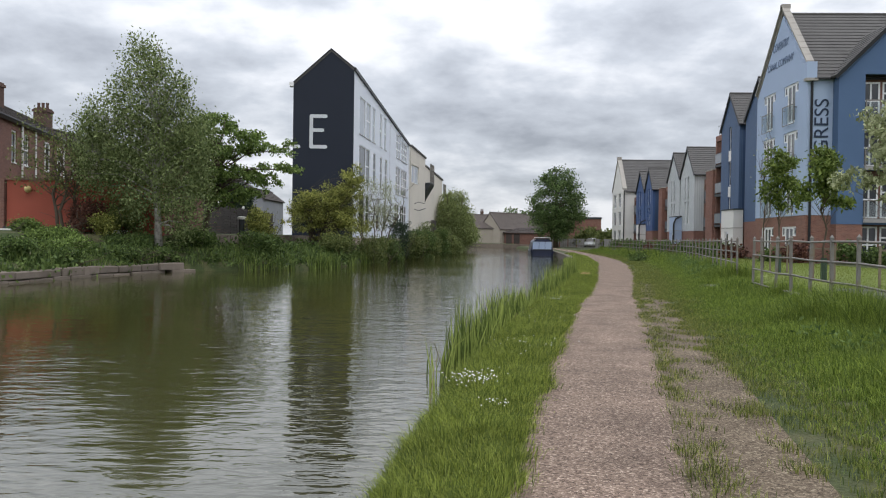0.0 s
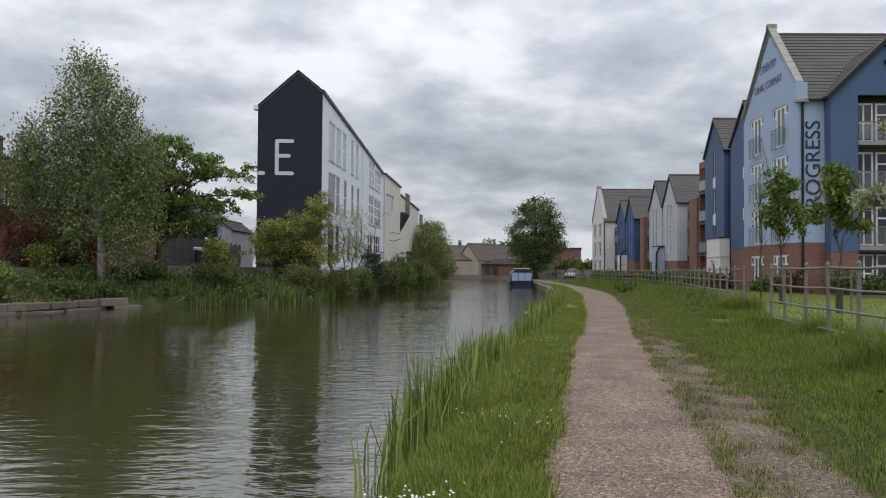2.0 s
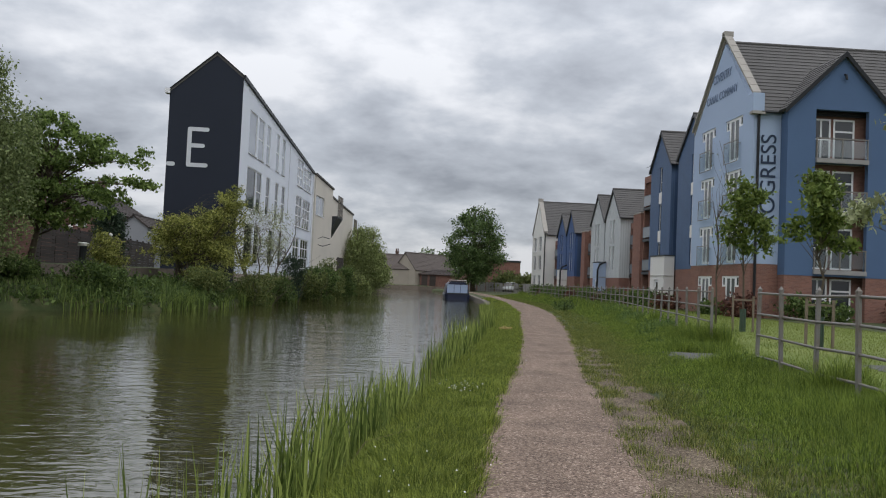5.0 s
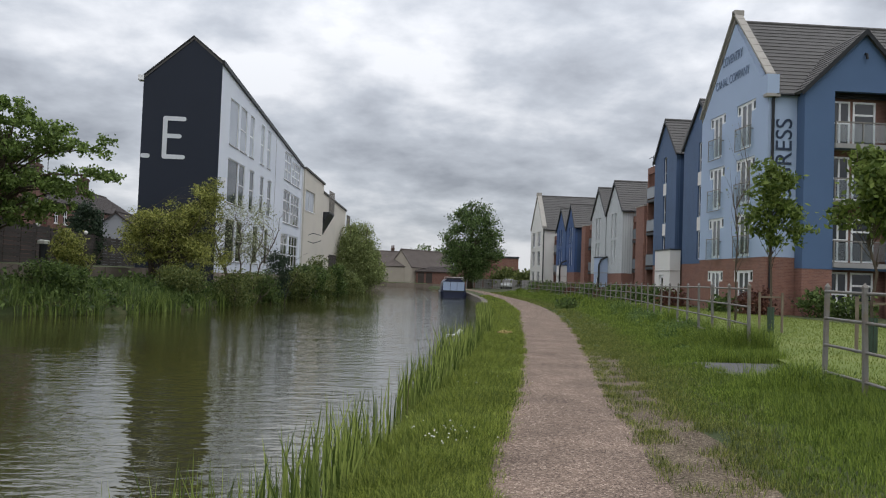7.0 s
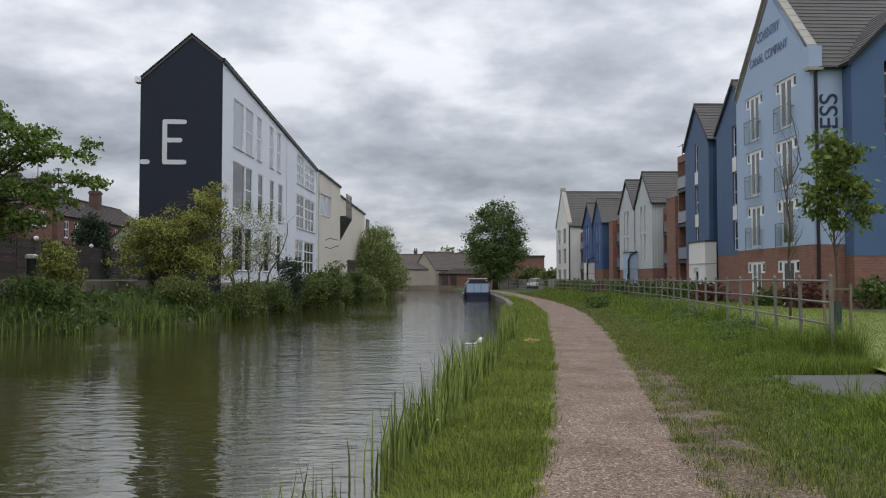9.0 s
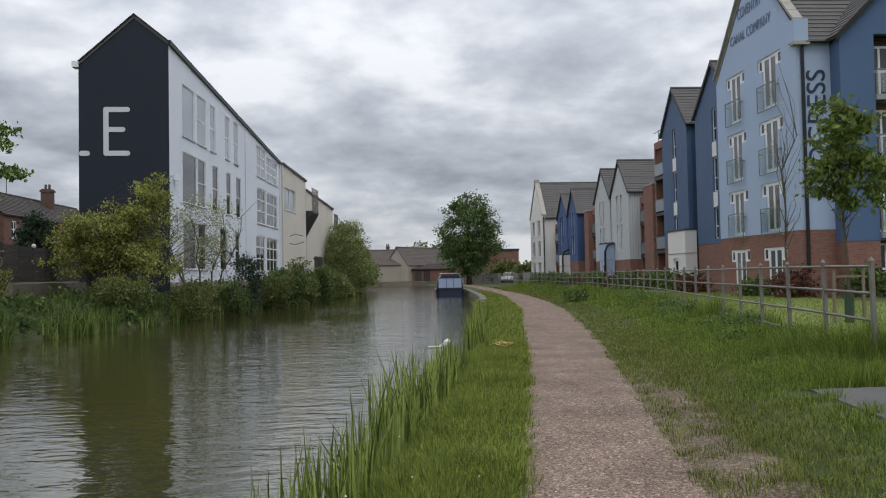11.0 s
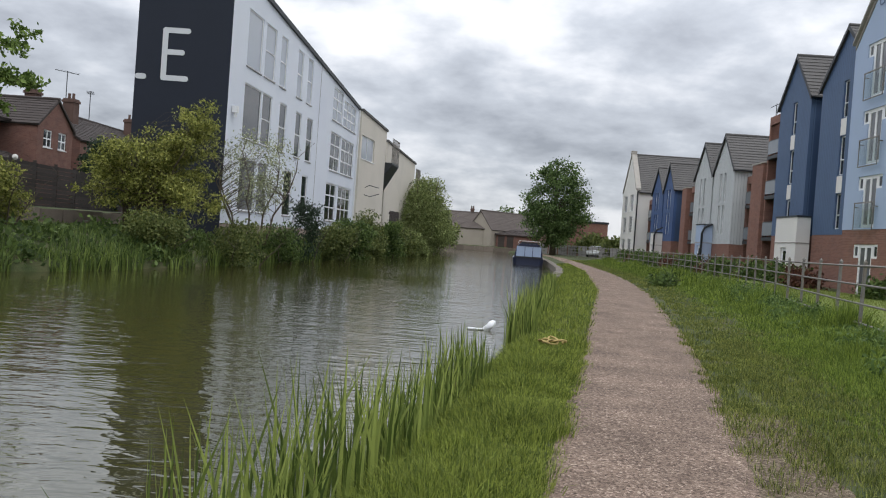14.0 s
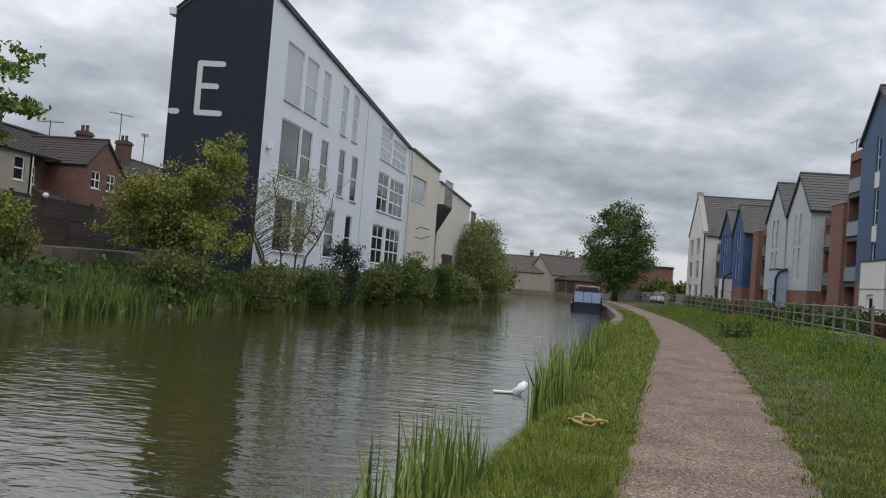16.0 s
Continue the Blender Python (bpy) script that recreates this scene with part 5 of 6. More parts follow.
for j in range(2):
    y = 4.0 + 0.5 * j
    k = 0
    while y < 36.4:
        ln = 1.0 + 0.45 * ((k * 7 + j * 3) % 5) / 4
        x = bank_left(y + ln / 2)
        a = math.atan2(bank_left(y + ln) - bank_left(y), ln)
        bm = bmesh.new()
        vs = box(bm, (-0.55, 0.01, -0.75 + 0.47 * j), (0.02 - 0.03 * j + 0.03 * math.sin(k * 1.9), ln - 0.01, -0.29 + 0.30 * j + 0.03 * math.sin(k * 1.3)), pose(x + 0.12, y, 0, 0, 0, -math.degrees(a)))
        bmesh.ops.bevel(bm, geom=bm.edges[:], offset=0.03, segments=1, affect="EDGES")
        part("stone", bm, RUBBLE, quay)
        y += ln
        k += 1
EDGING = mat("weathered_edging", (0.17, 0.15, 0.125), 0.9, var=0.25, scale=1.5, fine=40, bump=0.4)
edge = thing("canal_edging", (8.5, 80, 0), "weathered brown concrete canal edging stones", "kerb")
y = 56.0
k = 0
while y < 112:
    bm = bmesh.new()
    a = math.atan2(bank_right(y + 2) - bank_right(y), 2)
    box(bm, (-0.15, 0.015, -0.7), (0.3, 1.985, -0.03 + 0.012 * (k % 3)), pose(bank_right(y) + 0.05, y, 0, 0, 0, -math.degrees(a)))
    part("edging_stone", bm, EDGING, edge)
    y += 2
    k += 1
far_edge = thing("far_quay", (2, 150, 0), "dark stone quay wall across the end of the reach", "wall")
for k in range(16):
    bm = bmesh.new()
    box(bm, (-14 + k * 1.6, 149.5, -0.9), (-14 + k * 1.6 + 1.57, 150.1, 0.3 + 0.03 * (k % 3)))
    part("stone", bm, RUBBLE, far_edge)

# ---- barn, cottages and brick works at the bend ----
barn, qb = gabled("barn", "rendered barn with a brown tiled roof at the canal bend", (0.8, 158.5), 4.9, 14, 3.3, 6.3, -38, BUFF, GREY_TILE, 0.3, cat="barn")
cott, qc = gabled("cottage", "pale cottage with a brown tiled roof at the canal bend", (-9, 163), 6.5, 13, 3.3, 5.9, -90, BUFF, GREY_TILE, 0.3, wins_left=[(4, 5.2, 1.2, 2.3), (8, 9.2, 1.2, 2.3)])
chimney(cott, 1.2, 160.2, 5.5, 6.7, 0.6)
shed = thing("shed", (10, 157, 0.2), "low brown boarded shed with a tiled lean-to roof", "shed")
bm = bmesh.new()
box(bm, (5.6, 156.2, 0), (15.5, 160, 2.6))
part("wall", bm, OLD_BRICK, shed)
for x in (5.9, 7.4):
    bm = bmesh.new()
    box(bm, (x, 156.1, 0.4), (x + 1.1, 156.19, 2.3))
    part("shed_door", bm, DARK_FENCE, shed, "dark boarded door")
tiled_roof("roof", (5.3, 155.9, 2.5), (15.8, 155.9, 2.5), (5.3, 160.2, 3.5), (15.8, 160.2, 3.5), OLD_TILE, shed)
works = thing("brick_works", (20, 142, 0.2), "flat-roofed red brick building with a dark parapet", "building")
bm = bmesh.new()
box(bm, (12.5, 138, 0), (21.3, 150, 4.9))
part("wall", bm, BRICK, works)
bm = bmesh.new()
box(bm, (12.4, 137.9, 4.9), (21.4, 150.1, 5.2))
part("parapet", bm, DARK_METAL, works)
yard = thing("garden_wall", (15, 136, 0.2), "grey boarded garden fence before the brick building", "fence")
for k in range(10):
    bm = bmesh.new()
    box(bm, (11.5 + k * 1.2, 135.9 - k * 1.5, 0), (11.5 + k * 1.2 + 1.17, 136.0 - k * 1.5, 1.5))
    part("panel", bm, CONCRETE, yard)

# ---- the moored narrowboat ----
boat = thing("narrowboat", (6.9, 90, WATER_Z), "dark blue moored narrowboat with a windowed rear cabin", "boat")
NAVYBOAT = mat("dark_blue_boat_paint", (0.012, 0.018, 0.05), 0.35, var=0.1, bump=0, spec=0.5)
bm = bmesh.new()
ring = []
for y, hw, zt in ((83.4, 0.95, 0.2), (83.8, 1.2, 0.16), (85, 1.26, 0.12), (94, 1.26, 0.12), (97, 0.85, 0.2), (98.2, 0.1, 0.4)):
    cx = 6.92 + (y - 84) * 0.045
    ring.append([bm.verts.new(v) for v in ((cx - hw * 0.92, y, -0.7), (cx - hw, y, zt), (cx + hw, y, zt), (cx + hw * 0.92, y, -0.7))])
for a, b in zip(ring, ring[1:]):
    for i in range(3):
        bm.faces.new((a[i], a[i + 1], b[i + 1], b[i]))
bm.faces.new(ring[0])
bm.faces.new(ring[-1])
bmesh.ops.recalc_face_normals(bm, faces=bm.faces)
part("hull", bm, NAVYBOAT, boat, "black and navy steel hull")
bm = bmesh.new()
box(bm, (5.95, 83.3, 0.2), (7.85, 83.42, 0.3))
part("fender_rail", bm, DARK_METAL, boat)
bm = bmesh.new()
m = pose(6.95, 84.4, 0, 0, 0, -2.6) @ Matrix.Diagonal((1.22, 1, 0.95, 1)) @ Matrix.Translation((0, 0, -0.22))
sect = [(-0.95, 0.3), (-0.80, 1.3), (-0.6, 1.58), (0.6, 1.58), (0.80, 1.3), (0.95, 0.3)]
prism(bm, [m @ Vector((x, 0, z)) for x, z in sect], m.to_3x3() @ Vector((0, 11.5, 0)))
bmesh.ops.recalc_face_normals(bm, faces=bm.faces)
cab = part("cabin", bm, NAVYBOAT, boat, "navy cabin")
BOATWIN = glass_mat("boat_window", (0.34, 0.42, 0.56), 0.2)
for x0, x1 in ((-0.8, -0.27), (-0.24, 0.24), (0.27, 0.8)):
    bm = bmesh.new()
    box(bm, (x0, -0.03, 0.5), (x1, -0.004, 1.36), m)
    wv = part("cabin_window", bm, BOATWIN, cab, "pale curtained window")
    for c, d in ((0.46, 0.498), (1.362, 1.4)):
        bm = bmesh.new()
        box(bm, (x0 - 0.03, -0.05, c), (x1 + 0.03, -0.004, d), m)
        part("window_trim", bm, DARK_METAL, wv)
bm = bmesh.new()
box(bm, (-0.55, 0.4, 1.582), (0.55, 2.2, 1.72), m)
part("roof_hatch", bm, DARK_METAL, boat)
bm = bmesh.new()
tube(bm, [m @ Vector((-0.7, 0.2, 1.6)), m @ Vector((-0.7, 0.2, 1.8)), m @ Vector((0.7, 0.2, 1.8)), m @ Vector((0.7, 0.2, 1.6))], 0.025)
part("handrail", bm, OFF_WHITE, boat, "pale roof handrail")


WOOD = mat("stacked_firewood", (0.16, 0.085, 0.05), 0.9, var=0.3, scale=5, fine=30)
for k in range(7):
    log = bmesh.new()
    tube(log, [m @ Vector((-0.5 + 0.16 * k, 2.6, 1.67 + 0.03 * (k % 2))), m @ Vector((-0.48 + 0.16 * k, 3.9, 1.67 + 0.03 * (k % 2)))], 0.085, 7)
    tagged(part("log", log, WOOD), "rough brown log stacked on the boat roof", "log", "logs on the boat roof")


# ---- parked cars at the far end of the flats ----
def car(x, y, yaw, paint, label):
    m = pose(x, y, 0.14, 0, 0, yaw)
    t = thing("parked_car", (x, y, 0.14), label, "car", "parked cars")
    bm = bmesh.new()
    prof = [(-2.0, 0.28), (-2.05, 0.7), (-1.6, 0.88), (-0.75, 0.95), (1.75, 0.98), (2.02, 0.85), (2.05, 0.3)]
    prism(bm, [m @ Vector((a, -0.85, b)) for a, b in prof], m.to_3x3() @ Vector((0, 1.7, 0)))
    bmesh.ops.recalc_face_normals(bm, faces=bm.faces)
    bmesh.ops.bevel(bm, geom=bm.edges[:], offset=0.06, segments=2, affect="EDGES")
    part("body", bm, paint, t, smooth=True)
    bm = bmesh.new()
    prism(bm, [m @ Vector((a, -0.72, b)) for a, b in [(-0.85, 0.94), (-0.2, 1.42), (1.2, 1.45), (1.8, 0.97)]], m.to_3x3() @ Vector((0, 1.44, 0)))
    bmesh.ops.recalc_face_normals(bm, faces=bm.faces)
    part("window_glass", bm, GLASS, t)
    bm = bmesh.new()
    prism(bm, [m @ Vector((a, -0.7, b)) for a, b in [(-0.2, 1.425), (-0.15, 1.48), (1.15, 1.5), (1.2, 1.455)]], m.to_3x3() @ Vector((0, 1.4, 0)))
    bmesh.ops.recalc_face_normals(bm, faces=bm.faces)
    part("roof_panel", bm, paint, t)
    for a in (-1.25, 1.3):
        for b in (-0.8, 0.8):
            bm = bmesh.new()
            tube(bm, [m @ Vector((a, b - 0.1, 0.31)), m @ Vector((a, b + 0.1, 0.31))], 0.31, 14)
            w = part("wheel", bm, BLACK_PIPE, t)
            bm = bmesh.new()
            tube(bm, [m @ Vector((a, b - 0.11, 0.31)), m @ Vector((a, b + 0.11, 0.31))], 0.17, 10)
            part("rim", bm, GALV, w)


CAR_WHITE = mat("white_car_paint", (0.7, 0.71, 0.72), 0.25, var=0.03, bump=0, spec=0.6)
CAR_SILVER = mat("silver_car_paint", (0.4, 0.41, 0.43), 0.3, metal=0.4, var=0.03, bump=0)
car(18.6, 129.5, 70, CAR_WHITE, "white hatchback parked beyond the flats")
car(21.4, 131.0, 70, CAR_SILVER, "silver hatchback parked beyond the flats")

# ---- plants ----
RNG = np.random.default_rng(7)


def leaf_mat(name, col, tint, trans=0.35, spread=0.35, var=0.12, scale=0.8, fine=8):
    return mat(name, col, 0.6, var=var, scale=scale, fine=fine, bump=0, per_island=spread, tint=tint, trans=trans, spec=0.25)


BIRCH_LEAF = leaf_mat("birch_leaf", (0.115, 0.16, 0.052), (0.235, 0.275, 0.115))
MAPLE_LEAF = leaf_mat("maple_leaf", (0.082, 0.138, 0.03), (0.195, 0.265, 0.07))
YELLOW_LEAF = leaf_mat("yellow_green_leaf", (0.145, 0.175, 0.034), (0.325, 0.325, 0.09), 0.35, 0.5)
PALE_LEAF = leaf_mat("pale_blossoming_leaf", (0.21, 0.245, 0.10), (0.44, 0.455, 0.29))
WILLOW_LEAF = leaf_mat("willow_leaf", (0.15, 0.195, 0.06), (0.25, 0.285, 0.11))
DARK_LEAF = leaf_mat("dark_evergreen_leaf", (0.024, 0.04, 0.024), (0.05, 0.075, 0.042))
OLIVE_LEAF = leaf_mat("olive_shrub_leaf", (0.08, 0.115, 0.03), (0.18, 0.20, 0.065))
LIME_LEAF = leaf_mat("young_tree_leaf", (0.075, 0.125, 0.022), (0.18, 0.225, 0.055))
IVY_LEAF = leaf_mat("ivy_leaf", (0.05, 0.09, 0.024), (0.13, 0.18, 0.05))
LIME_TREE = leaf_mat("dense_tree_leaf", (0.055, 0.10, 0.03), (0.13, 0.185, 0.06))
RUSSET_LEAF = leaf_mat("russet_shrub_leaf", (0.085, 0.036, 0.03), (0.15, 0.07, 0.045))


def leaves(centres, per, spread, size, droop=0.0, aspect=1.7):
    """Small folded leaves strewn round cluster centres: arrays of verts and quads."""
    c = np.repeat(np.asarray(centres), per, axis=0)
    n = len(c)
    p = c + RNG.normal(0, 1, (n, 3)) * spread * np.array((1, 1, 0.75))
    if droop:
        p[:, 2] -= np.abs(RNG.normal(0, droop, n))
    a = RNG.normal(0, 1, (n, 3))
    a[:, 2] -= 0.5 + droop
    a /= np.linalg.norm(a, axis=1)[:, None]
    b = np.cross(a, RNG.normal(0, 1, (n, 3)))
    b /= np.linalg.norm(b, axis=1)[:, None]
    s = size * RNG.uniform(0.6, 1.35, n)[:, None]
    nrm = np.cross(a, b)
    tip, root = p + a * s * 0.5 * aspect, p - a * s * 0.5 * aspect
    l, r = p + b * s * 0.5 + nrm * s * 0.12, p - b * s * 0.5 + nrm * s * 0.12
    verts = np.stack((root, r, tip, l), axis=1).reshape(-1, 3)
    return verts, np.arange(4 * n).reshape(-1, 4)


def crown_points(blobs, count, hollow=0.35):
    """Cluster centres in a set of ellipsoids (x, y, z, rx, ry, rz), denser towards their skins."""
    vol = np.array([b[3] * b[4] * b[5] for b in blobs]) ** 0.8
    pick = RNG.choice(len(blobs), count, p=vol / vol.sum())
    d = RNG.normal(0, 1, (count, 3))
    d /= np.linalg.norm(d, axis=1)[:, None]
    r = hollow + (1.06 - hollow) * RNG.uniform(0, 1, count) ** 0.55
    B = np.array(blobs)[pick]
    return B[:, :3] + d * r[:, None] * B[:, 3:6]


def tree(name, label, base, blobs, leaf, bark, clusters, per, spread, size, trunk_r=0.12, trunk_top=None, limbs=14, stems=1, droop=0.0, category="tree", aspect=1.7, group="", limb_r=0.35, hollow=0.35):
    base = Vector(base)
    t = thing(name, base, label, category, group)
    pts = crown_points(blobs, clusters, hollow)
    top = trunk_top or max(b[2] + b[5] * 0.7 for b in blobs)
    cen = Vector(np.mean(np.array(blobs)[:, :3], axis=0))
    wood = bmesh.new()
    ends = pts[RNG.choice(len(pts), min(limbs, len(pts)), replace=False)]
    for k in range(stems):
        off = Vector((RNG.normal(0, 0.25), RNG.normal(0, 0.25), 0)) * (stems > 1)
        lean = Vector((cen.x - base.x, cen.y - base.y, 0)) * 0.5 + off * 3
        n = 7
        line = [base + off + Vector((0, 0, -0.25)) + (lean * (i / n) + Vector((0, 0, (top - base.z + 0.25) * i / n))) + Vector((RNG.normal(0, 0.03), RNG.normal(0, 0.03), 0)) * i for i in range(n + 1)]
        tube(wood, line, [trunk_r * (1.25 if i == 0 else 1 - 0.85 * i / n) for i in range(n + 1)], 7)
        for e in ends[k::stems]:
            e = Vector(e)
            f = min(0.92, max(0.12, (e.z - base.z) / max(0.1, top - base.z) * 0.75))
            i = f * n
            a = line[int(i)].lerp(line[min(n, int(i) + 1)], i - int(i))
            r = trunk_r * limb_r * (1.15 - f)
            m = a.lerp(e, 0.5) + Vector((RNG.normal(0, 0.1), RNG.normal(0, 0.1), 0.12 * (e - a).length))
            tube(wood, [a, a.lerp(m, 0.6), m, e.lerp(m, 0.3), e], [r, r * 0.85, r * 0.6, r * 0.4, r * 0.15], 5)
    part("trunk", wood, bark, t, smooth=True)
    v, q = leaves(pts, per, spread, size, droop, aspect)
    np_mesh("crown", v, q, leaf, t)
    return t


# young trees on the lawn, staked, with green guards
def young_tree(x, y, zb, zt, r, leaf, label, clusters=120, per=26):
    g = 0.12
    rr = np.random.default_rng(int(x * 100))
    blobs = [(x, y, (zb + zt) / 2, r * 0.4, r * 0.4, (zt - zb) * 0.46)]
    for k in range(7):
        a = k * 2.4 + rr.uniform(0, 0.8)
        u = (k + 0.5) / 7
        d = r * (1.05 - 0.8 * u) * rr.uniform(0.6, 1.05)
        blobs.append((x + d * math.cos(a), y + d * math.sin(a), zb + (zt - zb) * (0.12 + 0.8 * u), r * rr.uniform(0.28, 0.48), r * rr.uniform(0.28, 0.48), (zt - zb) * rr.uniform(0.08, 0.16)))
    t = tree("young_tree", label, (x, y, g), blobs, leaf, BARK, clusters, per, 0.11, 0.078, 0.045, limbs=26, aspect=2.0, group="young trees on the lawn")
    bm = bmesh.new()
    for k in range(10):
        a0, a1 = 2 * math.pi * k / 10, 2 * math.pi * (k + 0.75) / 10
        p, q = Vector((x + 0.1 * math.cos(a0), y + 0.1 * math.sin(a0), g)), Vector((x + 0.1 * math.cos(a1), y + 0.1 * math.sin(a1), g))
        prism(bm, [p, q, q + Vector((0, 0, 0.75)), p + Vector((0, 0, 0.75))], Vector((x, y, g)).lerp(p, 0.9) - p)
    bmesh.ops.recalc_face_normals(bm, faces=bm.faces)
    part("tree_guard", bm, mat("green_mesh_guard", (0.055, 0.085, 0.06), 0.7, var=0.15), t, "green plastic tree guard")
    for s in (-1, 1):
        bm = bmesh.new()
        box(bm, (x + s * 0.34 - 0.027, y - 0.027, -0.1), (x + s * 0.34 + 0.027, y + 0.027, 1.3))
        part("stake", bm, mat("weathered_stake", (0.20, 0.16, 0.12), 0.9, var=0.25, fine=30), t)
    bm = bmesh.new()
    box(bm, (x - 0.31, y - 0.012, 1.14), (x + 0.31, y + 0.012, 1.19))
    part("tie_bar", bm, MATS["weathered_stake"], t)


young_tree(12.3, 33.2, 2.6, 5.3, 0.95, LIME_LEAF, "young staked maple with fresh green leaves")
young_tree(11.3, 26.6, 2.35, 4.5, 0.72, LIME_LEAF, "young staked maple with fresh green leaves")
young_tree(11.5, 22.7, 2.2, 5.4, 1.2, PALE_LEAF, "young staked whitebeam with pale silvery leaves", 130)
sap = tree("sapling", "bare thin sapling with few twigs", (13.5, 38.4, 0.12), [(13.5, 38.4, 5.0, 0.7, 0.7, 2.6)], PALE_LEAF, BARK, 40, 1, 0.05, 0.05, 0.04, trunk_top=7.4, limbs=26, limb_r=0.4)

# trees and shrubs across the canal
tree("birch_tree", "tall weeping birch with fine grey-green leaves", (-14.9, 37.4, 0.8), [(-15.5, 37.5, 8.0, 1.8, 1.6, 2.2), (-15.7, 37.5, 9.9, 0.95, 0.9, 0.95), (-14.4, 37.5, 6.2, 1.7, 1.5, 2.0), (-13.7, 37.4, 3.6, 1.35, 1.2, 2.2), (-17.4, 37.7, 7.3, 1.3, 1.1, 1.2), (-18.6, 37.8, 6.4, 1.0, 0.9, 1.2), (-16.8, 37.7, 5.6, 1.8, 1.5, 1.7), (-15.3, 37.5, 3.6, 1.3, 1.2, 1.6), (-14.2, 37.4, 8.4, 0.6, 0.6, 0.7), (-13.4, 37.6, 6.3, 1.0, 1.0, 1.5), (-17.9, 37.7, 5.0, 1.4, 1.2, 1.6)], BIRCH_LEAF, BIRCH, 880, 44, 0.25, 0.074, 0.17, trunk_top=10.4, limbs=80, droop=0.36, hollow=0.2)
tree("bare_tree", "half-bare leaning tree with thin brown limbs", (-20.0, 38.0, 1.0), [(-19.2, 38, 4.8, 1.9, 1.2, 1.7), (-21.0, 38, 5.2, 1.5, 1.0, 2.0)], OLIVE_LEAF, BARK, 150, 16, 0.24, 0.075, 0.10, trunk_top=6.4, limbs=70, stems=3)
tree("maple_tree", "broad maple with layered bright green leaves", (-14.4, 42.0, 1.2), [(-13.6, 41.8, 7.1, 1.2, 1.2, 0.5), (-12.3, 41.5, 6.5, 1.3, 1.1, 0.3), (-11.4, 41.3, 6.0, 1.0, 0.9, 0.22), (-10.6, 41.0, 5.75, 0.9, 0.8, 0.2), (-9.7, 41.0, 5.5, 0.7, 0.6, 0.15), (-9.6, 41.0, 6.05, 0.6, 0.5, 0.1), (-10.4, 41.0, 4.85, 0.9, 0.7, 0.15), (-9.4, 41.0, 4.7, 0.6, 0.5, 0.1), (-11.4, 41.2, 4.4, 1.0, 0.9, 0.25), (-13.2, 41.8, 5.7, 1.5, 1.4, 0.45), (-12.7, 41.6, 4.6, 1.3, 1.2, 0.35), (-14.2, 42.0, 4.0, 1.5, 1.3, 0.7), (-15.4, 42.5, 6.0, 1.8, 1.8, 1.2), (-13.2, 41.6, 3.2, 1.2, 1.1, 0.4), (-11.6, 41.4, 3.6, 0.9, 0.8, 0.3), (-10.8, 41.2, 4.1, 0.8, 0.7, 0.2)], MAPLE_LEAF, BARK, 540, 38, 0.125, 0.095, 0.16, limbs=80)
tree("hawthorn_tree", "dense hawthorn behind the maple", (-18.4, 44, 1.3), [(-18.6, 44, 4.4, 2.0, 1.8, 2.2), (-17.6, 43.6, 3.2, 1.4, 1.2, 1.2)], MAPLE_LEAF, BARK, 200, 26, 0.3, 0.14, 0.14, limbs=20)
SPRAY = np.random.default_rng(31)
sprays = []
for bx, by, bz, rx, ry, rz, n in ((-9.2, 49.0, 3.2, 2.2, 1.3, 1.5, 60), (-10.8, 48.6, 2.7, 0.9, 0.8, 1.0, 14), (-7.8, 49.3, 4.2, 0.75, 0.7, 1.7, 26), (-8.5, 48.6, 1.9, 2.1, 1.1, 0.9, 34)):
    for _ in range(n):
        o = SPRAY.normal(0, 1, 3)
        o *= SPRAY.uniform(0.4, 1.0) / np.linalg.norm(o)
        w = SPRAY.uniform(0.35, 0.7)
        sprays.append((bx + rx * o[0], by + ry * o[1], bz + rz * o[2], w, w * 0.8, SPRAY.uniform(0.16, 0.38)))
tree("elder_shrub", "tall yellow-green elder shrub with many stems", (-9.6, 49.0, 0.8), sprays, YELLOW_LEAF, BARK, 900, 26, 0.13, 0.06, 0.07, trunk_top=4.2, limbs=200, stems=9, category="shrub", aspect=2.0, hollow=0.1)
tree("pale_small_tree", "small multi-stemmed tree with sparse pale leaves", (-6.7, 54.0, 0.7), [(-6.7, 54.0, 3.9, 1.6, 1.3, 1.4), (-6.5, 53.8, 2.7, 1.1, 1.0, 0.9)], PALE_LEAF, BARK, 260, 14, 0.2, 0.055, 0.05, limbs=110, stems=6, category="tree")
tree("conifer", "dark columnar conifer behind the board fence", (-19.8, 66.9, 1.4), [(-19.8, 66.9, 3.2, 1.05, 1.05, 2.4)], DARK_LEAF, BARK, 260, 34, 0.2, 0.12, 0.1, limbs=8)
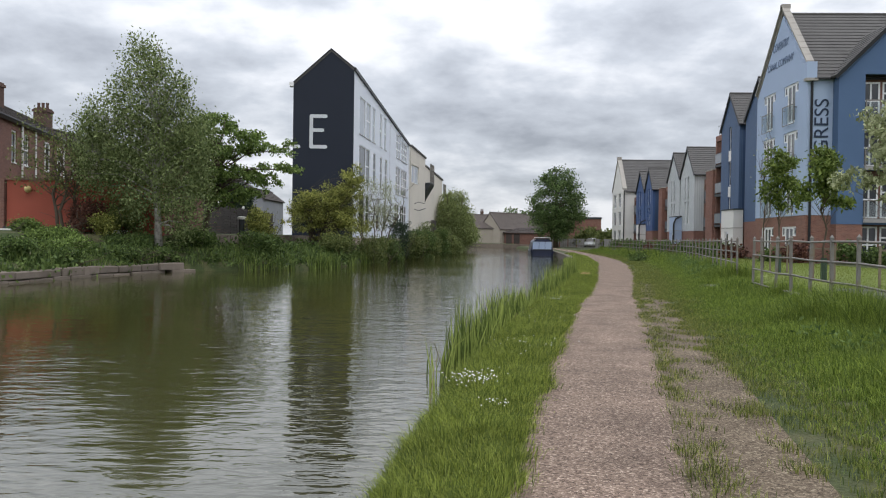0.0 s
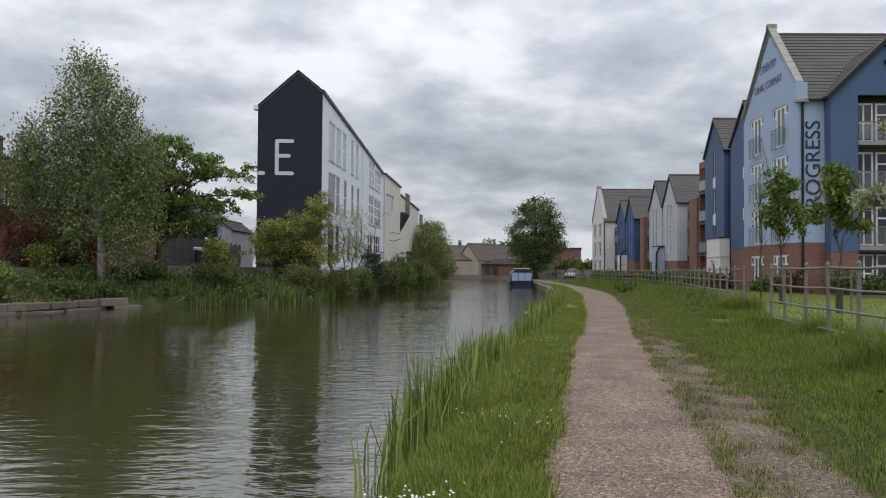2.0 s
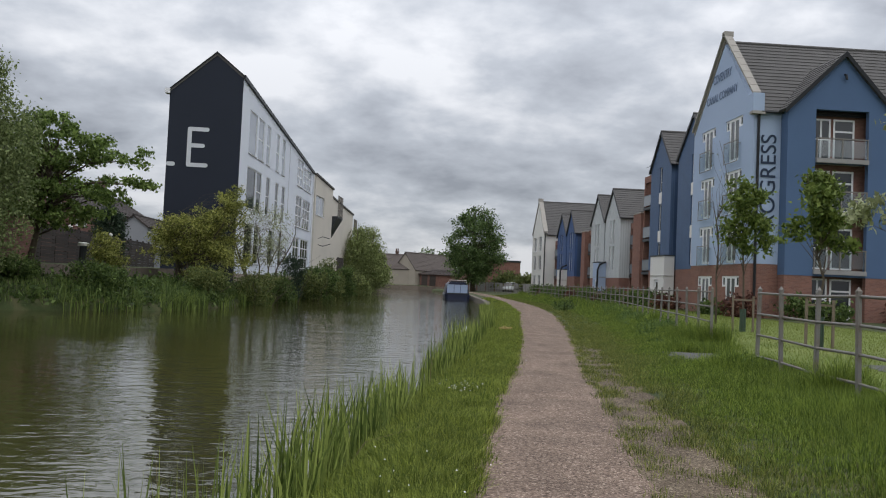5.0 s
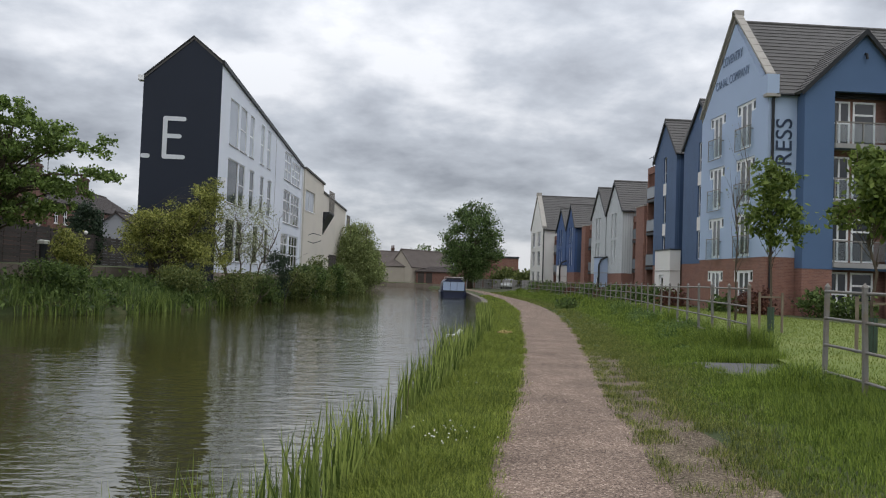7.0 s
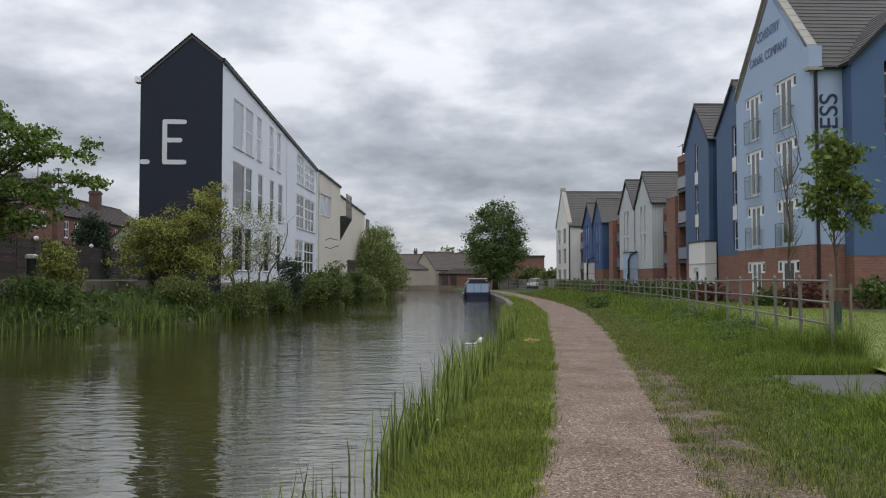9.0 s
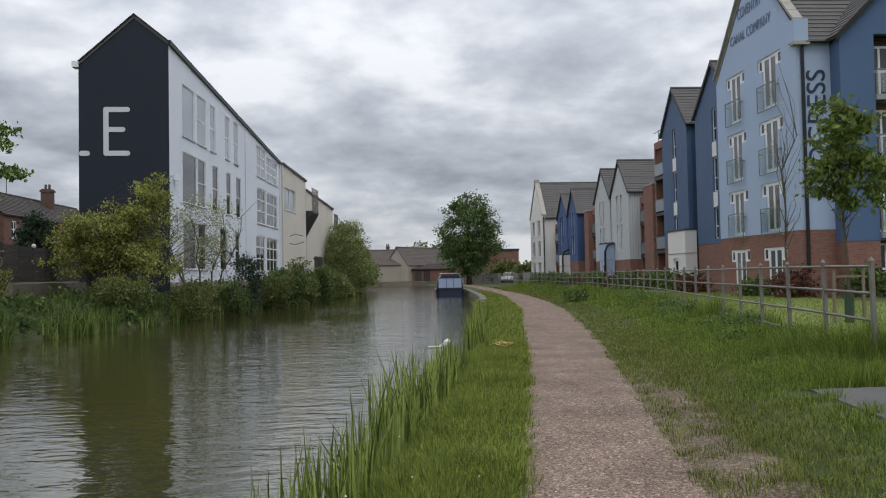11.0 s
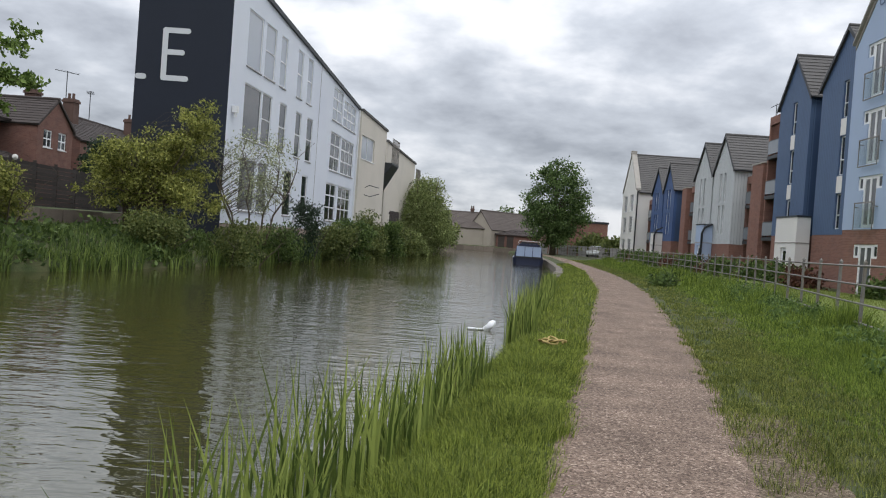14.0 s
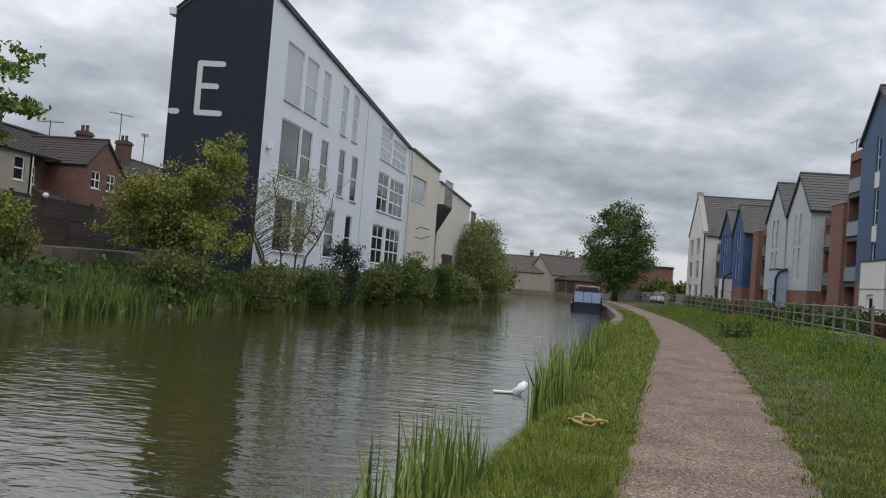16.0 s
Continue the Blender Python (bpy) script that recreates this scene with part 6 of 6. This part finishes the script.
for x, y, r, h, m, nm, lb in (
        (-5.7, 59.6, 1.0, 2.9, DARK_LEAF, "evergreen_shrub", "dark blue-green evergreen shrub by the white wall"),
        (-5.0, 64.5, 1.3, 1.9, OLIVE_LEAF, "shrub", "grey-olive rounded shrub on the bank"), (-4.6, 68.0, 1.5, 2.1, IVY_LEAF, "shrub", "dense dark green shrub on the bank"),
        (-4.3, 72, 1.6, 2.8, OLIVE_LEAF, "shrub", "grey-olive rounded shrub on the bank"), (-3.9, 78, 1.7, 2.3, IVY_LEAF, "shrub", "dense dark green shrub on the bank"), (-3.4, 84, 1.8, 2.2, OLIVE_LEAF, "shrub", "grey-olive rounded shrub on the bank"),
        (-3.0, 90, 1.7, 1.8, WILLOW_LEAF, "shrub", "light green shrub on the bank"), (-6.6, 51.5, 1.2, 1.7, OLIVE_LEAF, "shrub", "brownish brambles in the bank"), (-8.2, 47.2, 1.1, 1.4, OLIVE_LEAF, "shrub", "brownish brambles in the bank"),
        (-6.0, 56.5, 1.0, 1.5, IVY_LEAF, "shrub", "low green shrub on the bank"), (-11.9, 44.2, 0.9, 2.9, YELLOW_LEAF, "shrub", "thin yellow-green shrub before the fence"), (-17.6, 37.6, 0.7, 2.3, YELLOW_LEAF, "shrub", "thin yellow-green shrub before the red wall"),
        (-13.8, 39.6, 1.2, 1.6, IVY_LEAF, "shrub", "ivy tangle on the quay"), (-16.2, 37.2, 1.2, 1.2, IVY_LEAF, "shrub", "ivy and weeds on the quay"), (-18.8, 34.8, 1.2, 1.1, MAPLE_LEAF, "shrub", "bright weeds on the quay"), (-17.0, 32.5, 1.1, 0.9, MAPLE_LEAF, "shrub", "bright weeds on the quay"),
        (-18.6, 38.1, 1.1, 3.0, RUSSET_LEAF, "shrub", "russet-leaved shrub before the red wall"), (-16.9, 38.2, 1.0, 3.3, OLIVE_LEAF, "shrub", "olive shrub before the red wall"), (-21.4, 37.6, 0.7, 1.2, MAPLE_LEAF, "shrub", "green weeds before the red wall"),
        (-15.4, 34.5, 0.8, 0.5, IVY_LEAF, "shrub", "ivy trailing over the quay"), (-14.7, 36.3, 0.8, 0.6, IVY_LEAF, "shrub", "ivy trailing over the quay"), (-16.0, 30.5, 0.8, 0.5, IVY_LEAF, "shrub", "ivy trailing over the quay"),
        (-17.5, 29, 1.3, 0.9, IVY_LEAF, "shrub", "ivy and weeds on the quay"), (-11.0, 40.6, 1.1, 1.5, IVY_LEAF, "shrub", "dark weeds at the water's edge")):
    g = ground_z(x, y)
    h = max(h, g + 0.5)
    big_leaf = 0.11 if y < 60 else 0.15
    rr = np.random.default_rng(int(abs(x) * 90 + y * 7))
    lobes = [(x, y, g + (h - g) * 0.45, r * 0.7, r * 0.7, (h - g) * 0.5)]
    for k in range(5):
        a = k * 1.3 + rr.uniform(0, 0.6)
        lobes.append((x + r * 0.6 * math.cos(a), y + r * 0.6 * math.sin(a), g + (h - g) * rr.uniform(0.2, 0.75), r * rr.uniform(0.25, 0.5), r * rr.uniform(0.25, 0.5), (h - g) * rr.uniform(0.15, 0.35)))
    tree(nm, lb, (x, y, g), lobes, m, BARK, int(70 * r * r) + 40, 38, 0.15, big_leaf * 0.6, 0.03, limbs=24, stems=4, category="shrub", group="bank shrubs")
tree("willow_tree", "rounded pale green willow over the water", (-3.2, 101, 0.4), [(-3.0, 101, 3.2, 2.6, 2.6, 3.0), (-2.6, 100.5, 1.9, 2.8, 2.4, 1.9), (-2.8, 102, 5.6, 1.8, 2.0, 1.8)], WILLOW_LEAF, BARK, 560, 60, 0.34, 0.095, 0.15, limbs=30, stems=4, droop=0.4, aspect=2.6)
tree("lime_tree", "large rounded dark green tree at the bend", (12.6, 127, 0.1), [(12.6, 127, 7.4, 4.0, 4.0, 4.6), (11.2, 126.5, 4.6, 3.0, 3.0, 2.8), (14.4, 127.5, 5.6, 2.9, 3.0, 3.2), (13.0, 127, 10.6, 2.4, 2.4, 2.2), (12.6, 126.5, 2.6, 2.4, 2.4, 1.8), (9.6, 126.6, 5.2, 1.6, 1.6, 1.5)], LIME_TREE, BARK, 560, 46, 0.36, 0.165, 0.4, limbs=70, hollow=0.3)
for x, y, r, h, lb in ((18.5, 132, 2.2, 3.0, "garden shrub near the bend"), (21, 128, 1.8, 2.6, "garden shrub near the bend"), (8, 172, 4, 8.0, "distant tree behind the barn"), (14, 176, 4, 7.5, "distant tree behind the barn"), (-2.6, 122, 2.4, 3.4, "bank shrub beyond the willow"), (-4, 135, 2.6, 3.2, "bank shrub beyond the willow")):
    tree("shrub" if h < 5 else "tree", "dull green " + lb, (x, y, 0.1), [(x, y, h * 0.55, r, r, h * 0.45)], OLIVE_LEAF if h < 5 else LIME_TREE, BARK, 90, 22, 0.4, 0.28, 0.08, limbs=8, category="shrub" if h < 5 else "tree")
tree("shrub", "low dark bramble on the towpath verge", (10.5, 52.5, 0.02), [(10.4, 52.3, 0.22, 0.5, 0.4, 0.22), (10.7, 52.7, 0.35, 0.25, 0.25, 0.3)], IVY_LEAF, BARK, 34, 16, 0.13, 0.09, 0.03, limbs=8, stems=3, category="shrub")
# hedges below the flats
for k in range(24):
    y = 60.5 + k * 2.3
    x = 19.6 - (0.5 if k % 3 == 0 else 0)
    h = 0.9 + 0.35 * ((k * 5) % 4) / 3
    tree("hedge_shrub", "clipped dark green shrub below the flats", (x, y, 0.12), [(x, y, h * 0.5, 0.75, 1.15, h * 0.55)], IVY_LEAF if k % 4 else RUSSET_LEAF, BARK, 55, 20, 0.2, 0.13, 0.03, limbs=6, stems=3, category="shrub", group="shrubs below the flats")
for x, y, h, m in ((19.3, 49.4, 1.2, RUSSET_LEAF), (21.8, 47.9, 1.3, IVY_LEAF), (23.4, 47.6, 1.0, IVY_LEAF), (19.0, 52.5, 0.8, IVY_LEAF), (27.5, 48.0, 1.1, RUSSET_LEAF)):
    tree("hedge_shrub", "rounded garden shrub at the foot of the wall", (x, y, 0.12), [(x, y, h * 0.5, 0.8, 0.8, h * 0.55)], m, BARK, 50, 20, 0.18, 0.12, 0.03, limbs=6, stems=3, category="shrub", group="shrubs below the flats")

# ---- grass, reeds and daisies ----
VERGE = leaf_mat("verge_grass_blade", (0.085, 0.138, 0.018), (0.26, 0.295, 0.06), 0.35, 0.5, 0.4, 1.1, 5)
GRASS = leaf_mat("grass_blade", (0.072, 0.132, 0.016), (0.21, 0.265, 0.048), 0.3, 0.45, 0.42, 0.9, 4)
DRY_GRASS = leaf_mat("short_dry_grass", (0.085, 0.125, 0.021), (0.21, 0.22, 0.058), 0.3, 0.5, 0.42, 1.3, 5)
REED = leaf_mat("reed_blade", (0.085, 0.142, 0.024), (0.265, 0.305, 0.08), 0.35, 0.5)


def blades(name, x, y, z, height, width, lean, material, label, category, bend=0.5, toward=None):
    """Upright tapering blades, three triangles each, as one sheet of stuff."""
    n = len(x)
    az = RNG.uniform(0, 2 * math.pi, n)
    side = np.stack((np.cos(az), np.sin(az), np.zeros(n)), 1) * (width / 2)[:, None]
    la = RNG.uniform(0, 2 * math.pi, n) if toward is None else toward + RNG.normal(0, 0.5, n)
    ln = (np.abs(RNG.normal(0, 1, n)) * lean * height)[:, None]
    ld = np.stack((np.cos(la), np.sin(la), np.zeros(n)), 1) * ln
    p = np.stack((x, y, z), 1)
    h = np.stack((np.zeros(n), np.zeros(n), height), 1)
    m = p + h * 0.55 + ld * (0.55 * (1 - bend))
    tip = p + h * (1 - 0.25 * np.minimum(1, ln / height[:, None])) + ld
    v = np.stack((p - side, p + side, m + side * 0.75, m - side * 0.75, tip), 1).reshape(-1, 3)
    i = np.arange(n)[:, None] * 5
    f = np.concatenate((i + (0, 1, 2), i + (0, 2, 3), i + (3, 2, 4)), 1).reshape(-1, 3)
    ob = np_mesh(name, v, f, material)
    return tagged(ob, label, category, kind="stuff")


def vec(fn, y):
    g = np.arange(-30, 160, 0.25)
    return np.interp(y, g, [fn(v) for v in g])


def tufted(n, per, share, radius):
    """Gathers a share of n blades into tufts: whose place each blade takes, its shift from there, and the way it leans."""
    pick = np.where(RNG.uniform(0, 1, n) < share, RNG.integers(0, max(1, n // per), n), np.arange(n))
    off = RNG.normal(0, radius, (n, 2))
    return pick, off[:, 0], off[:, 1], np.arctan2(off[:, 1], off[:, 0])


def fbm(x, y, s, seed=0.0):
    return np.array([noise.noise((a * s, b * s, seed)) for a, b in zip(x, y)])


def strew(n, y0, y1, bias=1.0):
    return y0 + (y1 - y0) * RNG.uniform(0, 1, n) ** bias


# verge between path and water
y = np.concatenate((strew(215000, 3.0, 31), strew(52000, 31, 80, 1.5), strew(5000, -9, 3.0)))
u = RNG.uniform(0, 1, len(y))
br, pl = vec(bank_right, y), vec(path_left, y)
x = br + 0.1 + (pl + 0.1 * RNG.uniform(-0.2, 1.0, len(y)) ** 2 + 0.1 * np.clip(fbm(pl, y, 2.4, 17.0), -0.3, 1) - br - 0.1) * u
k = fbm(x, y, 1.1, 4.0)
pick, ox, oy, out = tufted(len(y), 30, 0.55, 0.035)
x, y, u, k = x[pick] + ox, y[pick] + oy, u[pick], k[pick]
k2 = fbm(x, y, 3.2, 8.0)
thin = (k2 > -0.42) | (RNG.uniform(0, 1, len(y)) < 0.35)
x, y, u, k, k2, out = x[thin], y[thin], u[thin], k[thin], k2[thin], out[thin]
h = (0.05 + 0.06 * (1 - u) + 0.06 * k + 0.06 * np.clip(k2, 0, 1)) * RNG.uniform(0.5, 1.5, len(y)) + 0.03
z = np.interp(u, (0, 0.2, 0.5, 1), (-0.28, -0.1, -0.03, -0.015))
blades("verge_grass", x, y, z, np.maximum(h, 0.04), 0.0055 + 0.0005 * np.maximum(0, y - 25), 0.7, VERGE, "lush green verge grass beside the water", "grass", toward=out)
# verge between path and railings
y = np.concatenate((strew(330000, 3.5, 33), strew(95000, 33, 100, 1.5), strew(8000, -9, 3.5)))
pr, fl = vec(path_right, y), vec(fence_line, y)
wide = fl + 0.5 - pr
d = RNG.uniform(0, 1, len(y)) * wide
x = pr + d - 0.05 - 0.12 * np.clip(fbm(pr, y, 2.1, 37.0), -0.4, 1)
k = fbm(x, y, 0.8, 11.0)
k2 = fbm(x, y, 2.6, 2.0)
fade = np.clip(y / 30, 0, 1)
span = 1.12 * (1 - 0.02 * np.clip(y, 0, 34))
mid = np.clip(1 - np.abs(d / span - 0.5 + 0.3 * k) / 0.52, 0, 1)
bare = (mid > 0.03) & (RNG.uniform(-0.55, 0.55, len(y)) + 1.5 * k2 + 0.9 * k < -0.28 + 1.35 * mid * (1 - 0.7 * fade))
keep = ~bare & ~((x > 6.35 + 0.9 * k2) & (x < 9.8) & (y > 21.85 + 0.5 * k2) & (y < 24.3 - 0.4 * k))
x, y, d, k, wide = x[keep], y[keep], d[keep], k[keep], wide[keep]
order = RNG.permutation(len(y))
x, y, d, k, wide = x[order], y[order], d[order], k[order], wide[order]
pick, ox, oy, out = tufted(len(y), 34, 0.6, 0.045)
x, y, d, k, wide = x[pick] + ox, y[pick] + oy, d[pick], k[pick], wide[pick]
tall = np.clip((d - 1.3) / 1.6, 0, 1)
tuft = np.clip(k * 2.2, 0, 1) * np.clip((d - 1.8) / 1.2, 0, 1)
h = (0.04 + 0.17 * tall + 0.36 * tuft) * RNG.uniform(0.5, 1.5, len(y)) + 0.02
zz = np.interp(d / wide, (0, 0.4, 0.7, 1), (-0.01, 0.01, 0.03, 0.03))
short = d + RNG.normal(0, 0.25, len(d)) + 0.5 * k < 1.25
blades("meadow_grass", x[~short], y[~short], zz[~short], h[~short], (0.0075 + 0.0005 * np.maximum(0, y - 27))[~short], 0.55, GRASS, "long meadow grass before the railings", "grass", toward=out[~short])
blades("short_grass", x[short], y[short], zz[short], h[short], (0.0055 + 0.0005 * np.maximum(0, y - 25))[short], 0.7, DRY_GRASS, "short worn grass along the path", "grass", toward=out[short])
# nettles and docks along the foot of the railings
n = 900
yy = strew(n, 9, 60)
yy = yy[(yy < 20.6) | (yy > 25.4)]
n = len(yy)
xx = vec(fence_line, yy) - np.abs(RNG.normal(0.05, 0.5, n))
kk = fbm(xx, yy, 0.45, 71.0)
on = kk > 0.02
v, q = leaves(np.stack((xx, yy, 0.06 + RNG.uniform(0.1, 1.0, n) * 0.75 * np.clip(kk + 0.1, 0, 1)), 1)[on], 70, 0.12, 0.032, aspect=2.4)
tagged(np_mesh("nettles", v, q, leaf_mat("nettle_leaf", (0.065, 0.12, 0.03), (0.14, 0.20, 0.06))), "nettles and docks along the railings", "weeds", kind="stuff")
# lawn
y = strew(90000, 10, 62, 1.2)
fl = vec(fence_line, y)
x = fl + 0.4 + RNG.uniform(0, 1, len(y)) * (19.3 - fl)
ok = (x < fl + 2.1) | (x > fl + 3.6) | (y > 22)
x, y = x[ok], y[ok]
blades("lawn_grass", x, y, np.full(len(x), 0.122), RNG.uniform(0.03, 0.06, len(x)), np.full(len(x), 0.012), 0.5, leaf_mat("lawn_blade", (0.15, 0.195, 0.038), (0.20, 0.235, 0.055), 0.3, 0.15), "short mown lawn grass", "grass")


# reeds in clumps along the water's edge
FAR_REED = leaf_mat("bank_reed_blade", (0.065, 0.115, 0.023), (0.175, 0.22, 0.055), 0.3, 0.5)


def reeds(n, y0, y1, edge, lo, hi, hmin, hmax, w0, label, clump=0.5, bias=1.0, blade=REED, lean=0.12):
    y = strew(n, y0, y1, bias)
    e = vec(edge, y)
    x = e + RNG.uniform(lo, hi, n)
    k = fbm(x * 0.6, y, clump, 21.0)
    ok = k > -0.28
    x, y, k = x[ok], y[ok], k[ok]
    h = RNG.uniform(hmin, hmax, len(x)) * (0.72 + 0.5 * np.clip(k + 0.2, 0, 0.8))
    blades("reeds", x, y, np.full(len(x), WATER_Z - 0.1), h, w0 + 0.0003 * y, lean, blade, label, "reeds", 0.75)


reeds(2600, 8.2, 29.0, bank_right, -0.22, 0.22, 0.62, 1.25, 0.02, "tall green reeds along the towpath edge", lean=0.13)
reeds(110, 8.6, 28.0, bank_right, -0.5, -0.15, 0.5, 1.1, 0.016, "stray reeds standing out in the water", lean=0.16)
reeds(2300, 31.8, 46.0, bank_right, -0.04, 0.36, 0.55, 1.25, 0.02, "tall green reeds along the towpath edge")
reeds(1300, 46.0, 58.0, bank_right, -0.2, 0.2, 0.35, 0.8, 0.021, "tall green reeds along the towpath edge")
reeds(13000, 38.4, 100.0, bank_left, -1.3, 0.25, 0.35, 1.15, 0.038, "dense green reeds below the far bank", 0.6, 1.0, FAR_REED, 0.42)
# a few old brown stems and strays out in the water
n = 25
yy = strew(n, 7.5, 28)
blades("dry_stems", vec(bank_right, yy) - RNG.uniform(0.0, 0.25, n), yy, np.full(n, WATER_Z - 0.1), RNG.uniform(0.6, 1.1, n), np.full(n, 0.012), 0.45, mat("dry_reed_stem", (0.26, 0.21, 0.13), 0.8, var=0.3, bump=0), "old brown reed stems leaning over the water", "reeds", 0.3)
# weeds and tall grass on the far bank
y = strew(42000, 20, 118)
bl = vec(bank_left, y)
d = RNG.uniform(0.1, 4.8, len(y))
x = bl - d
z = np.interp(d, (0, 0.15, 0.7, 2.2, 4.3, 5.0), (-0.3, -0.14, 0.06, 0.5, 0.8, 1.2))
k = fbm(x, y, 0.6, 31.0)
ok = k > -0.35
blades("bank_weeds", x[ok], y[ok], z[ok], (RNG.uniform(0.2, 0.6, len(x)) * (1 + 0.9 * k) * np.interp(d, (0, 1.5, 2.8, 4.8), (1, 0.9, 0.45, 0.3)))[ok], np.full(ok.sum(), 0.04), 0.35, leaf_mat("bank_weed_leaf", (0.06, 0.11, 0.026), (0.15, 0.195, 0.055), 0.3, 0.35), "rank weeds and nettles on the far bank", "weeds")

# nettles and ivy leaves over the far bank
n = 1500
yy = strew(n, 18, 112)
dd = RNG.uniform(0.0, 3.4, n)
xx = vec(bank_left, yy) - dd
kk = fbm(xx, yy, 0.5, 44.0)
zz2 = np.interp(dd, (0, 0.15, 0.7, 2.2, 4.3, 5.0), (-0.3, -0.1, 0.1, 0.55, 0.85, 1.2)) + 0.1 + 0.25 * np.clip(kk, 0, 1)
v, q = leaves(np.stack((xx, yy, zz2), 1)[kk > -0.2], 24, 0.24, 0.11)
tagged(np_mesh("bank_undergrowth", v, q, IVY_LEAF), "nettles and ivy matted over the far bank", "undergrowth", kind="stuff")

# daisies
bm_v, bm_f = [], []
for cx, cy, r, n in ((0.02, 7.1, 0.22, 85), (0.15, 6.0, 0.14, 16), (0.62, 9.6, 0.45, 22), (1.75, 17.0, 0.3, 26), (1.2, 12.6, 0.5, 10), (2.4, 20.5, 0.6, 8)):
    for _ in range(n):
        px, py = cx + RNG.normal(0, r * 0.5), cy + RNG.normal(0, r * 0.8)
        pz = 0.10 + RNG.uniform(0, 0.06)
        s = RNG.uniform(0.005, 0.0095)
        i = len(bm_v)
        ring = [(px + s * math.cos(a), py + s * math.sin(a), pz) for a in np.linspace(0, 2 * math.pi, 7)[:-1]]
        bm_v += [(px, py, pz + 0.006)] + ring
        bm_f += [(i, i + 1 + q, i + 1 + (q + 1) % 6) for q in range(6)]
tagged(np_mesh("daisies", bm_v, bm_f, mat("white_petals", (0.75, 0.75, 0.70), 0.7, var=0.1, bump=0)), "small white daisies in the verge grass", "flowers", kind="stuff")

# trodden earth beside the path
strip("worn_strip", lambda y: path_right(y) - 0.06, lambda y: path_right(y) + (1.12 + 0.3 * noise.noise((y * 0.7, 3, 1)) + 0.2 * noise.noise((y * 2.3, 7, 1))) * (1 - 0.02 * max(0, y)), 0, 27, 0.003, BARE, "trodden earth and grit beside the path", "ground", 0.25, 5, 0.0, 0.08)

# a piece of white plastic afloat by the reeds
litter = thing("plastic_scoop", (3.4, 35.3, WATER_Z), "white plastic scoop with a long handle afloat by the reeds", "litter")
WHITE_PLASTIC = mat("white_plastic_litter", (0.78, 0.79, 0.80), 0.45, var=0.05, bump=0)
bm = bmesh.new()
tube(bm, [(3.32, 35.28, WATER_Z - 0.05), (3.34, 35.28, WATER_Z + 0.03), (3.41, 35.3, WATER_Z + 0.11), (3.47, 35.32, WATER_Z + 0.16), (3.5, 35.33, WATER_Z + 0.17)], (0.05, 0.085, 0.075, 0.055, 0.02), 10)
part("bowl", bm, WHITE_PLASTIC, litter, smooth=True)
bm = bmesh.new()
tube(bm, [(3.36, 35.28, WATER_Z + 0.03), (3.15, 35.24, WATER_Z + 0.02), (2.98, 35.2, WATER_Z + 0.025)], (0.03, 0.02, 0.024), 8)
part("handle", bm, WHITE_PLASTIC, litter, smooth=True)

# a coil of pale rope left on the verge
coil = thing("rope", (4.15, 30.5, 0.03), "untidy coil of pale yellow rope on the verge", "rope")
bm = bmesh.new()
pts = [(4.15 + (0.09 + 0.05 * math.sin(a * 0.7)) * math.cos(a) * 1.4, 30.5 + (0.15 + 0.09 * math.cos(a * 0.37)) * math.sin(a), 0.06 + 0.008 * a / 3 + 0.02 * math.sin(a * 2.3)) for a in np.linspace(0, 17, 60)]
tube(bm, pts, 0.014, 6)
part("strand", bm, mat("pale_rope", (0.40, 0.30, 0.12), 0.9, var=0.2, fine=80), coil, smooth=True)
